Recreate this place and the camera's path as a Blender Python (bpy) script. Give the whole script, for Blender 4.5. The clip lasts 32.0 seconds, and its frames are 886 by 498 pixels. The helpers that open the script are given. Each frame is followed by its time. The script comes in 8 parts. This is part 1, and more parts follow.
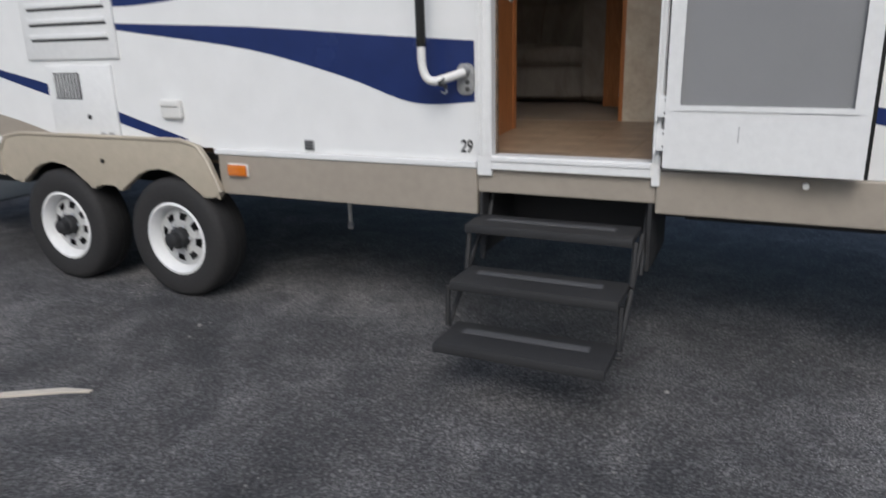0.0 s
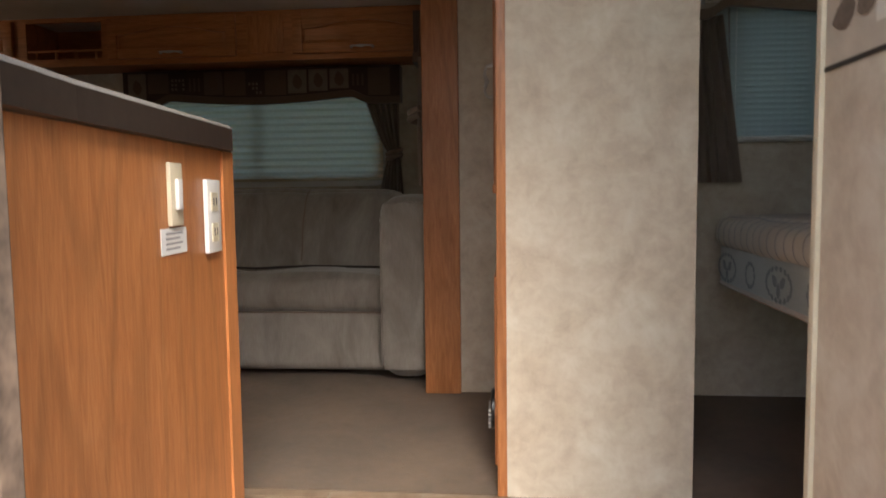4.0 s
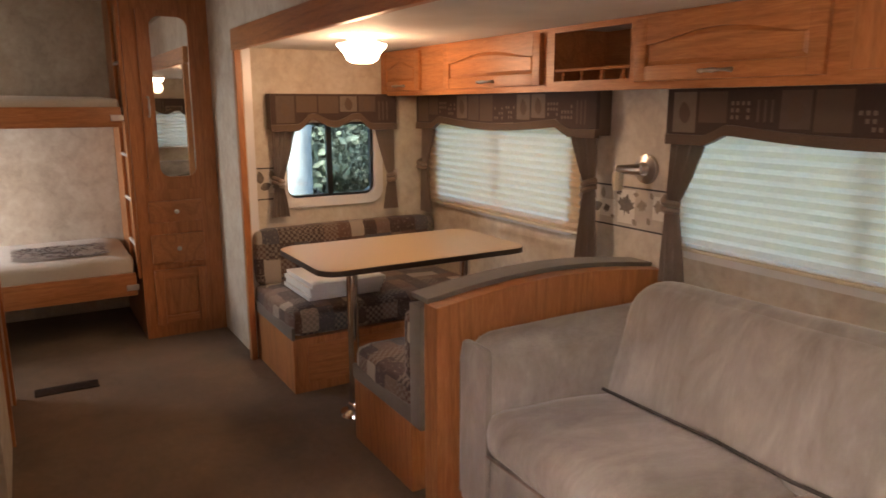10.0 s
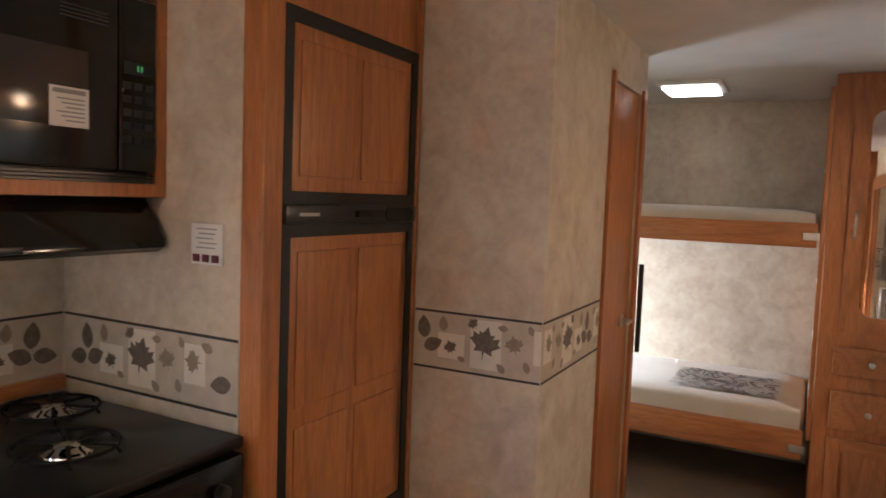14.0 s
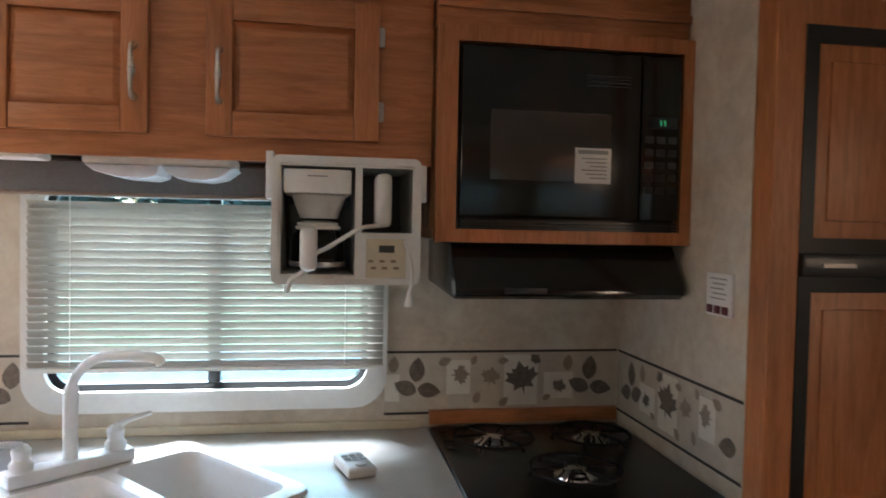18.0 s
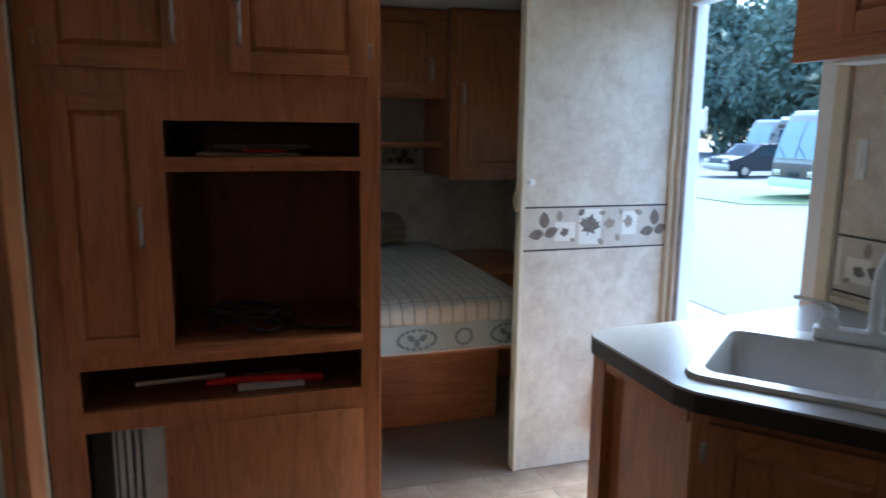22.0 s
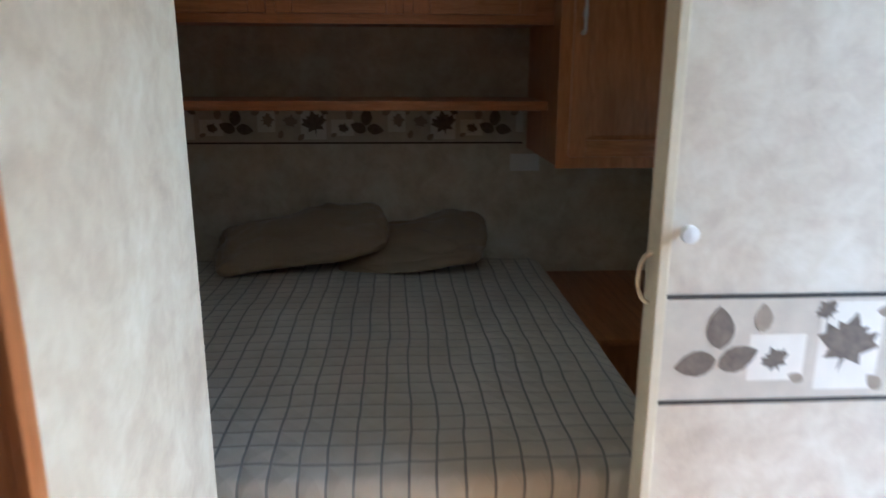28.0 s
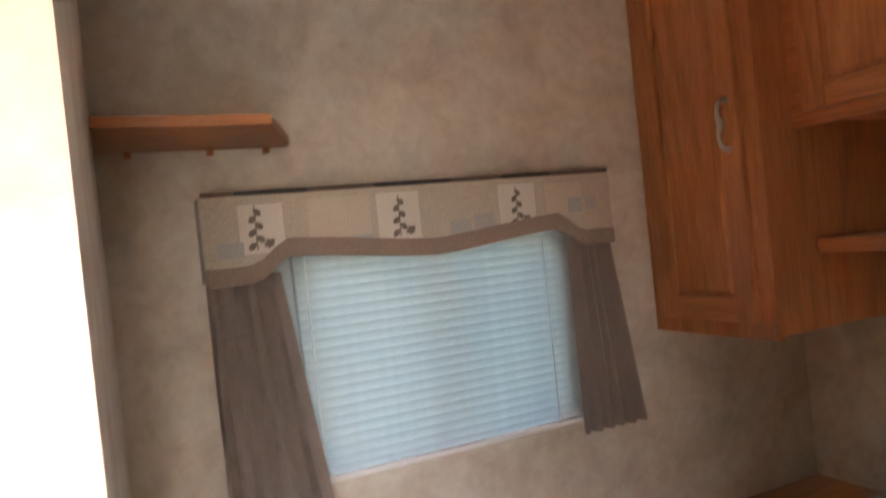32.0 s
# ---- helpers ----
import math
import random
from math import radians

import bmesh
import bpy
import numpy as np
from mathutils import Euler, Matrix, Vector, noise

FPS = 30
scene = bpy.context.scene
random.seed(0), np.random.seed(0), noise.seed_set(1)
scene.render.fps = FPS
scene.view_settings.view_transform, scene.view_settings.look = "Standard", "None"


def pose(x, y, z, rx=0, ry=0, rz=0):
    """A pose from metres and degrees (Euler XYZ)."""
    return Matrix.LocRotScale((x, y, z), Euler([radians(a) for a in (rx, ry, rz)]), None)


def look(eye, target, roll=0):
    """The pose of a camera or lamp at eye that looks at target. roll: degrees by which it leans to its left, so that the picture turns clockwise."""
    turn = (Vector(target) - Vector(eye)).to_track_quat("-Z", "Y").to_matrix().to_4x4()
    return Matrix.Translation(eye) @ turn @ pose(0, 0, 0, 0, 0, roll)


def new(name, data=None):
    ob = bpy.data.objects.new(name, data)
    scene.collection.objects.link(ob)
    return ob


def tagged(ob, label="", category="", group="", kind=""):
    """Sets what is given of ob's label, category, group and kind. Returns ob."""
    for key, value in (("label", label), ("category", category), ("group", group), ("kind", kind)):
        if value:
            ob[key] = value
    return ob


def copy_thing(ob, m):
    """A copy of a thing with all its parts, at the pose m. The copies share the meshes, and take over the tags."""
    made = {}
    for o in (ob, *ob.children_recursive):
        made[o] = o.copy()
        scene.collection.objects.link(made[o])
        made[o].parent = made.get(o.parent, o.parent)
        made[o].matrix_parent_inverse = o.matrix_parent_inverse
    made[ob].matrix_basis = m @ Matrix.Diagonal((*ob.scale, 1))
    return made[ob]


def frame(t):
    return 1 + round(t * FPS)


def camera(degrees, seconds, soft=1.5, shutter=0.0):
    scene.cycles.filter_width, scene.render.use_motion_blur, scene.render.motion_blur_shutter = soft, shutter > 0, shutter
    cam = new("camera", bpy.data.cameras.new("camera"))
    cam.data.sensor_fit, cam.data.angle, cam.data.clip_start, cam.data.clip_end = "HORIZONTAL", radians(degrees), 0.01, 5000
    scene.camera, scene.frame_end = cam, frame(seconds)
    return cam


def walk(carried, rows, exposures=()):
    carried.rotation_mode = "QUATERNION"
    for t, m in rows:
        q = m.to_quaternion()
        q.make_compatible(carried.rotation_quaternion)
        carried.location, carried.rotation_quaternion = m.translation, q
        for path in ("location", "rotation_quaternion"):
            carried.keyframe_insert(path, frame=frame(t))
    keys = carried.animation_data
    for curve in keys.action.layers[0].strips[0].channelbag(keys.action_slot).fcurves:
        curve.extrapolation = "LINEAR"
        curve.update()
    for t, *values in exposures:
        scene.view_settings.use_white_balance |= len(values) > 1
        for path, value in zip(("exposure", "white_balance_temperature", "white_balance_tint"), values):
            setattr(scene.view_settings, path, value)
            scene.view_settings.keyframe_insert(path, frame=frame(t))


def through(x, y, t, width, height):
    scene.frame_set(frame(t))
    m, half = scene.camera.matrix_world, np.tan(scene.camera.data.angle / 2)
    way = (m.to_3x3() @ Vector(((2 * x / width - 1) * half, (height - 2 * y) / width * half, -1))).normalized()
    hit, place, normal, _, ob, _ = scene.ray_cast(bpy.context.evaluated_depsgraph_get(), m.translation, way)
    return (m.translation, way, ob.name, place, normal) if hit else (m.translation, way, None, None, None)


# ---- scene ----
# ---- the camera and its walk ----
cam = camera(64.6, 32.0, soft=1.6, shutter=0.3)
PATH = [
    (0, (1.113, -2.916, 1.353), (0.296, -1.181, 0.784), -1.5),
    (0.5, (1.041, -2.467, 1.351), (0.377, -0.772, 0.521), -1.5),
    (1, (0.843, -2.073, 1.365), (0.281, -0.383, 0.456), -3.0),
    (1.5, (0.62, -1.736, 1.396), (0.201, 0.048, 0.595), -2.3),
    (2, (0.47, -1.295, 1.41), (0.03, 0.567, 0.827), -0.8),
    (2.5, (0.352, -0.925, 1.444), (0.082, 0.998, 0.966), -2.4),
    (3, (0.282, -0.705, 1.482), (0.232, 1.271, 1.173), 1.2),
    (3.5, (0.316, -0.446, 1.51), (0.323, 1.536, 1.241), 0.3),
    (4, (0.294, -0.33, 1.641), (0.106, 1.655, 1.484), -0.7),
    (4.5, (0.273, -0.186, 1.723), (0.041, 1.795, 1.575), 1.3),
    (6.5, (0.374, 0.467, 2.257), (-0.503, 2.254, 2.064), -1.8),
    (7, (0.315, 0.663, 2.305), (-0.708, 2.356, 2.01), -2.5),
    (7.5, (0.38, 0.835, 2.321), (-0.832, 2.394, 2.005), 1.4),
    (8, (0.374, 0.9, 2.313), (-0.942, 2.368, 1.975), -0.5),
    (8.5, (0.269, 0.934, 2.292), (-0.991, 2.427, 1.864), -1.7),
    (9, (0.219, 1.035, 2.291), (-1.113, 2.46, 1.85), -1.9),
    (9.5, (0.167, 1.277, 2.308), (-1.389, 2.472, 1.918), 1.0),
    (10, (0.047, 1.346, 2.283), (-1.637, 2.348, 1.88), -0.1),
    (10.5, (-0.171, 1.407, 2.308), (-1.931, 2.288, 1.952), -0.4),
    (11, (-0.296, 1.51, 2.297), (-2.162, 2.11, 1.901), -0.5),
    (11.5, (-0.375, 1.657, 2.311), (-2.338, 1.817, 1.96), 1.1),
    (12, (-0.444, 1.692, 2.305), (-2.408, 1.621, 1.933), 0.8),
    (12.5, (-0.588, 1.656, 2.317), (-2.56, 1.502, 2.025), -1.1),
    (13, (-0.692, 1.695, 2.313), (-2.654, 1.376, 2.095), -1.9),
    (13.5, (-0.801, 1.777, 2.327), (-2.674, 1.094, 2.17), 0.1),
    (15.5, (-0.596, 1.954, 2.339), (-2.156, 0.725, 2.101), 0.5),
    (16, (-0.59, 2.031, 2.341), (-1.987, 0.627, 2.066), -0.8),
    (16.5, (-0.739, 2.099, 2.319), (-1.869, 0.47, 2.061), 1.7),
    (17, (-0.831, 2.145, 2.326), (-1.651, 0.346, 2.023), 1.5),
    (17.5, (-0.921, 2.114, 2.325), (-1.532, 0.232, 2.032), -0.2),
    (18, (-1.086, 2.015, 2.344), (-1.429, 0.046, 2.278), 1.2),
    (18.5, (-1.224, 1.981, 2.334), (-1.162, -0.018, 2.299), 1.0),
    (19, (-1.458, 1.966, 2.322), (-1.024, 0.022, 2.149), 3.5),
    (19.5, (-1.567, 1.953, 2.302), (-0.85, 0.126, 1.919), 2.1),
    (20, (-1.577, 1.94, 2.297), (-0.864, 0.153, 1.752), -0.2),
    (20.5, (-1.662, 1.893, 2.288), (-0.583, 0.301, 1.737), 2.5),
    (21, (-1.756, 1.856, 2.295), (-0.287, 0.58, 1.834), 1.3),
    (21.5, (-1.777, 1.879, 2.293), (-0.056, 0.939, 1.904), 1.0),
    (22, (-1.816, 1.884, 2.297), (0.063, 1.289, 1.956), 0.7),
    (22.5, (-1.83, 1.929, 2.298), (0.124, 1.638, 1.985), -0.1),
    (23, (-1.895, 2.007, 2.31), (0.081, 1.846, 2.047), -0.7),
    (23.5, (-1.964, 2.073, 2.315), (0.016, 1.863, 2.123), 0.1),
    (24, (-2.046, 1.971, 2.316), (-0.054, 1.895, 2.148), 0.9),
    (24.5, (-2.126, 1.828, 2.315), (-0.141, 1.792, 2.068), 2.5),
    (25, (-2.1, 1.81, 2.308), (-0.129, 1.702, 1.987), 1.1),
    (25.5, (-1.894, 1.86, 2.274), (0.04, 1.521, 1.894), -0.3),
    (27.5, (-0.574, 1.274, 2.248), (1.327, 0.899, 1.749), -0.9),
    (28, (-0.244, 1.132, 2.319), (1.69, 1.017, 1.821), 0.2),
    (28.3, (0.015, 1.065, 2.325), (1.945, 1.14, 1.85), 0.3),
    (28.6, (0.195, 1.03, 2.32), (2.126, 1.267, 1.838), 0.2),
    (29, (0.355, 0.94, 2.3), (2.135, 1.71, 1.83), -1.0),
    (29.3, (0.535, 0.99, 2.29), (2.111, 2.165, 1.925), -0.4),
    (29.7, (0.648, 0.985, 2.346), (1.966, 2.466, 2.111), -3.1),
    (30, (0.69, 0.998, 2.32), (1.78, 2.665, 2.145), -4.2),
    (30.2, (0.742, 0.95, 2.28), (1.727, 2.689, 2.288), -4.9),
    (30.5, (0.783, 0.933, 2.286), (1.702, 2.695, 2.517), -5.8),
    (31, (0.802, 0.904, 2.296), (1.703, 2.661, 2.613), -7.3),
    (31.5, (0.772, 0.924, 2.326), (1.728, 2.664, 2.57), -7.0),
    (32, (0.771, 0.923, 2.296), (1.611, 2.738, 2.269), -5.9),
]
walk(cam, [(t, look(eye, aim, roll)) for t, eye, aim, roll in PATH],
     [(0, -0.27, 6000, 8), (0.5, 0.3, 6050, 8), (1.0, 0.9, 6000, 8), (1.5, 0.55, 5900, 8), (2.0, 0.15, 5900, 8), (3.0, 0.3, 6200, 8), (4.0, 1.9, 6400, 10), (4.5, 2.8, 6600, 14), (5.6, 3.15, 6800, 20), (6.5, 3.65, 7050, 24), (8, 4.2, 7150, 25), (9, 4.35, 7200, 26), (11, 4.8, 6850, 25), (13.5, 5.05, 6200, 19), (15.5, 5.2, 5500, 8), (17, 5.05, 5200, 6), (18, 4.5, 5250, 6),
      (19, 3.68, 5150, 2), (20, 2.85, 5000, 0), (21, 2.65, 4900, -2), (22, 2.9, 4600, 0), (23, 4.1, 5300, 7), (24, 4.15, 5250, 7), (25, 4.0, 4850, 4), (27.5, 3.7, 5100, 4), (28, 3.5, 4950, 2), (29, 5.18, 6600, 19), (30, 4.85, 7200, 24), (31, 5.1, 7000, 24), (32, 5.1, 6900, 24)])

# ---- world, sun and lamps of the sky ----
F = 0.86          # trailer floor above the ground
CEIL = 2.96       # ceiling of the main body
SLIDE_CEIL = 2.588
world = bpy.data.worlds.new("overcast")
scene.world = world
world.use_nodes = True
wn = world.node_tree
sky = wn.nodes.new("ShaderNodeTexSky")
sky.sky_type = 'NISHITA'
sky.sun_disc = False
sky.sun_elevation = radians(44)
sky.sun_rotation = radians(160)
sky.dust_density = 4.0
wn.nodes["Background"].inputs["Strength"].default_value = 0.15
wn.links.new(sky.outputs[0], wn.nodes["Background"].inputs["Color"])
sun_data = bpy.data.lights.new("sun", 'SUN')
sun_data.energy, sun_data.angle, sun_data.color = 1.5, radians(30), (1.0, 0.97, 0.93)
sun = new("sun", sun_data)
sun.matrix_world = look((8.9, -24.5, 25.2), (0, 0, 0))

# ---- mesh tools ----
ORIGIN = {}
X, Y, Z = Vector((1, 0, 0)), Vector((0, 1, 0)), Vector((0, 0, 1))


def axes(u, n, o=(0, 0, 0)):
    """A frame: u along, z up, n out of the surface."""
    return Matrix(((u[0], 0, n[0], o[0]), (u[1], 0, n[1], o[1]), (u[2], 1, n[2], o[2]), (0, 0, 0, 1)))


ID = Matrix.Identity(4)
FKIT = axes(X, Y)          # looks at the door-side wall; u = x, n = y
FENT = axes(Y, -X)         # faces the rear of the trailer; u = y, n = -x
FREAR = axes(Y, X)         # faces the front; u = y, n = x
FSLIDE = axes(X, -Y)       # faces the door side; u = x, n = -y


def bx(bm, u0, u1, v0, v1, n0, n1, m=ID, bevel=0.0, seg=2):
    vs = [bm.verts.new(m @ Vector(p)) for p in ((u0, v0, n0), (u1, v0, n0), (u1, v1, n0), (u0, v1, n0), (u0, v0, n1), (u1, v0, n1), (u1, v1, n1), (u0, v1, n1))]
    fs = [bm.faces.new([vs[i] for i in q]) for q in ((0, 1, 2, 3), (4, 5, 6, 7), (0, 1, 5, 4), (1, 2, 6, 5), (2, 3, 7, 6), (3, 0, 4, 7))]
    if bevel:
        es = list({e for f in fs for e in f.edges})
        bmesh.ops.bevel(bm, geom=es, offset=bevel, segments=seg, profile=0.6, affect='EDGES')
    return bm


def boxes(items, m=ID, bevel=0.0, seg=2):
    bm = bmesh.new()
    for it in items:
        b = bmesh.new()
        bx(b, *it, m=m, bevel=bevel, seg=seg)
        tmp = bpy.data.meshes.new("t")
        b.to_mesh(tmp)
        b.free()
        bm.from_mesh(tmp)
        bpy.data.meshes.remove(tmp)
    return bm


def wbox(x0, x1, y0, y1, z0, z1, bevel=0.0, seg=2):
    return boxes([(x0, x1, y0, y1, z0, z1)], bevel=bevel, seg=seg)


def prism(pts, n0, n1, m=ID, bevel=0.0, bm=None):
    """A 2D outline (u, v) drawn from n0 to n1."""
    bm = bm or bmesh.new()
    a = [bm.verts.new(m @ Vector((u, v, n0))) for u, v in pts]
    b = [bm.verts.new(m @ Vector((u, v, n1))) for u, v in pts]
    fa, fb = bm.faces.new(a), bm.faces.new(list(reversed(b)))
    k = len(pts)
    for i in range(k):
        bm.faces.new((a[i], b[i], b[(i + 1) % k], a[(i + 1) % k]))
    if bevel:
        es = list(fa.edges) + list(fb.edges)
        bmesh.ops.bevel(bm, geom=es, offset=bevel, segments=2, profile=0.6, affect='EDGES')
    return bm


def hprism(pts, z0, z1, bevel=0.0):
    """A plan outline (x, y) from z0 to z1."""
    return prism(pts, z0, z1, ID, bevel)


def rrect(u0, u1, v0, v1, r, k=5):
    out = []
    for cx, cy, a0 in ((u1 - r, v1 - r, 0), (u0 + r, v1 - r, 90), (u0 + r, v0 + r, 180), (u1 - r, v0 + r, 270)):
        for i in range(k + 1):
            a = radians(a0 + 90 * i / k)
            out.append((cx + r * math.cos(a), cy + r * math.sin(a)))
    return out


def ring(outer, inner, n0, n1, m=ID, bm=None):
    """The band between two outlines of the same number of points."""
    bm = bm or bmesh.new()
    rows = [[bm.verts.new(m @ Vector((u, v, n))) for u, v in pts] for pts, n in ((outer, n0), (outer, n1), (inner, n1), (inner, n0))]
    k = len(outer)
    for j in range(4):
        a, b = rows[j], rows[(j + 1) % 4]
        for i in range(k):
            bm.faces.new((a[i], a[(i + 1) % k], b[(i + 1) % k], b[i]))
    return bm


def tube(pts, r, sides=8, bm=None, closed=False):
    bm = bm or bmesh.new()
    pts = [Vector(p) for p in pts]
    rings = []
    up = Vector((0.13, 0.21, 0.97))
    for i, p in enumerate(pts):
        d = (pts[min(i + 1, len(pts) - 1)] - pts[max(i - 1, 0)]).normalized()
        a = d.cross(up)
        a = a.normalized() if a.length > 1e-3 else d.orthogonal().normalized()
        b = d.cross(a)
        rr = r[i] if isinstance(r, (list, tuple)) else r
        rings.append([bm.verts.new(p + rr * (math.cos(t) * a + math.sin(t) * b)) for t in (2 * math.pi * k / sides for k in range(sides))])
    for p, q in zip(rings, rings[1:]):
        for k in range(sides):
            bm.faces.new((p[k], p[(k + 1) % sides], q[(k + 1) % sides], q[k]))
    bm.faces.new(rings[0])
    bm.faces.new(list(reversed(rings[-1])))
    return bm


def lathe(profile, at, axis=Z, sides=24, bm=None, cap=True):
    """Turns (radius, height) rows about an axis through the place."""
    bm = bm or bmesh.new()
    at, axis = Vector(at), Vector(axis).normalized()
    a = axis.orthogonal().normalized()
    b = axis.cross(a)
    rings = [[bm.verts.new(at + axis * h + max(r, 1e-4) * (math.cos(t) * a + math.sin(t) * b)) for t in (2 * math.pi * k / sides for k in range(sides))] for r, h in profile]
    for p, q in zip(rings, rings[1:]):
        for k in range(sides):
            bm.faces.new((p[k], p[(k + 1) % sides], q[(k + 1) % sides], q[k]))
    if cap:
        bm.faces.new(list(reversed(rings[0])))
        bm.faces.new(rings[-1])
    return bm


def spline(pts, k=6):
    """A smooth line through the points."""
    pts = [Vector(p) for p in pts]
    out = []
    for i in range(len(pts) - 1):
        p0, p1, p2, p3 = pts[max(i - 1, 0)], pts[i], pts[i + 1], pts[min(i + 2, len(pts) - 1)]
        for j in range(k):
            t = j / k
            out.append(0.5 * ((2 * p1) + (p2 - p0) * t + (2 * p0 - 5 * p1 + 4 * p2 - p3) * t * t + (3 * p1 - p0 - 3 * p2 + p3) * t ** 3))
    return out + [pts[-1]]


def link(name, bm, material, origin=(0, 0, 0), smooth=False):
    bmesh.ops.recalc_face_normals(bm, faces=bm.faces[:])
    me = bpy.data.meshes.new(name)
    bm.to_mesh(me)
    bm.free()
    me.transform(Matrix.Translation(-Vector(origin)))
    me.materials.append(material)
    if smooth:
        me.polygons.foreach_set("use_smooth", [True] * len(me.polygons))
        me.set_sharp_from_angle(angle=radians(40))
    return new(name, me)


def part(name, bm, material, parent, label="", smooth=True):
    """A mesh in world places, as a piece of its thing or part."""
    ob = link(name, bm, material, ORIGIN[parent], smooth)
    ob.parent = parent
    ORIGIN[ob] = ORIGIN[parent]
    return tagged(ob, label)


def thing(name, at, label, category, group="", kind=""):
    ob = new(name)
    ob.empty_display_size = 0.05
    ob.location = at
    ORIGIN[ob] = Vector(at)
    return tagged(ob, label, category, group, kind)


def solo(name, bm, material, label, category, group="", kind="", at=None, smooth=True):
    """A thing that is one mesh."""
    o = Vector(at) if at is not None else Vector((0, 0, 0))
    ob = link(name, bm, material, o, smooth)
    ob.location = o
    ORIGIN[ob] = o
    return tagged(ob, label, category, group, kind)


def fixed(name, bm, material, label, category="structure", smooth=False):
    return solo(name, bm, material, label, category, kind="structure", smooth=smooth)


def panel(m, u0, u1, v0, v1, holes, n0, n1):
    """A slab in a frame, with rectangular holes (u0, u1, v0, v1) through it."""
    us = sorted({u0, u1, *[c for h in holes for c in h[:2] if u0 < c < u1]})
    vs = sorted({v0, v1, *[c for h in holes for c in h[2:] if v0 < c < v1]})

    def solid(i, j):
        if not (0 <= i < len(us) - 1 and 0 <= j < len(vs) - 1):
            return False
        cu, cv = (us[i] + us[i + 1]) / 2, (vs[j] + vs[j + 1]) / 2
        return not any(h[0] < cu < h[1] and h[2] < cv < h[3] for h in holes)
    bm = bmesh.new()
    grid = {}

    def vert(i, j, n):
        if (i, j, n) not in grid:
            grid[i, j, n] = bm.verts.new(m @ Vector((us[i], vs[j], n)))
        return grid[i, j, n]
    for i in range(len(us) - 1):
        for j in range(len(vs) - 1):
            if not solid(i, j):
                continue
            for n in (n0, n1):
                bm.faces.new([vert(a, b, n) for a, b in ((i, j), (i + 1, j), (i + 1, j + 1), (i, j + 1))])
            for a, b, other in (((i, j), (i + 1, j), (i, j - 1)), ((i + 1, j), (i + 1, j + 1), (i + 1, j)), ((i + 1, j + 1), (i, j + 1), (i, j + 1)), ((i, j + 1), (i, j), (i - 1, j))):
                if not solid(*other):
                    bm.faces.new((vert(*a, n0), vert(*b, n0), vert(*b, n1), vert(*a, n1)))
    return bm


def cushion(x0, x1, y0, y1, z0, z1, r=0.04, puff=0.02, cuts=10, seed=0, sag=0.0):
    """A soft upholstered block with rounded edges and a slightly uneven swell."""
    bm = bmesh.new()
    bmesh.ops.create_cube(bm, size=1.0)
    bmesh.ops.subdivide_edges(bm, edges=bm.edges[:], cuts=cuts, use_grid_fill=True)
    c = Vector(((x0 + x1) / 2, (y0 + y1) / 2, (z0 + z1) / 2))
    h = Vector(((x1 - x0) / 2, (y1 - y0) / 2, (z1 - z0) / 2))
    rr = min(r, *h)
    for v in bm.verts:
        q = Vector((v.co.x * 2, v.co.y * 2, v.co.z * 2))
        # more loops near the edges
        q = Vector([math.copysign(abs(t) ** 0.7, t) for t in q])
        p = Vector((q.x * h.x, q.y * h.y, q.z * h.z))
        core = Vector([max(-(k - rr), min(k - rr, a)) for a, k in zip(p, h)])
        d = p - core
        if d.length > 1e-6 and sum(abs(t) > 1e-6 for t in d) >= 1:
            p = core + d.normalized() * min(rr, max(abs(t) for t in d))
        f = [(1 - min(1, abs(a))) for a in q]
        swell = puff * (f[0] * f[1] + f[1] * f[2] + f[0] * f[2]) ** 0.5
        if p.length > 0:
            big = max(range(3), key=lambda i: abs(q[i]))
            p[big] += math.copysign(swell, q[big])
        if sag and q.z > 0.9:
            p.z -= sag * f[0] * f[1]
        p += noise.noise_vector((p + c) * 6 + Vector((seed, 0, 0))) * 0.004
        v.co = c + p
    return bm


def drape(m, path, v_top, v_bot, thick=0.006, rows=10, pinch=None):
    """A hanging cloth: path gives (u, n) points at the top; pinch(v, u, n) bends it."""
    bm = bmesh.new()
    cols = []
    for u, n in path:
        col = []
        for j in range(rows + 1):
            v = v_top + (v_bot - v_top) * j / rows
            a, b = (u, n) if pinch is None else pinch(v, u, n)
            col.append(bm.verts.new(m @ Vector((a, v, b))))
        cols.append(col)
    for p, q in zip(cols, cols[1:]):
        for j in range(rows):
            bm.faces.new((p[j], q[j], q[j + 1], p[j + 1]))
    bmesh.ops.solidify(bm, geom=bm.faces[:], thickness=thick)
    return bm

# ---- materials ----
def material(name, build, rough=0.5, metal=0.0, **values):
    mat = bpy.data.materials.new(name)
    mat.use_nodes = True
    nt = mat.node_tree
    b = nt.nodes["Principled BSDF"]
    b.inputs["Roughness"].default_value, b.inputs["Metallic"].default_value = rough, metal
    for k, v in values.items():
        b.inputs[k.replace("_", " ")].default_value = v
    if isinstance(build, tuple):
        b.inputs["Base Color"].default_value = (*build, 1)
    else:
        build(nt, b)
    return mat


def nd(nt, kind, **values):
    n = nt.nodes.new(kind)
    for k, v in values.items():
        if k in n.inputs:
            n.inputs[k].default_value = v
    return n


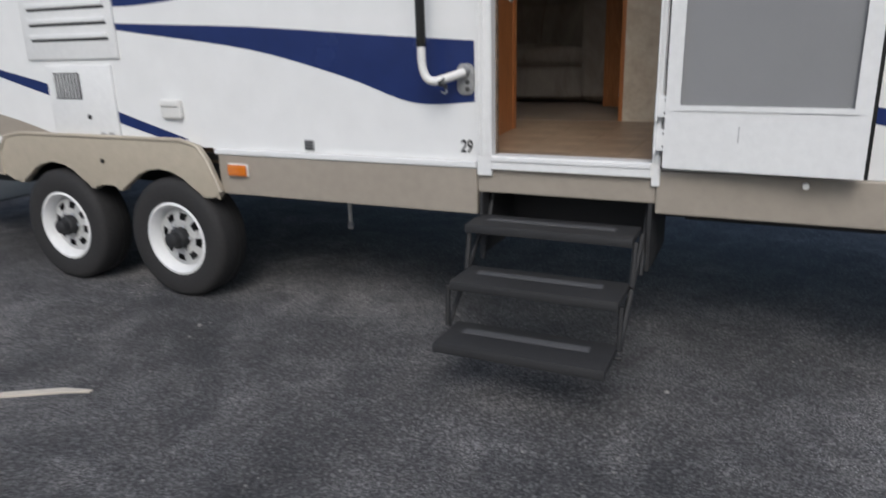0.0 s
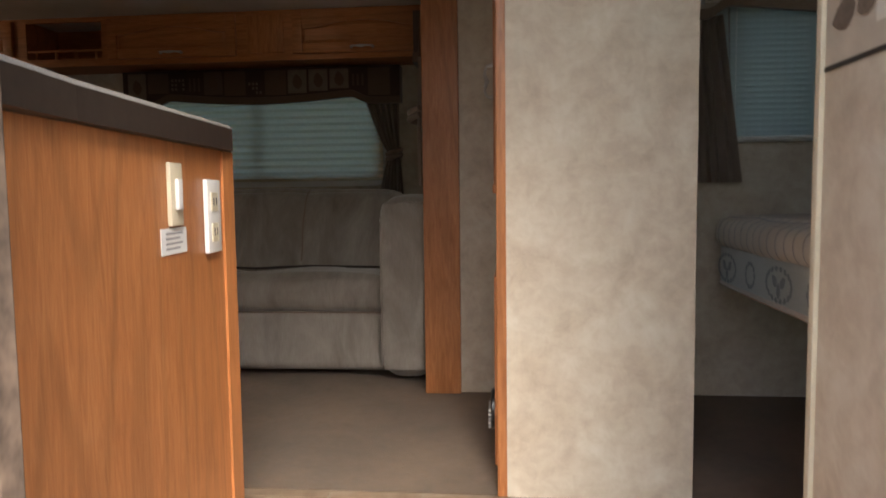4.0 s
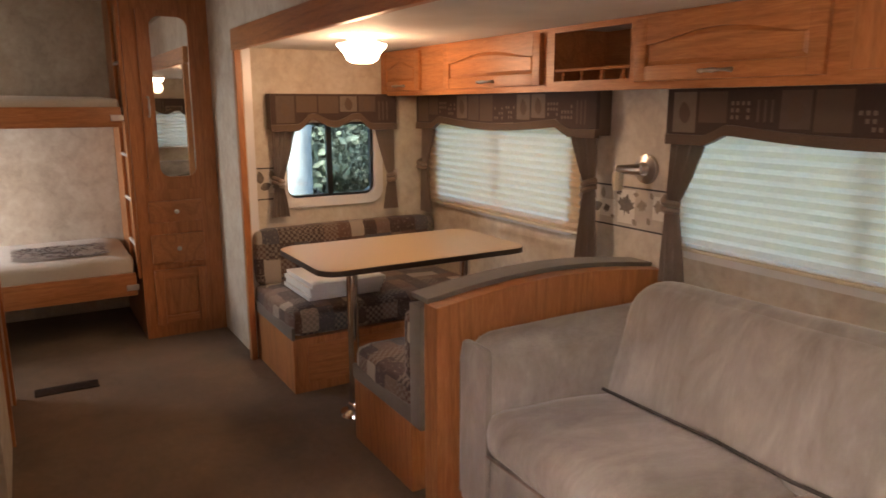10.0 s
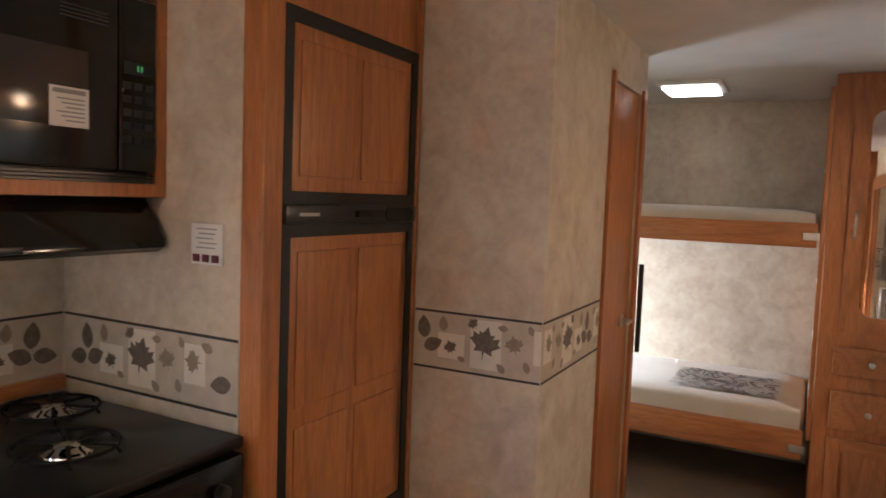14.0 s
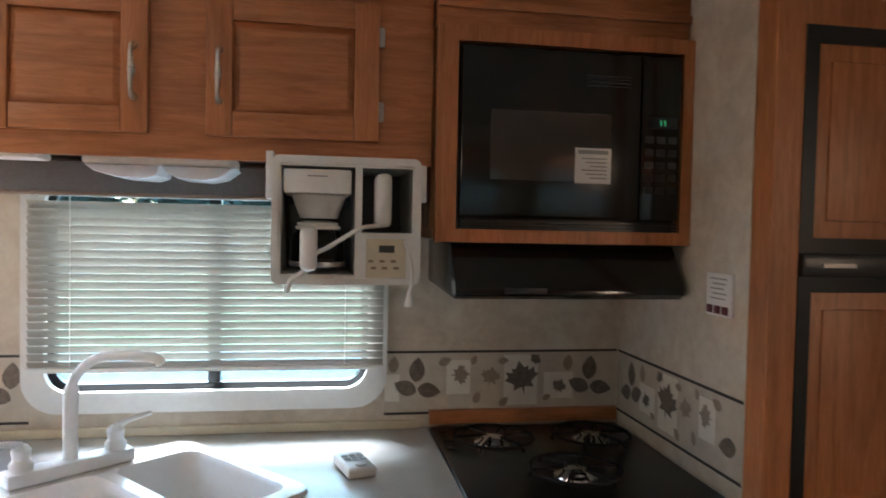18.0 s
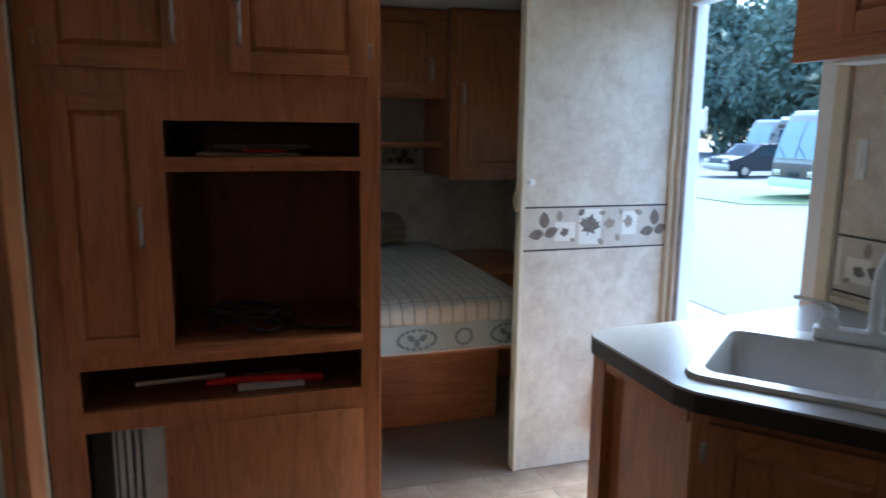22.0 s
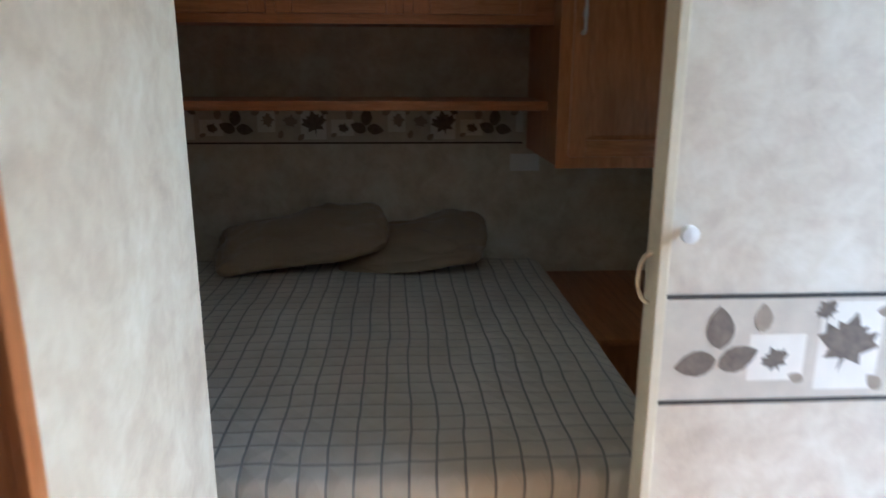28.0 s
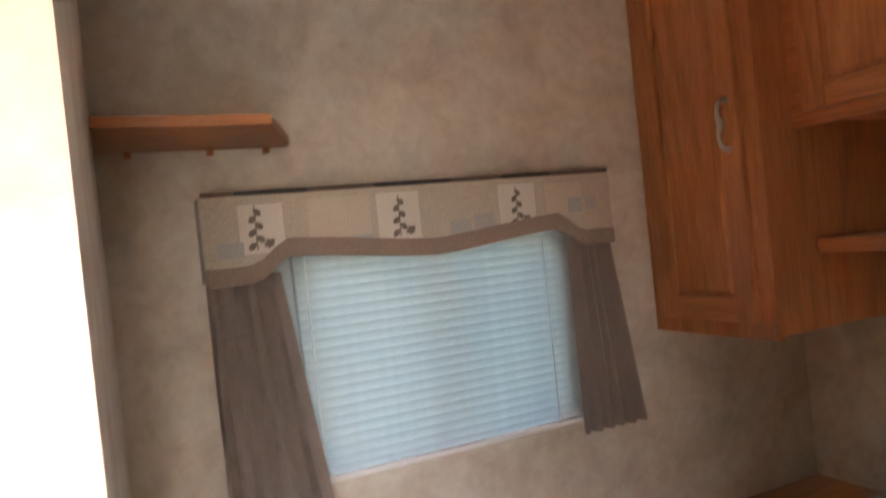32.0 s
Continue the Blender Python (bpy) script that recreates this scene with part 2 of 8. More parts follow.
def coords(nt, scale=(1, 1, 1), rot=(0, 0, 0)):
    tc = nt.nodes.new("ShaderNodeTexCoord")
    mp = nt.nodes.new("ShaderNodeMapping")
    mp.inputs["Scale"].default_value, mp.inputs["Rotation"].default_value = scale, rot
    nt.links.new(tc.outputs["Object"], mp.inputs["Vector"])
    return mp.outputs[0]


def noisy(nt, vec, scale, detail=4, rough=0.55, distort=0.0):
    n = nt.nodes.new("ShaderNodeTexNoise")
    n.inputs["Scale"].default_value, n.inputs["Detail"].default_value, n.inputs["Roughness"].default_value, n.inputs["Distortion"].default_value = scale, detail, rough, distort
    nt.links.new(vec, n.inputs["Vector"])
    return n.outputs["Fac"]


def ramp(nt, fac, stops, step=False):
    r = nt.nodes.new("ShaderNodeValToRGB")
    el = r.color_ramp.elements
    while len(el) < len(stops):
        el.new(0.5)
    for e, (p, c) in zip(el, stops):
        e.position, e.color = p, (*c, 1)
    if step:
        r.color_ramp.interpolation = 'CONSTANT'
    nt.links.new(fac, r.inputs[0])
    return r.outputs[0]


def mix(nt, fac, a, b, mode='MIX'):
    n = nt.nodes.new("ShaderNodeMix")
    n.data_type, n.blend_type = 'RGBA', mode
    for sock, v in ((n.inputs[0], fac), (n.inputs[6], a), (n.inputs[7], b)):
        if isinstance(v, (int, float)):
            sock.default_value = v
        elif isinstance(v, tuple):
            sock.default_value = (*v, 1)
        else:
            nt.links.new(v, sock)
    return n.outputs[2]


def bump(nt, b, height, strength=0.2, distance=0.01):
    n = nt.nodes.new("ShaderNodeBump")
    n.inputs["Strength"].default_value, n.inputs["Distance"].default_value = strength, distance
    nt.links.new(height, n.inputs["Height"])
    nt.links.new(n.outputs[0], b.inputs["Normal"])


def col(nt, b, c):
    nt.links.new(c, b.inputs["Base Color"])


def random_shade(nt, c, amount=0.25):
    oi = nt.nodes.new("ShaderNodeObjectInfo")
    return mix(nt, amount, c, ramp(nt, oi.outputs["Random"], [(0, (0.25, 0.25, 0.25)), (1, (0.9, 0.9, 0.9))]), 'OVERLAY')


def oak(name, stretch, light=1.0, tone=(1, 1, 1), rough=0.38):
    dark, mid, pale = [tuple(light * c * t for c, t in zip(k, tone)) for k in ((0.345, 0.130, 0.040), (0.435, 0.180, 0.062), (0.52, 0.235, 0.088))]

    def build(nt, b):
        v = coords(nt, stretch)
        grain = noisy(nt, v, 9, 6, 0.62, 1.2)
        fine = noisy(nt, coords(nt, tuple(s * 6 for s in stretch)), 14, 3, 0.6)
        c = ramp(nt, grain, [(0.3, dark), (0.5, mid), (0.72, pale)])
        c = mix(nt, 0.12, c, ramp(nt, fine, [(0.35, tuple(0.5 * k for k in dark)), (0.6, pale)]), 'OVERLAY')
        swirl = nt.nodes.new("ShaderNodeMath")
        swirl.operation = 'MULTIPLY'
        swirl.inputs[1].default_value = 75.0
        nt.links.new(noisy(nt, coords(nt, tuple(s * 0.42 for s in stretch)), 1.0, 1, 0.4), swirl.inputs[0])
        ring_ = nt.nodes.new("ShaderNodeMath")
        ring_.operation = 'SINE'
        nt.links.new(swirl.outputs[0], ring_.inputs[0])
        c = mix(nt, 0.27, c, ramp(nt, ring_.outputs[0], [(0.0, (0.56, 0.55, 0.54)), (0.55, (0.50, 0.50, 0.50)), (0.95, (0.27, 0.25, 0.23))]), 'OVERLAY')
        cloud = noisy(nt, coords(nt, (1, 1, 1)), 2.2, 2)
        c = mix(nt, 0.25, c, ramp(nt, cloud, [(0.3, (0.3, 0.3, 0.3)), (0.7, (0.72, 0.72, 0.72))]), 'OVERLAY')
        col(nt, b, c)
        bump(nt, b, fine, 0.12, 0.002)
    return material(name, build, rough)


OAK = oak("oak grain up", (9, 9, 0.9))
OAK_X = oak("oak grain along", (0.9, 9, 9))
OAK_Y = oak("oak grain across", (9, 0.9, 9))
# oak colours at 0.55, for insides, toe kick, platforms and valance boards
OAK_DARK = oak("darkened oak", (5, 5, 1.0), 0.55, (1, 0.85, 0.75), 0.5)


def wallpaper(nt, b):
    v = coords(nt)
    big, small, fine = noisy(nt, v, 7, 5, 0.6, 0.6), noisy(nt, v, 26, 5, 0.65, 0.4), noisy(nt, v, 140, 2)
    c = ramp(nt, big, [(0.32, (0.50, 0.43, 0.335)), (0.5, (0.585, 0.52, 0.42)), (0.68, (0.65, 0.60, 0.50))])
    c = mix(nt, 0.4, c, ramp(nt, small, [(0.35, (0.40, 0.38, 0.35)), (0.62, (0.62, 0.60, 0.57))]), 'OVERLAY')
    col(nt, b, c)
    bump(nt, b, fine, 0.05, 0.002)


WALLPAPER = material("mottled beige wall panel", wallpaper, 0.55)


def ceiling_mat(nt, b):
    v = coords(nt)
    col(nt, b, ramp(nt, noisy(nt, v, 4, 4), [(0.3, (0.60, 0.58, 0.54)), (0.7, (0.70, 0.68, 0.64))]))
    bump(nt, b, noisy(nt, v, 180, 2), 0.1, 0.002)


CEILING = material("pale ceiling board", ceiling_mat, 0.7)


def carpet_mat(nt, b):
    v = coords(nt)
    n1, n2, n3 = noisy(nt, v, 900, 2, 0.7), noisy(nt, v, 40, 4, 0.7), noisy(nt, v, 2.6, 4, 0.6)
    c = ramp(nt, n1, [(0.3, (0.125, 0.078, 0.041)), (0.7, (0.265, 0.178, 0.102))])
    c = mix(nt, 0.5, c, ramp(nt, n2, [(0.3, (0.36, 0.36, 0.36)), (0.7, (0.62, 0.62, 0.62))]), 'OVERLAY')
    c = mix(nt, 0.6, c, ramp(nt, n3, [(0.35, (0.33, 0.33, 0.32)), (0.65, (0.62, 0.62, 0.62))]), 'OVERLAY')
    col(nt, b, c)
    bump(nt, b, n1, 0.7, 0.006)


CARPET = material("tan cut pile carpet", carpet_mat, 0.95, Sheen_Weight=0.12)


def vinyl(nt, b):
    v = coords(nt)
    big, small = noisy(nt, v, 6, 6, 0.65, 0.8), noisy(nt, v, 30, 5, 0.7)
    c = ramp(nt, big, [(0.3, (0.19, 0.128, 0.082)), (0.5, (0.28, 0.20, 0.132)), (0.7, (0.37, 0.28, 0.195))])
    c = mix(nt, 0.4, c, ramp(nt, small, [(0.3, (0.35, 0.35, 0.35)), (0.7, (0.65, 0.65, 0.65))]), 'OVERLAY')
    col(nt, b, random_shade(nt, c, 0.18))
    bump(nt, b, small, 0.06, 0.002)


VINYL = material("tan stone-look vinyl tile", vinyl, 0.33)
GROUT = material("pale floor joint", (0.36, 0.295, 0.215), 0.6)


def suede(nt, b):
    v = coords(nt)
    nap, fine, streak = noisy(nt, coords(nt, (1.6, 0.7, 0.6)), 4, 5, 0.65, 0.5), noisy(nt, v, 300, 2), noisy(nt, coords(nt, (60, 8, 5)), 5, 4)
    c = ramp(nt, nap, [(0.30, (0.225, 0.198, 0.168)), (0.5, (0.325, 0.292, 0.252)), (0.68, (0.42, 0.38, 0.335))])
    c = mix(nt, 0.3, c, ramp(nt, streak, [(0.3, (0.38, 0.38, 0.38)), (0.7, (0.6, 0.6, 0.6))]), 'OVERLAY')
    col(nt, b, c)
    bump(nt, b, fine, 0.25, 0.002)


SUEDE = material("taupe suede cloth", suede, 0.9, Sheen_Weight=0.5, Sheen_Roughness=0.4)
PIPING = material("dark seam cord", (0.06, 0.05, 0.045), 0.8)


def patchwork(nt, b):
    vec = coords(nt)
    vo = nt.nodes.new("ShaderNodeTexVoronoi")
    vo.distance = 'CHEBYCHEV'
    vo.inputs["Scale"].default_value = 11.5
    vo.inputs["Randomness"].default_value = 0.2
    nt.links.new(vec, vo.inputs["Vector"])
    sep = nt.nodes.new("ShaderNodeSeparateColor")
    nt.links.new(vo.outputs["Color"], sep.inputs[0])
    base = ramp(nt, sep.outputs[0], [(0, (0.06, 0.034, 0.026)), (0.24, (0.13, 0.072, 0.048)), (0.44, (0.085, 0.078, 0.078)), (0.60, (0.17, 0.11, 0.075)), (0.72, (0.075, 0.045, 0.035)), (0.86, (0.38, 0.32, 0.25))], True)
    ch = nt.nodes.new("ShaderNodeTexChecker")
    ch.inputs["Scale"].default_value = 62
    nt.links.new(vec, ch.inputs["Vector"])
    pick = ramp(nt, sep.outputs[1], [(0, (0, 0, 0)), (0.66, (0.75, 0.75, 0.75))], True)
    marks = noisy(nt, vec, 85, 3, 0.5, 0.5)
    c = mix(nt, ramp(nt, marks, [(0.60, (0, 0, 0)), (0.66, (0.5, 0.5, 0.5))]), base, (0.34, 0.29, 0.23))
    grid = mix(nt, ch.outputs["Fac"], base, (0.24, 0.20, 0.155))
    sw = nt.nodes.new("ShaderNodeSeparateColor")
    nt.links.new(pick, sw.inputs[0])
    c = mix(nt, sw.outputs[0], c, grid)
    weave = noisy(nt, vec, 500, 2)
    c = mix(nt, 0.35, c, ramp(nt, weave, [(0.3, (0.3, 0.3, 0.3)), (0.7, (0.7, 0.7, 0.7))]), 'OVERLAY')
    col(nt, b, c)
    bump(nt, b, weave, 0.3, 0.002)


PATCH = material("brown patchwork print cloth", patchwork, 0.9, Sheen_Weight=0.2)


def cloth(name, c, rough=0.9, fold=4):
    def build(nt, b):
        v = coords(nt)
        n1, n2 = noisy(nt, v, 420, 2), noisy(nt, v, fold, 3)
        k = ramp(nt, n1, [(0.3, tuple(0.8 * t for t in c)), (0.7, tuple(1.2 * t for t in c))])
        col(nt, b, mix(nt, 0.3, k, ramp(nt, n2, [(0.3, (0.36, 0.36, 0.36)), (0.7, (0.62, 0.62, 0.62))]), 'OVERLAY'))
        bump(nt, b, n1, 0.25, 0.002)
    return material(name, build, rough, Sheen_Weight=0.25)


CURTAIN = cloth("taupe curtain cloth", (0.40, 0.325, 0.265))
WELT_TAUPE = cloth("taupe welt cloth", (0.24, 0.18, 0.135))
VAL_CLOTH = cloth("dark brown print cloth", (0.062, 0.036, 0.027), fold=16)
LEAF_PATCH = cloth("mid brown leaf patch", (0.115, 0.082, 0.06), fold=30)
PALE_PATCH = cloth("pale leaf patch", (0.19, 0.15, 0.115), fold=30)
TWEED = cloth("brown grey tweed cloth", (0.15, 0.13, 0.10))
BROWN_CLOTH = cloth("brown welt cloth", (0.12, 0.08, 0.053))
GREY_CLOTH = cloth("grey tweed cloth", (0.15, 0.145, 0.14))
CREAM_CLOTH = cloth("cream print cloth", (0.42, 0.36, 0.27))
PILLOW = cloth("tan pillow case", (0.26, 0.19, 0.12))
TICKING = cloth("cream mattress ticking", (0.55, 0.50, 0.42))
DUSK = cloth("blue grey ticking print", (0.17, 0.20, 0.20))
GREEN_TICK = cloth("grey green mattress ticking", (0.40, 0.44, 0.40))


def plaid(nt, b):
    v = coords(nt, (1, 1, 1))
    sep = nt.nodes.new("ShaderNodeSeparateXYZ")
    warp = nt.nodes.new("ShaderNodeVectorMath")
    wob = nt.nodes.new("ShaderNodeTexNoise")
    wob.inputs["Scale"].default_value = 3.0
    nt.links.new(v, wob.inputs["Vector"])
    sc = nt.nodes.new("ShaderNodeVectorMath")
    sc.operation = 'SCALE'
    sc.inputs["Scale"].default_value = 0.035
    nt.links.new(wob.outputs["Color"], sc.inputs[0])
    nt.links.new(v, warp.inputs[0])
    nt.links.new(sc.outputs[0], warp.inputs[1])
    nt.links.new(warp.outputs[0], sep.inputs[0])
    lines = []
    for axis, width in ((0, 0.09), (1, 0.10), (2, 0.10)):
        m = nt.nodes.new("ShaderNodeMath")
        m.operation = 'WRAP'
        m.inputs[1].default_value, m.inputs[2].default_value = 0.056, 0.0
        nt.links.new(sep.outputs[axis], m.inputs[0])
        k = nt.nodes.new("ShaderNodeMath")
        k.operation = 'LESS_THAN'
        k.inputs[1].default_value = 0.056 * width
        nt.links.new(m.outputs[0], k.inputs[0])
        lines.append(k.outputs[0])
    t = noisy(nt, v, 5, 3)
    c = ramp(nt, t, [(0.3, (0.44, 0.385, 0.29)), (0.7, (0.56, 0.50, 0.40))])
    c = mix(nt, lines[0], c, (0.29, 0.265, 0.225))
    c = mix(nt, lines[1], c, (0.21, 0.195, 0.17))
    col(nt, b, c)
    tuft = None
    for axis in (0, 1):
        pg = nt.nodes.new("ShaderNodeMath")
        pg.operation = 'PINGPONG'
        pg.inputs[1].default_value = 0.028
        nt.links.new(sep.outputs[axis], pg.inputs[0])
        if tuft is None:
            tuft = pg
        else:
            low = nt.nodes.new("ShaderNodeMath")
            low.operation = 'MINIMUM'
            nt.links.new(tuft.outputs[0], low.inputs[0])
            nt.links.new(pg.outputs[0], low.inputs[1])
            tuft = low
    bump(nt, b, tuft.outputs[0], 0.5, 0.35)


PLAID = material("cream plaid bed sheet", plaid, 0.9, Sheen_Weight=0.2)


def speckled(name, c, amount, scale, rough, metal=0.0):
    def build(nt, b):
        v = coords(nt)
        n1, n2 = noisy(nt, v, scale, 3, 0.6), noisy(nt, v, 3, 4)
        k = ramp(nt, n1, [(0.3, tuple(t * (1 - amount) for t in c)), (0.7, tuple(min(1, t * (1 + amount)) for t in c))])
        col(nt, b, mix(nt, 0.25, k, ramp(nt, n2, [(0.3, (0.4, 0.4, 0.4)), (0.7, (0.58, 0.58, 0.58))]), 'OVERLAY'))
        r = nt.nodes.new("ShaderNodeMapRange")
        r.inputs[3].default_value, r.inputs[4].default_value = rough * 0.8, min(1, rough * 1.25)
        nt.links.new(n2, r.inputs[0])
        nt.links.new(r.outputs[0], b.inputs["Roughness"])
        bump(nt, b, n1, 0.05, 0.002)
    return material(name, build, rough, metal)


def laminate(nt, b):
    v = coords(nt)
    n1, n2 = noisy(nt, v, 260, 3, 0.6), noisy(nt, v, 24, 4, 0.6)
    c = ramp(nt, n1, [(0.3, (0.34, 0.325, 0.30)), (0.7, (0.45, 0.43, 0.40))])
    col(nt, b, mix(nt, 0.2, c, ramp(nt, n2, [(0.3, (0.42, 0.42, 0.42)), (0.7, (0.56, 0.56, 0.56))]), 'OVERLAY'))
    bump(nt, b, n1, 0.03, 0.001)


LAMINATE = material("grey beige laminate", laminate, 0.27)
TABLETOP = speckled("tan laminate", (0.50, 0.37, 0.22), 0.08, 200, 0.35)
EDGE = speckled("dark brown edging", (0.035, 0.025, 0.02), 0.2, 60, 0.4)
WHITE_PL = speckled("white plastic", (0.74, 0.73, 0.70), 0.03, 60, 0.35)
SINK = speckled("white moulded sink", (0.78, 0.77, 0.75), 0.02, 40, 0.22)
CREAM_PL = speckled("cream plastic", (0.62, 0.55, 0.40), 0.04, 60, 0.4)
WHITE_MET = speckled("white painted metal", (0.78, 0.78, 0.77), 0.03, 30, 0.32)
GELCOAT = speckled("white fibreglass skin", (0.80, 0.80, 0.79), 0.025, 5, 0.22)
BEIGE_SKIRT = speckled("beige ribbed metal skirt", (0.34, 0.30, 0.25), 0.05, 20, 0.35)
TAN_FENDER = speckled("tan moulded fender", (0.42, 0.37, 0.29), 0.05, 20, 0.4)
BLUE_VINYL = speckled("navy vinyl decal", (0.014, 0.028, 0.12), 0.08, 8, 0.25)
BLACK_PL = speckled("black plastic", (0.012, 0.012, 0.012), 0.2, 60, 0.3)
BLACK_GL = material("black gloss enamel", (0.006, 0.006, 0.006), 0.14)
TOP_ENAMEL = material("black cooktop enamel", (0.005, 0.005, 0.005), 0.32)
CAST = material("black cast iron", (0.004, 0.004, 0.004), 0.9)
BLACK_ST = speckled("black grit-coated steel", (0.022, 0.022, 0.023), 0.5, 420, 0.65)
GRIT = speckled("grey non-slip strip", (0.075, 0.075, 0.078), 0.4, 600, 0.9)
RUBBER = speckled("tyre rubber", (0.022, 0.021, 0.021), 0.25, 90, 0.8)
CHROME = material("brushed nickel", (0.62, 0.60, 0.57), 0.28, 1.0)
SHINY = material("bright chrome", (0.75, 0.75, 0.75), 0.08, 1.0)
ZINC = speckled("dull zinc plate", (0.36, 0.36, 0.355), 0.15, 40, 0.5, 0.5)
ALU = speckled("satin aluminium", (0.62, 0.62, 0.62), 0.08, 30, 0.35, 0.9)
BRONZE = material("dark bronze fitting", (0.06, 0.045, 0.035), 0.4, 0.6)
RED = material("red enamel", (0.50, 0.012, 0.010), 0.22)
YELLOW = material("yellow plastic", (0.62, 0.42, 0.02), 0.4)
ORANGE = material("amber lens", (0.75, 0.20, 0.01), 0.15, Transmission_Weight=0.2)
PAPER = material("white paper label", (0.72, 0.71, 0.68), 0.6)
INK = material("printed ink", (0.05, 0.05, 0.05), 0.6)
GREY_INK = material("grey ink", (0.30, 0.30, 0.30), 0.6)
MAROON = material("maroon button", (0.13, 0.02, 0.03), 0.4)
MIRROR = material("silvered mirror", (0.86, 0.87, 0.86), 0.01, 1.0)
SCREEN = speckled("grey insect screen", (0.24, 0.24, 0.245), 0.12, 900, 0.7)
BORDER_BASE = speckled("pale border paper", (0.54, 0.48, 0.385), 0.10, 18, 0.55)
BORDER_LIGHT = speckled("cream border patch", (0.74, 0.70, 0.61), 0.04, 30, 0.55)
BORDER_TAN = speckled("tan leaf print", (0.30, 0.24, 0.175), 0.12, 60, 0.55)
BORDER_DARK = speckled("brown leaf print", (0.15, 0.118, 0.09), 0.3, 60, 0.55)
BORDER_LINE = material("dark border line", (0.03, 0.026, 0.022), 0.55)


def pane_mat(name, tint, rough=0.0):
    mat = bpy.data.materials.new(name)
    mat.use_nodes = True
    nt = mat.node_tree
    nt.nodes.remove(nt.nodes["Principled BSDF"])
    t, g, m, fr = nd(nt, "ShaderNodeBsdfTransparent"), nd(nt, "ShaderNodeBsdfGlossy"), nd(nt, "ShaderNodeMixShader"), nd(nt, "ShaderNodeFresnel")
    t.inputs[0].default_value, g.inputs["Roughness"].default_value = (*tint, 1), 0.02
    nt.links.new(fr.outputs[0], m.inputs[0])
    nt.links.new(t.outputs[0], m.inputs[1])
    nt.links.new(g.outputs[0], m.inputs[2])
    nt.links.new(m.outputs[0], nt.nodes["Material Output"].inputs[0])
    return mat


PANE = pane_mat("tinted window glass", (0.52, 0.61, 0.62))
CLEAR = pane_mat("clear plastic", (0.9, 0.9, 0.9))


def shade_mat(name, c, through):
    """Thin cloth or slats that let some daylight through."""
    mat = bpy.data.materials.new(name)
    mat.use_nodes = True
    nt = mat.node_tree
    b = nt.nodes["Principled BSDF"]
    b.inputs["Roughness"].default_value = 0.8
    v = coords(nt)
    c1 = ramp(nt, noisy(nt, v, 60, 3), [(0.3, tuple(0.92 * t for t in c)), (0.7, c)])
    col(nt, b, c1)
    tr, mx = nd(nt, "ShaderNodeBsdfTranslucent"), nd(nt, "ShaderNodeMixShader")
    nt.links.new(c1, tr.inputs[0])
    mx.inputs[0].default_value = through
    nt.links.new(b.outputs[0], mx.inputs[1])
    nt.links.new(tr.outputs[0], mx.inputs[2])
    nt.links.new(mx.outputs[0], nt.nodes["Material Output"].inputs[0])
    return mat


PLEAT = shade_mat("cream pleated shade cloth", (0.88, 0.75, 0.58), 0.68)
VENT_LID = shade_mat("translucent white lid", (0.82, 0.82, 0.80), 0.75)
SLAT = shade_mat("white blind slat", (0.58, 0.655, 0.64), 0.25)
# white kitchen slats, their shaded room side put into a darker colour
SLAT_SHADED = shade_mat("white slat in shaded tone", (0.42, 0.40, 0.345), 0.012)


def glow(name, c, strength):
    mat = bpy.data.materials.new(name)
    mat.use_nodes = True
    b = mat.node_tree.nodes["Principled BSDF"]
    b.inputs["Base Color"].default_value = (*c, 1)
    b.inputs["Emission Color"].default_value = (*c, 1)
    b.inputs["Emission Strength"].default_value = strength
    return mat


LAMP_GLASS = glow("lit frosted glass", (1.0, 0.82, 0.58), 0.58)
TUBE_LIT = glow("lit light diffuser", (1.0, 0.97, 0.90), 0.13)
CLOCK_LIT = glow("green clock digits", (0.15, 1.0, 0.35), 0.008)


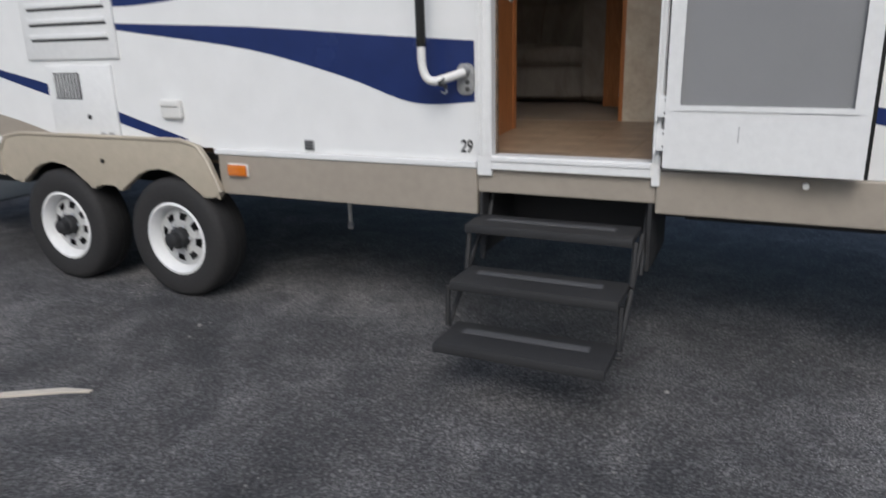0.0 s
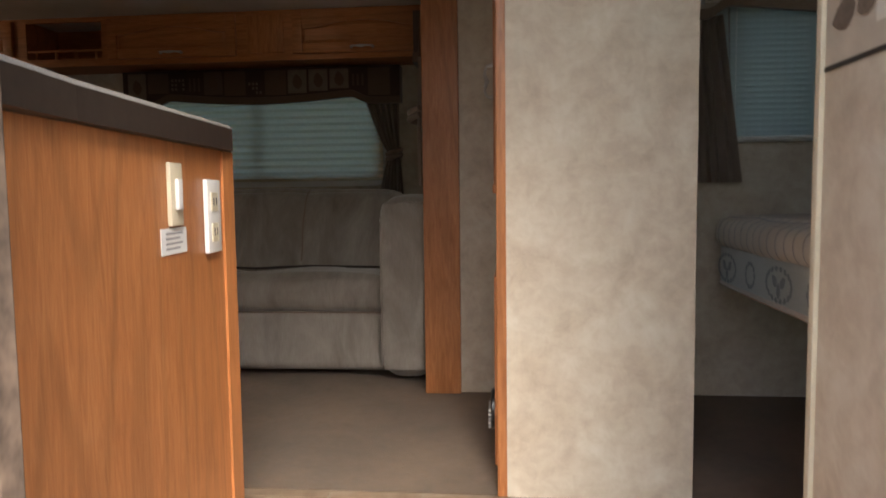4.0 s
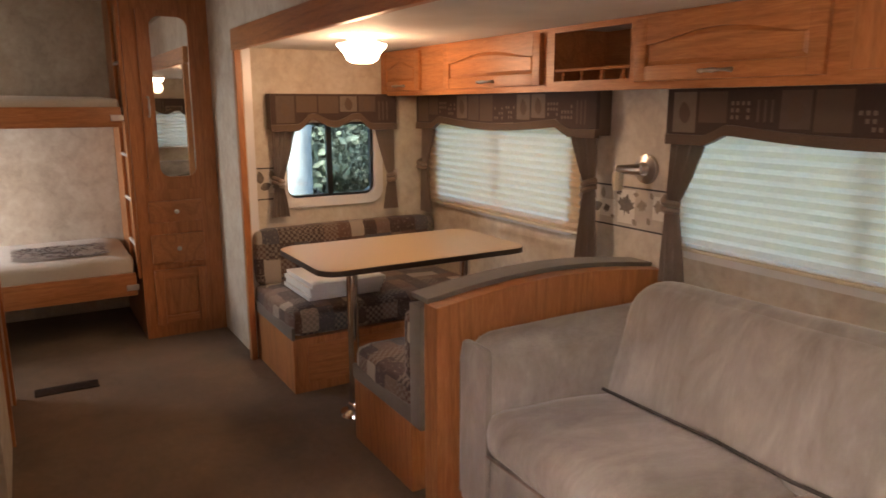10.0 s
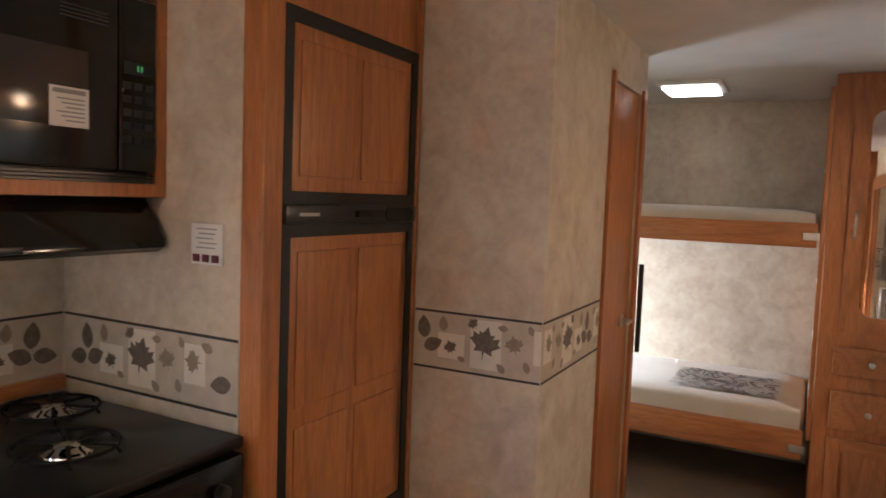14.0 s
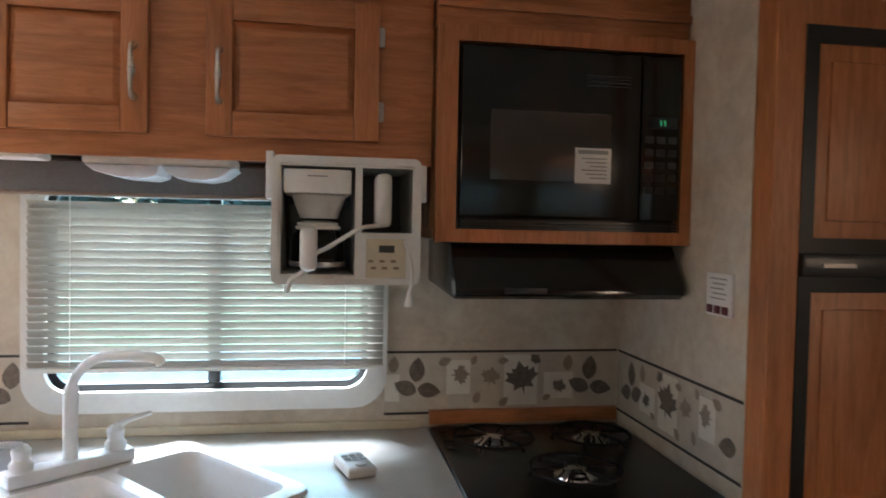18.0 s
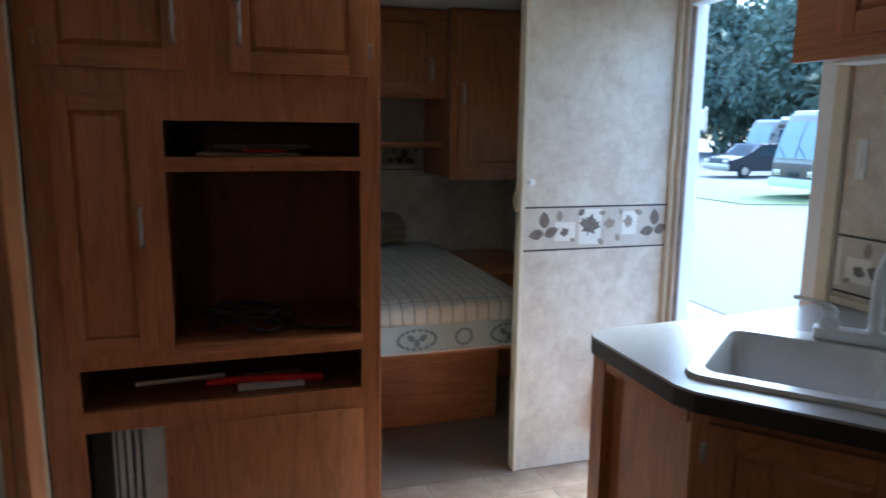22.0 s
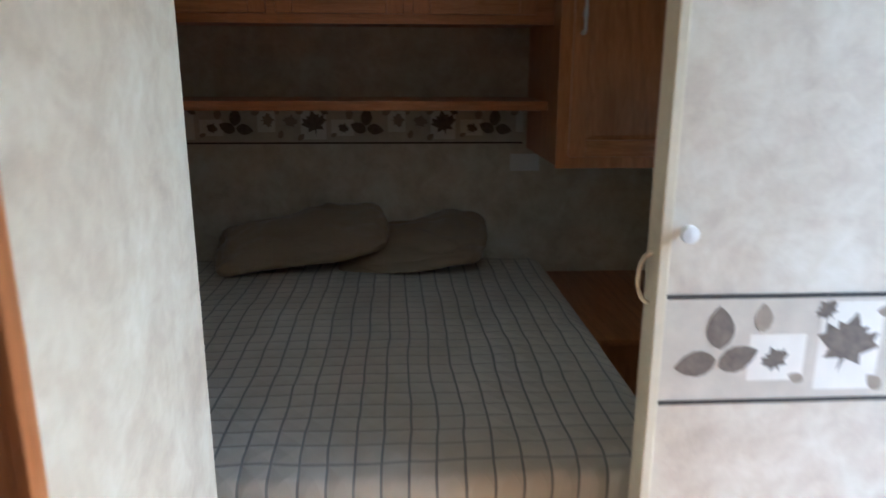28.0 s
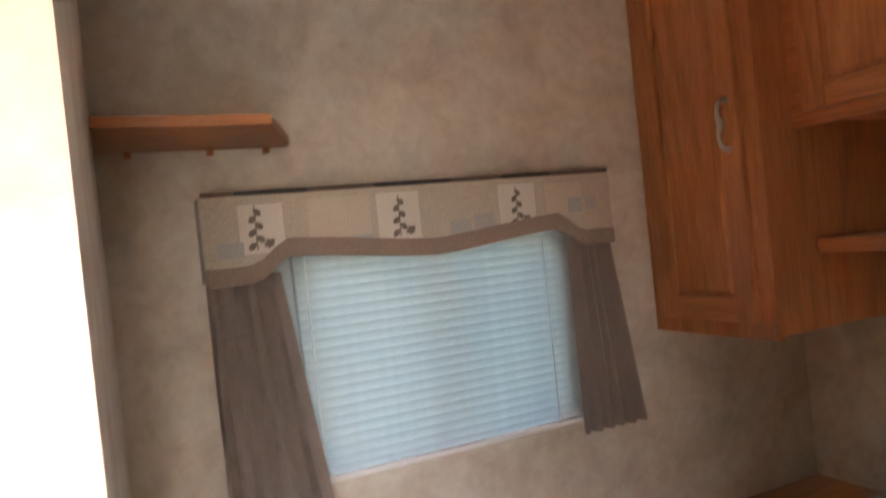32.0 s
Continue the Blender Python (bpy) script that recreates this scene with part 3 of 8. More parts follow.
def asphalt(nt, b):
    v = coords(nt)
    g1, g2, g3, g4 = noisy(nt, v, 75, 5, 0.75), noisy(nt, v, 600, 2, 0.7), noisy(nt, v, 0.9, 5, 0.6, 0.4), noisy(nt, v, 5, 4, 0.6)
    vo = nt.nodes.new("ShaderNodeTexVoronoi")
    vo.inputs["Scale"].default_value = 85
    nt.links.new(v, vo.inputs["Vector"])
    c = ramp(nt, g1, [(0.36, (0.024, 0.024, 0.025)), (0.52, (0.088, 0.087, 0.089)), (0.70, (0.27, 0.267, 0.265))])
    sep = nt.nodes.new("ShaderNodeSeparateColor")
    nt.links.new(vo.outputs["Color"], sep.inputs[0])
    clus = ramp(nt, noisy(nt, v, 1.9, 6, 0.75, 0.8), [(0.46, (0, 0, 0)), (0.60, (1, 1, 1))])
    grit = ramp(nt, noisy(nt, v, 120, 3, 0.8), [(0.54, (0, 0, 0)), (0.62, (1, 1, 1))])
    c = mix(nt, mix(nt, 1.0, clus, grit, 'MULTIPLY'), c, (0.46, 0.46, 0.455))
    c = mix(nt, ramp(nt, sep.outputs[0], [(0.94, (0, 0, 0)), (0.96, (0.5, 0.5, 0.5))]), c, (0.30, 0.30, 0.295))
    c = mix(nt, 0.8, c, ramp(nt, g3, [(0.35, (0.27, 0.27, 0.28)), (0.65, (0.74, 0.73, 0.72))]), 'OVERLAY')
    c = mix(nt, 0.7, c, ramp(nt, g4, [(0.35, (0.36, 0.36, 0.37)), (0.65, (0.64, 0.63, 0.62))]), 'OVERLAY')
    col(nt, b, c)
    bump(nt, b, g1, 1.0, 0.014)
    r = nt.nodes.new("ShaderNodeMapRange")
    r.inputs[3].default_value, r.inputs[4].default_value = 0.5, 0.95
    nt.links.new(g3, r.inputs[0])
    nt.links.new(r.outputs[0], b.inputs["Roughness"])


ASPHALT = material("worn dark asphalt", asphalt, 0.8)
ROAD = speckled("pale worn road", (0.072, 0.078, 0.078), 0.12, 3, 0.9)
GRASS = speckled("mown grass", (0.062, 0.092, 0.018), 0.35, 6, 0.9)
PALE_BARK = speckled("pale weathered bark", (0.20, 0.215, 0.21), 0.35, 9, 0.9)
FOLIAGE = speckled("tree foliage", (0.12, 0.145, 0.10), 0.5, 2, 0.8)
RUST_SEAL = speckled("grimy brown seal", (0.16, 0.11, 0.075), 0.6, 35, 0.8)
BARK = speckled("bark", (0.10, 0.08, 0.06), 0.4, 8, 0.9)
RV_TAN = speckled("motorhome tan paint", (0.34, 0.29, 0.24), 0.05, 2, 0.3)
RV_BROWN = speckled("motorhome brown paint", (0.11, 0.075, 0.055), 0.05, 2, 0.3)
# the sky's pale reflection is put into the windscreen's base colour
RV_SCREEN = material("windscreen glass with pale sky reflection in its colour", (0.33, 0.36, 0.345), 0.16)
RV_GLASS = material("dark vehicle glass", (0.03, 0.045, 0.05), 0.06)
SUV_PAINT = material("dark vehicle paint", (0.03, 0.032, 0.038), 0.2)
CLOUDED = speckled("clouded plastic", (0.72, 0.76, 0.82), 0.05, 40, 0.25)
KEYPAD = material("dark grey keys", (0.018, 0.018, 0.018), 0.4)
CYAN_VINYL = speckled("bright blue decal", (0.02, 0.20, 0.62), 0.06, 8, 0.25)
TICKING_TAN = cloth("tan ticking print", (0.47, 0.40, 0.30))
STONE_PRINT = cloth("grey stone print cloth", (0.34, 0.33, 0.30))

# ---- the trailer's shell ----
REAR, FRONT, FAR = -5.30, 2.60, 2.38
DOOR = (0.0, 0.672, F, 2.80)
KWIN = (-1.222, -0.382, 1.885, 2.44)
BWIN = (1.09, 1.73, 1.83, 2.31)
SWIN = (-3.72, -2.46, 1.72, 2.20)
SOFAWIN = (-1.82, -0.42, 1.74, 2.22)
DWIN = (2.62, 3.18, 1.75, 2.19)
EWIN = (2.52, 3.12, 1.795, 2.22)
BUNKWIN = (-5.0, -4.5, 1.45, 1.95)
# unseen mirror of BWIN on the door side, added to brighten the bedroom
BWIN2 = (1.09, 1.73, 1.83, 2.31)

ground = fixed("ground", wbox(-150, 150, -170, 150, -0.35, -0.05), ASPHALT, "worn dark grey asphalt with pale grit and stains", "ground")

fixed("wall_door_side", panel(FKIT, REAR, FRONT, 0.83, CEIL + 0.1, [(-0.035, 0.695, 0.845, 2.835), KWIN, BUNKWIN, BWIN2], 0.0, 0.04), GELCOAT, "white fibreglass outer wall with blue decals", "wall")
fixed("wall_door_side_lining", panel(FKIT, REAR, FRONT, F, CEIL, [(DOOR[0] - 0.03, DOOR[1] + 0.03, F - 1, DOOR[3] + .02), KWIN, BUNKWIN, BWIN2], 0.0405, 0.055), WALLPAPER, "mottled beige inner wall panel by the kitchen", "wall")
OPEN = (-3.80, 0.0, F - 0.1, 2.64)
fixed("wall_far_side", panel(FSLIDE, REAR, FRONT, 0.75, CEIL + 0.1, [(-3.80, 0.041, F - 0.1, 2.64), BWIN], -2.44, -2.3955), GELCOAT, "white outer wall on the slide-out side", "wall")
fixed("wall_far_lining", panel(FSLIDE, REAR, FRONT, F, CEIL, [OPEN, BWIN], -2.395, -FAR), WALLPAPER, "mottled beige inner wall panel", "wall")
fixed("wall_front", panel(FENT, 0.0, 2.44, 0.75, CEIL + 0.1, [], -FRONT - 0.06, -FRONT), WALLPAPER, "mottled beige front wall above the bed", "wall")
fixed("wall_rear", panel(FREAR, 0.0, 2.44, 0.75, CEIL + 0.1, [], REAR - 0.06, REAR), WALLPAPER, "mottled beige wall behind the bunks", "wall")
VENT = (1.25, 1.61, 1.09, 1.45)
TOPSIDE = Matrix.Identity(4)
fixed("roof", panel(TOPSIDE, REAR - 0.06, FRONT + 0.06, 0.0, 2.44, [VENT], CEIL + 0.1, CEIL + 0.16), GELCOAT, "white trailer roof", "roof")
fixed("ceiling", panel(TOPSIDE, REAR, FRONT, 0.04, 2.395, [VENT], CEIL, CEIL + 0.0995), CEILING, "pale textured ceiling board", "ceiling")
fixed("floor", wbox(REAR, FRONT, 0.04, 2.395, 0.74, F - 0.02), CARPET, "trailer floor deck", "floor")
fixed("carpet_main", hprism([(REAR, 0.056), (-1.97, 0.056), (-1.97, 1.44), (0.74, 1.44), (0.74, 0.056), (FRONT, 0.056), (FRONT, 2.379), (REAR, 2.379)], F - 0.019, F), CARPET, "worn tan carpet with dark scuffs", "carpet")
fixed("underbody", boxes([(REAR, -3.35, 0.1, 2.35, 0.52, 0.74), (-1.55, -0.1, 0.3, 2.35, 0.56, 0.74), (0.8, FRONT, 0.3, 2.35, 0.56, 0.74), (-3.35, -1.55, 0.4, 2.0, 0.52, 0.74), (-0.1, 0.8, 0.5, 2.35, 0.52, 0.74)]), BLACK_PL, "dark trailer chassis underside", "underbody")

# slide-out room
SL0, SL1, SB = -3.86, 0.0, 3.57
fixed("slide_wall_back", panel(FSLIDE, SL0, SL1, F, SLIDE_CEIL, [SWIN, SOFAWIN], -SB - 0.05, -SB), WALLPAPER, "mottled beige slide-out wall behind sofa and table", "wall")
fixed("slide_wall_rear", panel(FREAR, 2.40, SB, F, SLIDE_CEIL, [DWIN], SL0 - 0.04, SL0), WALLPAPER, "beige slide-out end wall with dinette window", "wall")
fixed("slide_wall_front", panel(FENT, 2.40, SB, F, SLIDE_CEIL, [EWIN], -SL1 - 0.04, -SL1), WALLPAPER, "beige slide-out end wall beside the sofa", "wall")
fixed("slide_ceiling", wbox(SL0 - 0.04, SL1 + 0.04, 2.40, SB + 0.05, SLIDE_CEIL, SLIDE_CEIL + 0.05), CEILING, "pale slide-out ceiling", "ceiling")
fixed("slide_floor", wbox(SL0 - 0.04, SL1 + 0.04, 2.3795, SB + 0.05, 0.80, F - 0.0005), CARPET, "tan carpet of the slide-out", "floor")
fixed("slide_header", boxes([(SL0 + 0.04, 0.10, 2.345, 2.379, 2.565, 2.675)], bevel=0.006), OAK_X, "oak header board above the slide-out", "trim")
fixed("slide_post_front", wbox(-0.035, 0.105, 2.35, 2.379, F, 2.5645, 0.004), OAK, "oak post at the slide-out opening", "trim")
fixed("slide_post_front_edge", wbox(-0.035, -0.005, 2.3795, 2.405, F, SLIDE_CEIL, 0.003), OAK, "oak edge trim inside the slide-out opening", "trim")
fixed("slide_post_rear", boxes([(-3.80, -3.755, 2.345, 2.379, F, 2.5645)], bevel=0.004), OAK, "thin oak trim at the slide-out opening", "trim")
fixed("slide_seal_rear", wbox(-3.855, -3.805, 2.379, 2.44, F, 2.585, 0.02, 3), WHITE_PL, "pale rounded seal strip of the slide-out", "trim")

# partition with the bedroom doorway
fixed("partition", wbox(0.745, 0.785, 0.056, 0.7345, F, CEIL), WALLPAPER, "mottled beige partition beside the entry door", "wall")
fixed("partition_over_door", wbox(0.745, 0.785, 0.735, 1.4315, 2.83, CEIL), WALLPAPER, "beige panel above the bedroom doorway", "wall")
fixed("partition_behind_unit", wbox(0.7446, 0.7495, 1.4325, 2.379, F, CEIL - 0.001), WALLPAPER, "beige bedroom wall behind the cabinet", "wall")
fixed("doorway_jamb", boxes([(0.738, 0.792, 0.7355, 0.752, F, 2.83), (0.738, 0.792, 0.752, 1.4275, 2.813, 2.83)], bevel=0.002), CREAM_PL, "cream jamb of the bedroom doorway", "trim")

# bathroom block
fixed("bath_wall_end", panel(FREAR, 0.76, 1.178, F, CEIL, [], -2.69, -2.65), WALLPAPER, "mottled beige bathroom wall beside the refrigerator", "wall")
fixed("bath_wall_side", panel(FSLIDE, -3.79, -2.69, F, CEIL, [(-3.74, -3.285, F - 1, 2.78)], -1.178, -1.138), WALLPAPER, "mottled beige bathroom wall along the corridor", "wall")
fixed("bath_wall_rear", wbox(-3.83, -3.79, 0.056, 1.178, F, CEIL), WALLPAPER, "beige bathroom end wall", "wall")
fixed("kitchen_return_wall", wbox(-2.0, -1.965, 0.056, 0.69, F, CEIL), WALLPAPER, "mottled beige return wall beside the stove", "wall")
fixed("fridge_surround", boxes([(-2.029, -1.965, 0.69, 0.755, F, CEIL), (-2.648, -2.63, 0.70, 0.76, F, CEIL), (-2.63, -2.03, 0.70, 0.75, 2.76, CEIL), (-2.63, -2.03, 0.70, 0.75, F, 1.38)], bevel=0.003), OAK, "oak surround of the refrigerator", "trim")

# outside trim
for x0, x1, y0, z0, z1 in ((-1.58, -0.075, -0.012, 0.585, 0.80), (-0.0745, 0.7095, -0.004, 0.69, 0.828), (0.71, FRONT, -0.012, 0.65, 0.828), (REAR, -3.32, -0.012, 0.585, 0.80)):
    fixed("skirt", wbox(x0, x1, y0, 0.03, z0, z1, 0.008), BEIGE_SKIRT, "beige metal skirt under the white wall", "skirt")
fixed("skirt_rail", boxes([(-1.60, -0.075, -0.02, 0.0, 0.80, 0.83), (REAR, -3.30, -0.02, 0.0, 0.80, 0.83)], bevel=0.006), WHITE_MET, "white trim rail along the wall foot", "trim")
fixed("entry_frame", boxes([(-0.07, 0.0, -0.022, 0.06, 0.77, 2.87), (0.690, 0.724, -0.022, 0.052, 0.765, 2.87), (0.0, 0.69, -0.022, 0.06, 2.80, 2.87), (-0.001, 0.691, -0.03, 0.06, 0.80, 0.862)], bevel=0.005), WHITE_MET, "white aluminium entry door frame with worn sill", "trim")
fixed("entry_frame_inner", boxes([(-0.12, -0.072, 0.056, 0.075, F, 2.84), (0.722, 0.744, 0.056, 0.075, F, 2.84), (-0.12, 0.744, 0.056, 0.075, 2.84, 2.849)], bevel=0.003), CREAM_PL, "cream inner frame of the entry door", "trim")

for k_, (a_, b_) in enumerate(((-0.066, -0.054), (-0.045, -0.037), (-0.018, -0.004), (0.692, 0.700), (0.706, 0.719))):
    fixed("entry_frame_bead", wbox(a_, b_, -0.0285 - 0.002 * (k_ % 2), -0.0215, 0.863, 2.80, 0.002), WHITE_MET, "white ridge of the aluminium door frame", "trim")
fixed("entry_seal", boxes([(0.0005, 0.007, 0.028, 0.05, 0.863, 2.79), (0.683, 0.6895, 0.028, 0.048, 0.863, 2.79)], bevel=0.002), RUST_SEAL, "grimy brown door seal along the jamb", "trim")
# black strip along the gap between the frame and the open door
fixed("door_gap_seal", wbox(0.7245, 0.736, -0.030, -0.0005, 0.84, 2.80, 0.002), BLACK_PL, "black strip in the gap beside the door hinges", "trim")
fixed("sill_lip", wbox(0.002, 0.686, -0.036, -0.028, 0.838, 0.858, 0.003), WHITE_MET, "worn raised lip of the door sill", "trim")
vt = thing("roof_vent", (1.43, 1.27, CEIL), "white plastic bedroom roof vent lit by daylight", "vent")
part("trim_ring", panel(TOPSIDE, VENT[0] - 0.035, VENT[1] + 0.035, VENT[2] - 0.035, VENT[3] + 0.035, [(VENT[0] + 0.005, VENT[1] - 0.005, VENT[2] + 0.005, VENT[3] - 0.005)], CEIL - 0.012, CEIL - 0.0005), WHITE_PL, vt, smooth=False)
part("shaft", panel(TOPSIDE, VENT[0] + 0.001, VENT[1] - 0.001, VENT[2] + 0.001, VENT[3] - 0.001, [(VENT[0] + 0.006, VENT[1] - 0.006, VENT[2] + 0.006, VENT[3] - 0.006)], CEIL - 0.0004, CEIL + 0.17), WHITE_PL, vt, smooth=False)
part("lid", boxes([(VENT[0] - 0.03, VENT[1] + 0.03, VENT[2] - 0.03, VENT[3] + 0.03, CEIL + 0.172, CEIL + 0.18)], bevel=0.003), VENT_LID, vt, "translucent white lid")
bw_ = bpy.data.lights.new("bunk_daylight", 'AREA')
bw_.shape, bw_.size, bw_.size_y, bw_.energy, bw_.color = 'RECTANGLE', 0.46, 0.46, 0.8, (0.80, 0.93, 1.0)
bo_ = new("bunk_daylight", bw_)
bo_.matrix_world = look((-4.75, 0.046, 1.70), (-4.75, 1.0, 1.70))

# ---- cabinet pieces ----
def pull(parent, a, b, out, r=0.0068):
    """A wavy metal pull from a to b, standing off the surface."""
    a, b, out = Vector(a), Vector(b), Vector(out)
    d = b - a
    pts = spline([a, a + d * 0.06 + out * 0.022, a + d * 0.3 + out * 0.028, a + d * 0.5 + out * 0.021, a + d * 0.7 + out * 0.028, a + d * 0.94 + out * 0.022, b], 4)
    n = len(pts)
    rs = [r * (1.25 - 0.55 * math.sin(math.pi * min(1, abs(i / (n - 1) - 0.5) * 2))) for i in range(n)]
    return part("handle", tube(pts, rs, 7), CHROME, parent, "brushed nickel pull")


def cab_door(parent, m, u0, u1, v0, v1, n, arch=False, grip="", wood_v=OAK, wood_h=OAK_X, hinges="", name="door"):
    """A frame-and-panel door on the plane n, with its raised panel, pull and hinges."""
    s, t = 0.055, 0.02
    w = u1 - u0
    s = min(s, w * 0.2, (v1 - v0) * 0.24)
    rise = min(0.05, 0.35 * (v1 - v0 - 2 * s), 0.18 * (w - 2 * s)) if arch else 0.0
    k = 12

    def top(f, base):
        return base + rise * (0.5 - 0.5 * math.cos(2 * math.pi * f)) ** 0.8
    pts = [(u0 + s, v1), (u1 - s, v1)] + [(u1 - s - (w - 2 * s) * i / k, top(i / k, v1 - s - rise)) for i in range(k + 1)]
    g = 0.004
    pu0, pu1, pv0 = u0 + s - g, u1 - s + g, v0 + s - g
    pb = bmesh.new()
    ins = 0.02 if w > 0.2 else 0.012
    out = [(pu0, pv0), (pu1, pv0)] + [(pu1 - (pu1 - pu0) * i / k, top(i / k, v1 - s - rise + g)) for i in range(k + 1)]
    cu, cv = (pu0 + pu1) / 2, (pv0 + v1 - s) / 2
    hw, hv = (pu1 - pu0) / 2, (v1 - s - pv0) / 2
    inn = [(cu + (u - cu) * (1 - ins / hw), cv + (v - cv) * (1 - ins / hv)) for u, v in out]
    a = [pb.verts.new(m @ Vector((u, v, n + 0.006))) for u, v in out]
    b = [pb.verts.new(m @ Vector((u, v, n + 0.016))) for u, v in inn]
    z = [pb.verts.new(m @ Vector((u, v, n + 0.001))) for u, v in out]
    for i in range(len(a)):
        j = (i + 1) % len(a)
        pb.faces.new((a[i], a[j], b[j], b[i]))
        pb.faces.new((z[i], z[j], a[j], a[i]))
    pb.faces.new(b)
    pb.faces.new(z)
    d = part(name, pb, wood_v if (v1 - v0) >= w else wood_h, parent, smooth=False)
    part("stile", boxes([(u0, u0 + s, v0, v1, n, n + t)], m, 0.004), wood_v, d)
    part("stile", boxes([(u1 - s, u1, v0, v1, n, n + t)], m, 0.004), wood_v, d)
    part("rail", boxes([(u0 + s, u1 - s, v0, v0 + s, n, n + t - 0.001)], m, 0.004), wood_h, d)
    part("rail", prism(pts, n, n + t - 0.001, m, 0.0), wood_h, d, smooth=False)
    o = m.to_3x3() @ Vector((0, 0, 1))
    if grip[:1] in ("l", "r"):
        u = u0 + s * 0.5 if grip[0] == "l" else u1 - s * 0.5
        vm = {"t": v1 - 0.16, "b": v0 + 0.13, "m": (v0 + v1) / 2}[grip[1]]
        pull(d, m @ Vector((u, vm - 0.055, n + t)), m @ Vector((u, vm + 0.055, n + t)), o)
    elif grip[:1] == "h":
        v = {"b": v0 + s * 0.5, "m": (v0 + v1) / 2, "t": v1 - s * 0.5}[grip[1]]
        um = (u0 + u1) / 2
        pull(d, m @ Vector((um - 0.055, v, n + t)), m @ Vector((um + 0.055, v, n + t)), o)
    for sd in hinges:
        u = u0 if sd == "l" else u1
        for v in (v0 + 0.07, v1 - 0.07):
            part("hinge", boxes([(u - 0.012, u + 0.004, v - 0.022, v + 0.022, n + 0.001, n + 0.012)], m, 0.003), CHROME, d)
    return d


def drawer(parent, m, u0, u1, v0, v1, n, grip=True, wood=OAK_X, knob=False):
    d = part("drawer_front", boxes([(u0, u1, v0, v1, n, n + 0.02)], m, 0.007), wood, parent)
    o = m.to_3x3() @ Vector((0, 0, 1))
    um, v = (u0 + u1) / 2, (v0 + v1) / 2
    if knob:
        part("knob", lathe([(0.005, 0), (0.006, 0.012), (0.014, 0.018), (0.013, 0.026), (0.004, 0.029)], m @ Vector((um, v, n + 0.02)), o, 12), CHROME, d)
    elif grip:
        pull(d, m @ Vector((um - 0.06, v, n + 0.02)), m @ Vector((um + 0.06, v, n + 0.02)), o)
    return d


# ---- the leaf border paper ----
def leaf_outline(kind, cx, cy, size, turn):
    if kind == "oval":
        pts = [(0, -1), (0.36, -0.78), (0.6, -0.38), (0.63, 0.0), (0.45, 0.48), (0.2, 0.8), (0, 1.0), (-0.2, 0.8), (-0.45, 0.48), (-0.63, 0.0), (-0.6, -0.38), (-0.36, -0.78)]
    else:
        pts = [(0.05, -1), (0.08, -0.5), (0.6, -0.62), (0.5, -0.3), (1.0, 0.05), (0.78, 0.18), (0.85, 0.5), (0.45, 0.36), (0.5, 0.62), (0.25, 0.55), (0, 1.0),
               (-0.25, 0.55), (-0.5, 0.62), (-0.45, 0.36), (-0.85, 0.5), (-0.78, 0.18), (-1.0, 0.05), (-0.5, -0.3), (-0.6, -0.62), (-0.08, -0.5)]
    c, s = math.cos(turn), math.sin(turn)
    return [(cx + size * (x * c - y * s), cy + size * (x * s + y * c)) for x, y in pts]


def flat(bm, m, pts, n):
    bm.faces.new([bm.verts.new(m @ Vector((u, v, n))) for u, v in pts])


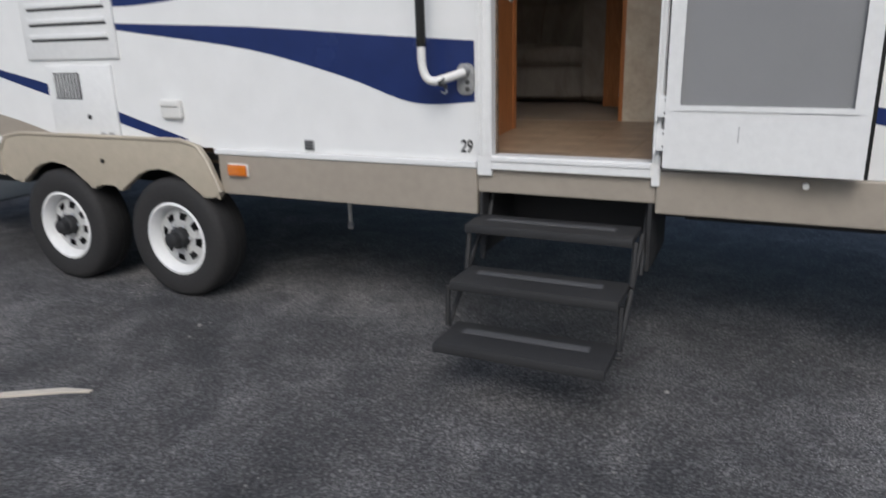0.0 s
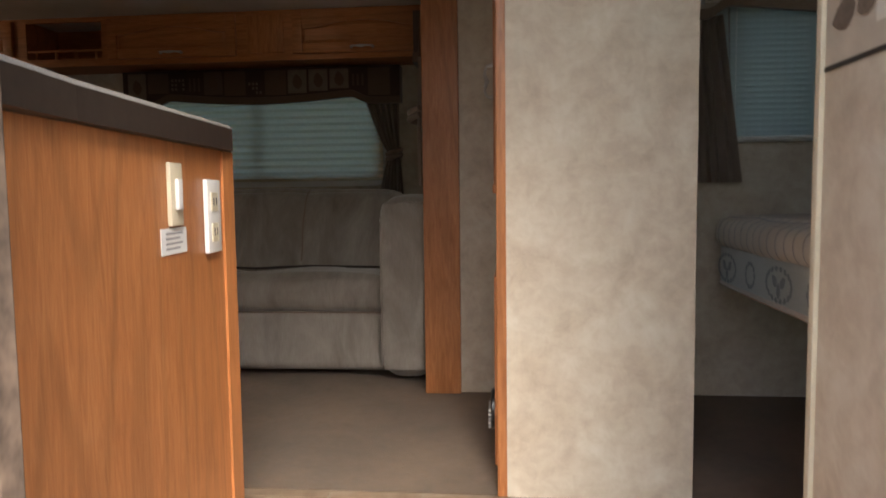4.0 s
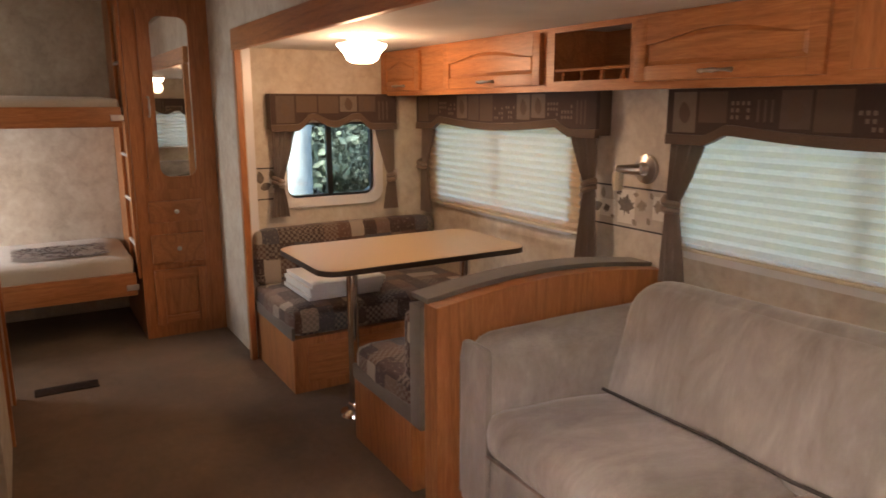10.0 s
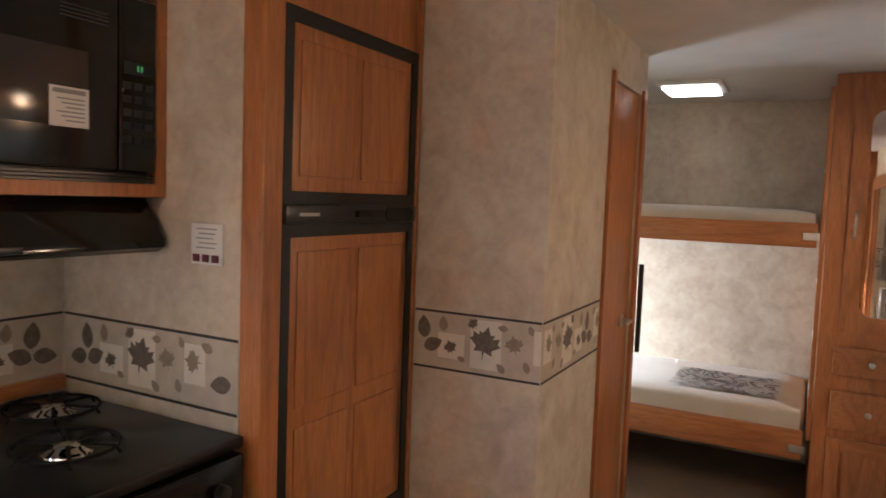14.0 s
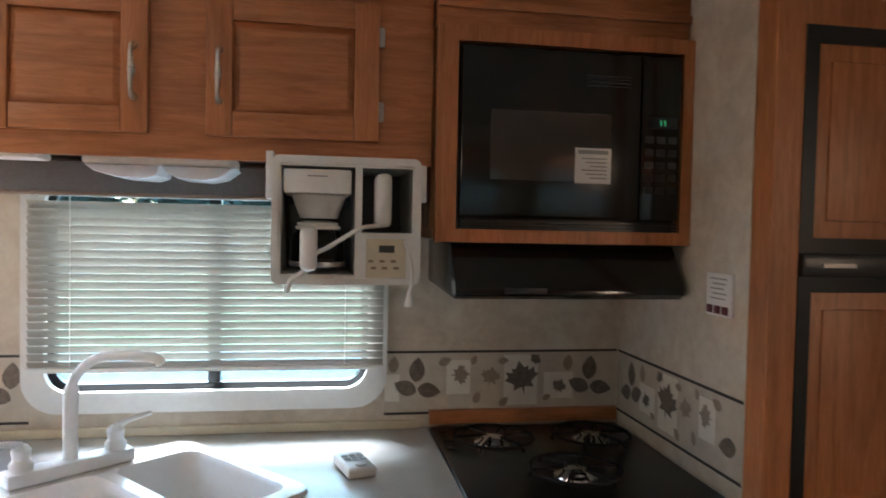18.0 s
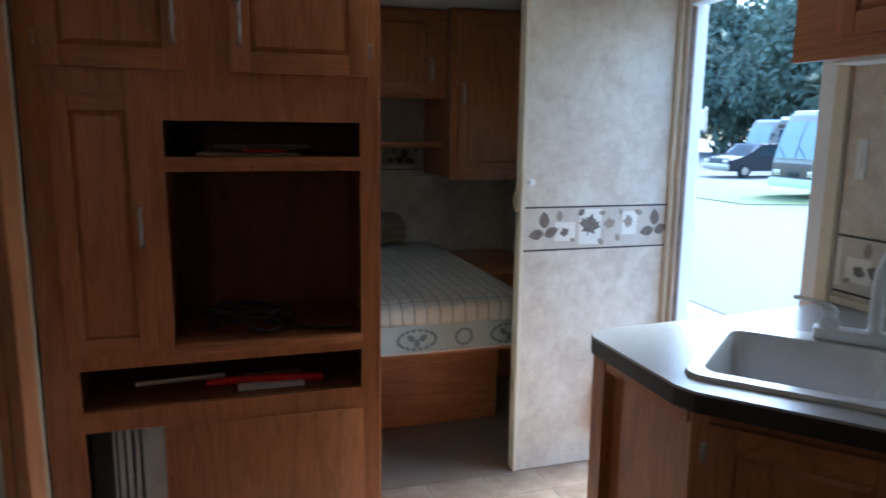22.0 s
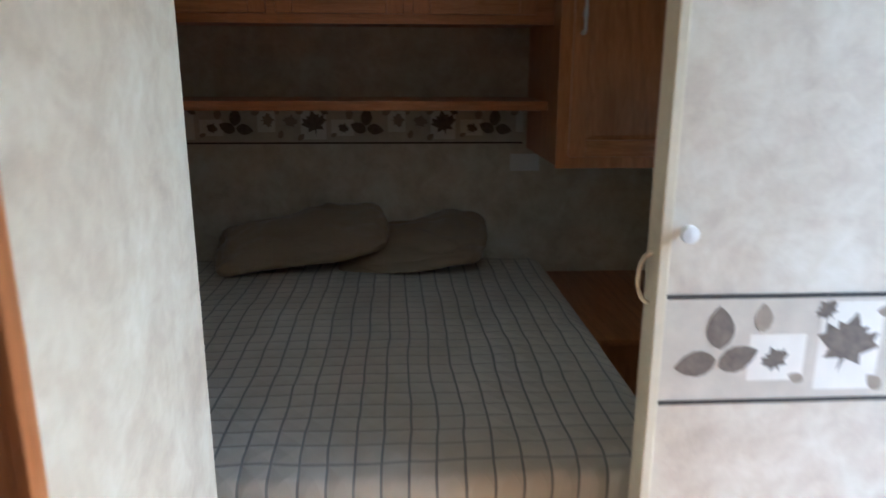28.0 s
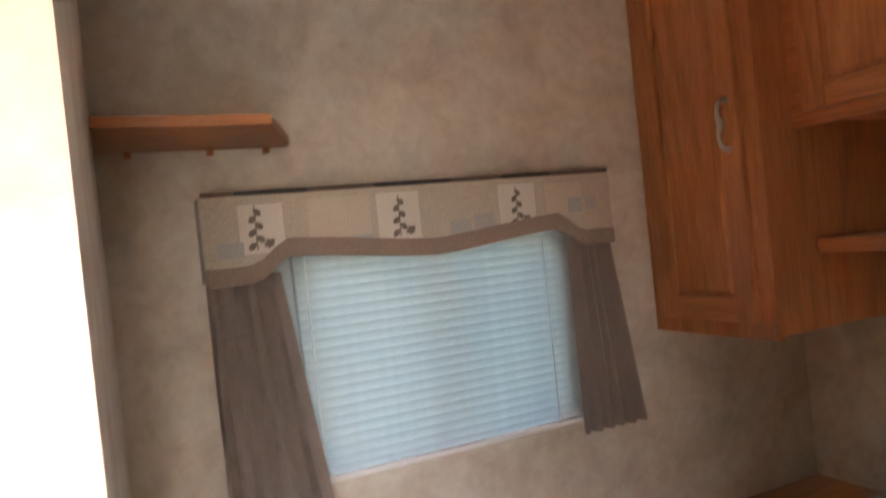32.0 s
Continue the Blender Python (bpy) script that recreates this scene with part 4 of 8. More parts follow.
def border(m, u0, u1, n, phase=0.0, v0=1.81, v1=1.985, flip=1, label="leaf-print wallpaper border with dark edge lines"):
    """A printed strip of paper with autumn leaves, laid on the plane n."""
    h = v1 - v0
    root = thing("wall_border", m @ Vector(((u0 + u1) / 2, v0, n)), label, "wallpaper border", "wallpaper borders")
    part("paper", boxes([(u0, u1, v0, v1, n, n + 0.001)], m), BORDER_BASE, root, smooth=False)
    for v in (v0, v1):
        part("edge_line", boxes([(u0, u1, v - 0.0035, v + 0.0035, n + 0.001, n + 0.0022)], m), BORDER_LINE, root, smooth=False)
    light, tan, dark = bmesh.new(), bmesh.new(), bmesh.new()
    P = 0.515
    stems = [("oval", 0.055, 0.71, 0.036, 0.1, dark), ("oval", 0.020, 0.37, 0.034, 1.75, dark), ("oval", 0.088, 0.42, 0.034, -1.15, dark),
             ("maple", 0.148, 0.40, 0.024, 0.4, dark), ("maple", 0.262, 0.55, 0.052, -0.2, dark), ("maple", 0.355, 0.58, 0.031, 0.2, tan),
             ("maple", 0.445, 0.62, 0.030, 1.5, tan), ("oval", 0.122, 0.80, 0.024, 0.1, tan), ("oval", 0.185, 0.22, 0.014, 1.2, tan), ("maple", 0.222, 0.86, 0.020, 0.7, dark),
             ("oval", 0.318, 0.84, 0.016, 1.5, tan), ("oval", 0.315, 0.16, 0.018, 0.8, tan), ("oval", 0.395, 0.24, 0.018, 0.3, tan), ("oval", 0.49, 0.84, 0.020, 1.2, tan), ("oval", 0.405, 0.86, 0.015, 0.4, tan)]
    squares = [(0.105, 0.195, 0.20, 0.64), (0.215, 0.315, 0.10, 0.94), (0.415, 0.485, 0.30, 0.86)]
    for k in range(-9, 10):
        for a, b, c, d in squares:
            p, q = sorted((phase + flip * (k * P + a), phase + flip * (k * P + b)))
            p, q = max(p, u0), min(q, u1)
            if q - p > 0.01:
                flat(light, m, [(p, v0 + c * h), (q, v0 + c * h), (q, v0 + d * h), (p, v0 + d * h)], n + 0.0014)
        for kind, a, b, size, turn, into in stems:
            cu = phase + flip * (k * P + a)
            if u0 + size * 0.8 < cu < u1 - size * 0.8:
                flat(into, m, leaf_outline(kind, cu, v0 + b * h, size, turn * flip), n + 0.0018 + (0.0002 if into is dark else 0))
    for nm, bm, mat in (("light_print", light, BORDER_LIGHT), ("pale_leaf_print", tan, BORDER_TAN), ("dark_leaf_print", dark, BORDER_DARK)):
        if bm.faces:
            tagged(part(nm, bm, mat, root, smooth=False), kind="stuff")
        else:
            bm.free()
    return root


border(FKIT, -1.96, -1.268, 0.055, -1.93)
border(FKIT, -0.345, -0.125, 0.055, -0.36)
border(FREAR, 0.06, 0.688, -1.965, 0.1)
border(FREAR, 0.762, 1.177, -2.65, 0.74)
border(FKIT, -3.245, -2.652, 1.178, -3.15)
border(FENT, 0.062, 0.733, -0.745, 0.70, flip=-1)
border(FSLIDE, -2.42, -1.86, -SB, -2.40, 1.76, 1.935)
border(FENT, 0.64, 1.98, -FRONT, 0.7, 2.03, 2.175)
border(FENT, 2.407, 2.475, -SL1, 1.0, 1.81, 1.985)
border(FREAR, 2.42, 2.60, SL0, 2.42, 1.76, 1.935)

# ---- kitchen ----
CT = F + 0.91
counter = thing("worktop", (-0.8, 0.4, CT), "grey-beige laminate kitchen worktop with dark edge, angled peninsula end", "worktop")
outline = [(-0.125, 0.058), (-0.175, 0.40), (-0.215, 0.93), (-0.235, 0.968), (-0.27, 0.985), (-0.62, 0.99), (-0.67, 0.975), (-0.985, 0.705), (-1.03, 0.688), (-1.392, 0.688), (-1.392, 0.058)]
SINK_E, SINK_F = Vector((-0.755, -0.656, 0)), Vector((-0.656, 0.755, 0))


def sink_xy(u, v):
    p = Vector((-0.667, 0.54, 0)) + SINK_E * (0.79 * u) + SINK_F * (0.95 * v)
    return (p.x, p.y)


# the top is cut round the sink: a slab with a hole
hole = [sink_xy(u, v) for u, v in rrect(-0.385, 0.385, -0.235, 0.235, 0.05, 3)]


def slab_with_hole(outer, inner, z0, z1):
    bm = bmesh.new()
    for z in (z0, z1):
        a = [bm.verts.new((x, y, z)) for x, y in outer]
        b = [bm.verts.new((x, y, z)) for x, y in inner]
        ea = [bm.edges.new((a[i], a[(i + 1) % len(a)])) for i in range(len(a))]
        eb = [bm.edges.new((b[i], b[(i + 1) % len(b)])) for i in range(len(b))]
        bmesh.ops.triangle_fill(bm, edges=ea + eb, use_beauty=True)
        if z == z0:
            low = (a, b)
    for lo, hi in zip(low, (a, b)):
        for i in range(len(lo)):
            j = (i + 1) % len(lo)
            bm.faces.new((lo[i], lo[j], hi[j], hi[i]))
    return bm


part("top", slab_with_hole(outline, hole, CT - 0.006, CT), LAMINATE, counter, smooth=False)
part("edge", slab_with_hole([(x * 1.0 + (0.003 if x > -0.3 else 0), y) for x, y in outline], hole, CT - 0.045, CT - 0.0065), EDGE, counter, "dark brown edge band", smooth=False)
part("backsplash", boxes([(-1.955, -1.395, 0.0555, 0.078, CT + 0.012, CT + 0.05)], bevel=0.003), OAK_X, counter, "oak strip behind the stove")
part("backsplash", boxes([(-1.36, -0.13, 0.0555, 0.072, CT + 0.0005, CT + 0.024)], bevel=0.004), CREAM_PL, counter, "cream plastic strip along the wall")

sink = thing("sink", (-0.66, 0.545, CT), "white moulded double-bowl kitchen sink set at an angle", "sink")


def bowl(u0, u1, v0, v1, depth):
    bm = bmesh.new()
    rings = []
    for ins, z, r in ((0.0, 0.010, 0.045), (0.008, 0.0, 0.045), (0.022, -depth * 0.85, 0.05), (0.055, -depth, 0.06)):
        rings.append([bm.verts.new((*sink_xy(u, v), CT + z)) for u, v in rrect(u0 + ins, u1 - ins, v0 + ins, v1 - ins, r, 4)])
    for p, q in zip(rings, rings[1:]):
        for i in range(len(p)):
            bm.faces.new((p[i], p[(i + 1) % len(p)], q[(i + 1) % len(q)], q[i]))
    bm.faces.new(rings[-1])
    return bm


def sink_rim():
    """The rolled rim, a flat top with two openings."""
    bm = bmesh.new()
    o = rrect(-0.415, 0.415, -0.265, 0.265, 0.05, 4)
    b1, b2 = rrect(-0.375, 0.075, -0.175, 0.225, 0.045, 4), rrect(0.115, 0.375, -0.175, 0.225, 0.045, 4)
    va = [bm.verts.new((*sink_xy(u, v), CT + 0.010)) for u, v in o]
    loops = [va] + [[bm.verts.new((*sink_xy(u, v), CT + 0.010)) for u, v in b] for b in (b1, b2)]
    es = [bm.edges.new((l[i], l[(i + 1) % len(l)])) for l in loops for i in range(len(l))]
    bmesh.ops.triangle_fill(bm, edges=es, use_beauty=True)
    vb = [bm.verts.new((*sink_xy(u * 1.012, v * 1.016), CT + 0.0008)) for u, v in o]
    for i in range(len(va)):
        j = (i + 1) % len(va)
        bm.faces.new((va[i], va[j], vb[j], vb[i]))
    return bm


part("rim", sink_rim(), SINK, sink, smooth=False)
part("bowl", bowl(-0.375, 0.075, -0.175, 0.225, 0.15), SINK, sink)
part("bowl", bowl(0.115, 0.375, -0.175, 0.225, 0.13), SINK, sink)
for u in (-0.15, 0.245):
    part("drain", lathe([(0.035, 0.0), (0.038, 0.003), (0.02, 0.004)], (*sink_xy(u, 0.02), CT - (0.149 if u < 0 else 0.129)), Z, 16), CHROME, sink)

tap = thing("tap", (*sink_xy(0.0, -0.225), CT + 0.011), "white plastic kitchen tap with arched spout and two lever handles", "tap")
pb = Vector((*sink_xy(0.0, -0.222), CT + 0.011))
ax, ay = SINK_E, SINK_F
pb = pb + SINK_E * 0.025
sd_ = Vector((-0.93, 0.37, 0)).normalized()
tb = bmesh.new()
bx(tb, -0.135, 0.135, -0.028, 0.028, 0.0, 0.032, Matrix.Translation(pb) @ Matrix(((SINK_E.x, SINK_F.x, 0, 0), (SINK_E.y, SINK_F.y, 0, 0), (0, 0, 1, 0), (0, 0, 0, 1))), 0.009)
part("deck", tb, WHITE_PL, tap)
part("spout", tube(spline([pb + Z * 0.02, pb + Z * 0.17, pb + Z * 0.225 + sd_ * 0.02, pb + Z * 0.262 + sd_ * 0.08, pb + Z * 0.268 + sd_ * 0.20, pb + Z * 0.255 + sd_ * 0.222]), [0.016] * 8 + [0.011] * 23, 10), WHITE_PL, tap)
for s in (-1, 1):
    hb = pb + ax * 0.10 * s
    part("valve", lathe([(0.022, 0.02), (0.024, 0.045), (0.017, 0.055), (0.02, 0.075), (0.012, 0.085)], hb, Z, 14), WHITE_PL, tap)
    part("lever", tube([hb + Z * 0.083, hb + Z * 0.092 + ax * 0.03 * s, hb + Z * 0.098 + ax * 0.085 * s], [0.009, 0.007, 0.006], 8), WHITE_PL, tap)

base = thing("kitchen_base_cabinet", (-0.8, 0.4, F), "oak kitchen base cabinets of the angled peninsula", "cabinet")
part("body", hprism([(-0.165, 0.06), (-0.235, 0.92), (-0.63, 0.945), (-0.955, 0.665), (-1.38, 0.655), (-1.38, 0.06)], F + 0.09, CT - 0.18), OAK, base, smooth=False)
part("upper_body", slab_with_hole([(-0.165, 0.06), (-0.235, 0.92), (-0.63, 0.945), (-0.955, 0.665), (-1.38, 0.655), (-1.38, 0.06)], hole, CT - 0.1798, CT - 0.046), OAK, base, smooth=False)
part("toe_kick", hprism([(-0.18, 0.07), (-0.25, 0.87), (-0.61, 0.885), (-0.93, 0.605), (-1.37, 0.60), (-1.37, 0.07)], F, F + 0.09), OAK_DARK, base, smooth=False)
part("end_panel", hprism([(-0.158, 0.06), (-0.228, 0.92), (-0.234, 0.92), (-0.164, 0.06)], F + 0.001, CT - 0.0462), OAK, base, "oak peninsula end panel with cathedral grain", smooth=False)
part("corner_post", hprism([(-0.222, 0.905), (-0.222, 0.952), (-0.285, 0.956), (-0.285, 0.905)], F + 0.001, CT - 0.0463, 0.004), OAK, base)
dm = axes(Vector((-(0.955 - 0.63), 0.665 - 0.945, 0)).normalized(), Vector((-0.28, 0.325, 0)).normalized() * 1.0, (-0.63, 0.945, 0))
cab_door(base, dm, 0.035, 0.395, F + 0.12, CT - 0.075, 0.0, grip="rt", hinges="l")
for a, b in ((CT - 0.20, CT - 0.07), (CT - 0.36, CT - 0.225), (F + 0.12, CT - 0.385)):
    drawer(base, FKIT, -1.35, -1.01, a, b, 0.655)
for a_ in (F + 0.10, CT - 0.09):
    part("face_rail", boxes([(-0.62, -0.26, a_, a_ + 0.04, 0.936, 0.952)], FKIT), OAK_X, base)

end_plate = axes(Vector((-0.07, 0.86, 0)).normalized(), Vector((0.86, 0.07, 0)).normalized(), (-0.158, 0.06, 0))
sw = thing("light_switch", end_plate @ Vector((0.60, CT - 0.18, 0)), "cream light switch plate on the peninsula end", "switch")
part("plate", boxes([(0.60, 0.645, CT - 0.172, CT - 0.078, 0.001, 0.008)], end_plate, 0.002), CREAM_PL, sw)
part("rocker", boxes([(0.614, 0.631, CT - 0.148, CT - 0.102, 0.008, 0.014)], end_plate, 0.002), WHITE_PL, sw)
tagp = thing("notice_label", end_plate @ Vector((0.60, CT - 0.25, 0)), "small white printed paper label", "label")
part("paper", boxes([(0.572, 0.668, CT - 0.214, CT - 0.175, 0.001, 0.0022)], end_plate), PAPER, tagp, smooth=False)
for i in range(4):
    part("text_line", boxes([(0.588, 0.65 - 0.01 * (i % 2), CT - 0.1845 - i * 0.0075, CT - 0.1815 - i * 0.0075, 0.0022, 0.003)], end_plate), GREY_INK, tagp, smooth=False)
out2 = thing("outlet", end_plate @ Vector((0.75, CT - 0.18, 0)), "white double power outlet on the peninsula end", "outlet")
part("plate", boxes([(0.75, 0.815, CT - 0.225, CT - 0.10, 0.001, 0.009)], end_plate, 0.002), WHITE_PL, out2)
for v in (CT - 0.19, CT - 0.138):
    part("socket", boxes([(0.765, 0.795, v - 0.016, v + 0.016, 0.009, 0.011)], end_plate, 0.002), CREAM_PL, out2)
    part("slot", boxes([(0.772, 0.775, v - 0.006, v + 0.007, 0.011, 0.0118), (0.785, 0.788, v - 0.006, v + 0.007, 0.011, 0.0118)], end_plate), INK, out2, smooth=False)

# stove
st = thing("stove", (-1.67, 0.36, F), "black gas stove with burner grates and glass-front oven", "stove")
part("body", wbox(-1.945, -1.398, 0.08, 0.69, F + 0.05, CT - 0.02, 0.006), BLACK_GL, st)
part("cooktop", boxes([(-1.947, -1.394, 0.08, 0.728, CT - 0.019, CT + 0.008)], bevel=0.008), TOP_ENAMEL, st)
part("oven_door", boxes([(-1.935, -1.405, F + 0.10, CT - 0.17, 0.691, 0.724)], FKIT, 0.008), BLACK_GL, st)
part("oven_handle", tube([(-1.88, 0.725, CT - 0.20), (-1.88, 0.765, CT - 0.20), (-1.46, 0.765, CT - 0.20), (-1.46, 0.725, CT - 0.20)], 0.009, 8), BLACK_PL, st)
part("control_panel", boxes([(-1.935, -1.405, CT - 0.16, CT - 0.025, 0.691, 0.742)], FKIT, 0.01), BLACK_GL, st)
for i, (x, y) in enumerate(((-1.54, 0.24), (-1.81, 0.24), (-1.67, 0.50))):
    part("burner", lathe([(0.052, 0.0), (0.050, 0.004), (0.036, 0.010), (0.03, 0.016), (0.01, 0.019)], (x, y, CT + 0.008), Z, 18), SHINY, st, "shiny burner cap")
    bm = bmesh.new()
    for a in range(6):
        c, s = math.cos(a * math.pi / 3), math.sin(a * math.pi / 3)
        tube([(x + 0.03 * c, y + 0.03 * s, CT + 0.028), (x + 0.10 * c, y + 0.10 * s, CT + 0.026), (x + 0.112 * c, y + 0.112 * s, CT + 0.010)], 0.004, 6, bm)
    tube([(x + 0.105 * math.cos(t), y + 0.105 * math.sin(t), CT + 0.024) for t in [2 * math.pi * k / 20 for k in range(21)]], 0.004, 6, bm)
    part("grate", bm, CAST, st)
for i in range(5):
    part("vent_slot", boxes([(-1.43, -1.41, 0.13 + 0.035 * i, 0.15 + 0.035 * i, CT + 0.0082, CT + 0.0115)]), BLACK_PL, st)
for i in range(4):
    part("knob", lathe([(0.018, 0), (0.016, 0.02), (0.006, 0.022)], (-1.86 + 0.12 * i, 0.742, CT - 0.09), Y, 12), BLACK_PL, st)
part("badge", prism([(-1.445, CT - 0.028), (-1.425, CT - 0.028), (-1.43, CT - 0.012), (-1.44, CT - 0.012)], 0.7425, 0.744, FKIT), ALU, st, smooth=False)

# wall cabinets over the sink
UB = 2.50
up = thing("kitchen_wall_cabinet", (-0.78, 0.24, UB), "oak kitchen wall cabinets above the sink", "cabinet")
part("body", wbox(-1.335, -0.235, 0.058, 0.38, UB, CEIL - 0.002, 0.004), OAK, up, smooth=False)
part("face_frame", panel(FKIT, -1.335, -0.235, UB - 0.02, CEIL - 0.003, [(-0.69, -0.40, UB + 0.05, 2.83), (-1.18, -0.87, UB + 0.05, 2.83)], 0.38, 0.40), OAK_X, up, smooth=False)
cab_door(up, FKIT, -0.715, -0.385, UB + 0.03, 2.838, 0.40, grip="lb")
cab_door(up, FKIT, -1.21, -0.835, UB + 0.03, 2.838, 0.40, grip="rb", hinges="l")
mc = thing("microwave_cabinet", (-1.66, 0.24, 2.31), "oak cabinet around the built-in microwave", "cabinet")
part("frame", panel(FKIT, -1.964, -1.340, 2.308, 2.800, [(-1.936, -1.387, 2.338, 2.765)], 0.42, 0.447), OAK, mc, smooth=False)
part("upper_panel", boxes([(-1.960, -1.340, 2.8005, CEIL - 0.003, 0.38, 0.424)], FKIT, 0.002), OAK_X, mc)
part("ledge", boxes([(-1.960, -1.340, 2.842, 2.862, 0.4245, 0.438)], FKIT, 0.005), OAK_X, mc)
part("shelf", wbox(-1.964, -1.337, 0.058, 0.4195, 2.315, 2.336), OAK_X, mc, smooth=False)
part("side", wbox(-1.352, -1.337, 0.058, 0.379, 2.3365, CEIL - 0.003), OAK, mc, smooth=False)
mw = thing("microwave", (-1.655, 0.25, 2.345), "black built-in microwave with a white sticker on its door", "microwave")
part("body", wbox(-1.93, -1.392, 0.07, 0.425, 2.3365, 2.762, 0.005), BLACK_PL, mw)
part("door", boxes([(-1.826, -1.393, 2.366, 2.755, 0.425, 0.455)], FKIT, 0.008), BLACK_GL, mw)
part("window", boxes([(-1.752, -1.462, 2.452, 2.612, 0.4552, 0.4575)], FKIT, 0.001), material("smoked glass", (0.05, 0.04, 0.035), 0.12), mw)
part("control_panel", boxes([(-1.929, -1.829, 2.366, 2.755, 0.425, 0.453)], FKIT, 0.006), BLACK_GL, mw)
part("vent_grille", boxes([(-1.925, -1.397, 2.339 + 0.008 * i, 2.344 + 0.008 * i, 0.43, 0.450) for i in range(3)], FKIT), BLACK_PL, mw)
part("display", boxes([(-1.92, -1.842, 2.585, 2.612, 0.4532, 0.4542)], FKIT), BLACK_PL, mw, smooth=False)
part("digit", boxes([(-1.889, -1.886, 2.592, 2.605, 0.4544, 0.455), (-1.879, -1.876, 2.592, 2.605, 0.4544, 0.455)], FKIT), CLOCK_LIT, mw, "green clock digits", smooth=False)
for r in range(5):
    for c in range(3):
        part("key", boxes([(-1.919 + c * 0.029, -1.897 + c * 0.029, 2.55 - r * 0.03, 2.566 - r * 0.03, 0.4532, 0.4546)], FKIT, 0.0006), KEYPAD, mw)
for i in range(4):
    part("vent_slit", boxes([(-1.80, -1.69, 2.700 - 0.008 * i, 2.703 - 0.008 * i, 0.4552, 0.4560)], FKIT), BLACK_PL, mw)
part("sticker", boxes([(-1.752, -1.664, 2.450, 2.532, 0.4577, 0.4585)], FKIT), PAPER, mw, "white printed sticker", smooth=False)
part("sticker_heading", boxes([(-1.745, -1.671, 2.518, 2.527, 0.4586, 0.4589)], FKIT), GREY_INK, mw, smooth=False)
for i in range(6):
    part("text_line", boxes([(-1.742, -1.68 - 0.01 * (i % 3), 2.506 - i * 0.009, 2.509 - i * 0.009, 0.4586, 0.4589)], FKIT), GREY_INK, mw, smooth=False)
hood = thing("range_hood", (-1.66, 0.25, 2.12), "black range hood below the microwave", "range hood")
part("shell", prism([(0.058, 2.19), (0.45, 2.178), (0.47, 2.19), (0.47, 2.208), (0.40, 2.305), (0.058, 2.305)], -1.945, -1.385, Matrix(((0, 0, 1, 0), (1, 0, 0, 0), (0, 1, 0, 0), (0, 0, 0, 1))), 0.006), BLACK_GL, hood)
part("switch_strip", boxes([(-1.60, -1.50, 2.192, 2.205, 0.4702, 0.473)], FKIT, 0.001), BLACK_PL, hood)
part("filter", wbox(-1.88, -1.45, 0.12, 0.38, 2.176, 2.182), ALU, hood)

# monitor panel on the return wall
mp_ = thing("monitor_panel", (-1.964, 0.6, 2.2), "white tank monitor panel with three maroon buttons", "control panel")
part("plate", boxes([(0.542, 0.642, 2.156, 2.252, -1.964, -1.956)], FREAR, 0.003), WHITE_PL, mp_)
for i in range(3):
    part("button", boxes([(0.552 + 0.03 * i, 0.572 + 0.03 * i, 2.162, 2.18, -1.956, -1.951)], FREAR, 0.002), MAROON, mp_)
for i in range(5):
    part("text_line", boxes([(0.56 + 0.008 * (i % 2), 0.625 - 0.006 * (i % 3), 2.238 - i * 0.011, 2.241 - i * 0.011, -1.956, -1.9552)], FREAR), GREY_INK, mp_, smooth=False)

# refrigerator
fr = thing("refrigerator", (-2.315, 0.5, F + 0.52), "built-in refrigerator with oak panels and black frame", "refrigerator")
part("body", wbox(-2.628, -2.03, 0.10, 0.70, 1.385, 2.755), BLACK_PL, fr, smooth=False)
fn = 0.755
for nm, v0, v1 in (("freezer_door", 2.335, 2.745), ("fridge_door", 1.42, 2.245)):
    d = part(nm, panel(FKIT, -2.628, -2.03, v0 - 0.035, v1 + 0.015, [(-2.598, -2.06, v0, v1 - 0.02)], 0.70, fn), BLACK_PL, fr, "black door frame", smooth=False)
    w = part("wood_panel", boxes([(-2.599, -2.059, v0 - 0.001, v1 - 0.019, 0.701, fn - 0.006)], FKIT, 0.003), OAK, d, "oak door panel")
    for u0, u1 in ((-2.568, -2.345), (-2.31, -2.09)):
        a, b = v0 + 0.035, v1 - 0.055
        for c, e in ((a, b),) if nm == "freezer_door" else ((a, a + 0.30), (a + 0.35, b)):
            part("raised_field", boxes([(u0, u1, c, e, fn - 0.0062, fn - 0.0015)], FKIT, 0.004), OAK, w)
part("handle_band", boxes([(-2.625, -2.03, 2.255, 2.305, 0.70, fn + 0.012)], FKIT, 0.01), BLACK_PL, fr)
part("grip_recess", prism(rrect(-2.60, -2.45, 2.262, 2.298, 0.017, 5), fn + 0.0122, fn + 0.015, FKIT), BLACK_GL, fr)
part("latch", boxes([(-2.42, -2.30, 2.272, 2.29, fn + 0.012, fn + 0.03)], FKIT, 0.005), BLACK_GL, fr)
part("badge", boxes([(-2.15, -2.075, 2.276, 2.284, fn + 0.012, fn + 0.014)], FKIT), CHROME, fr, smooth=False)

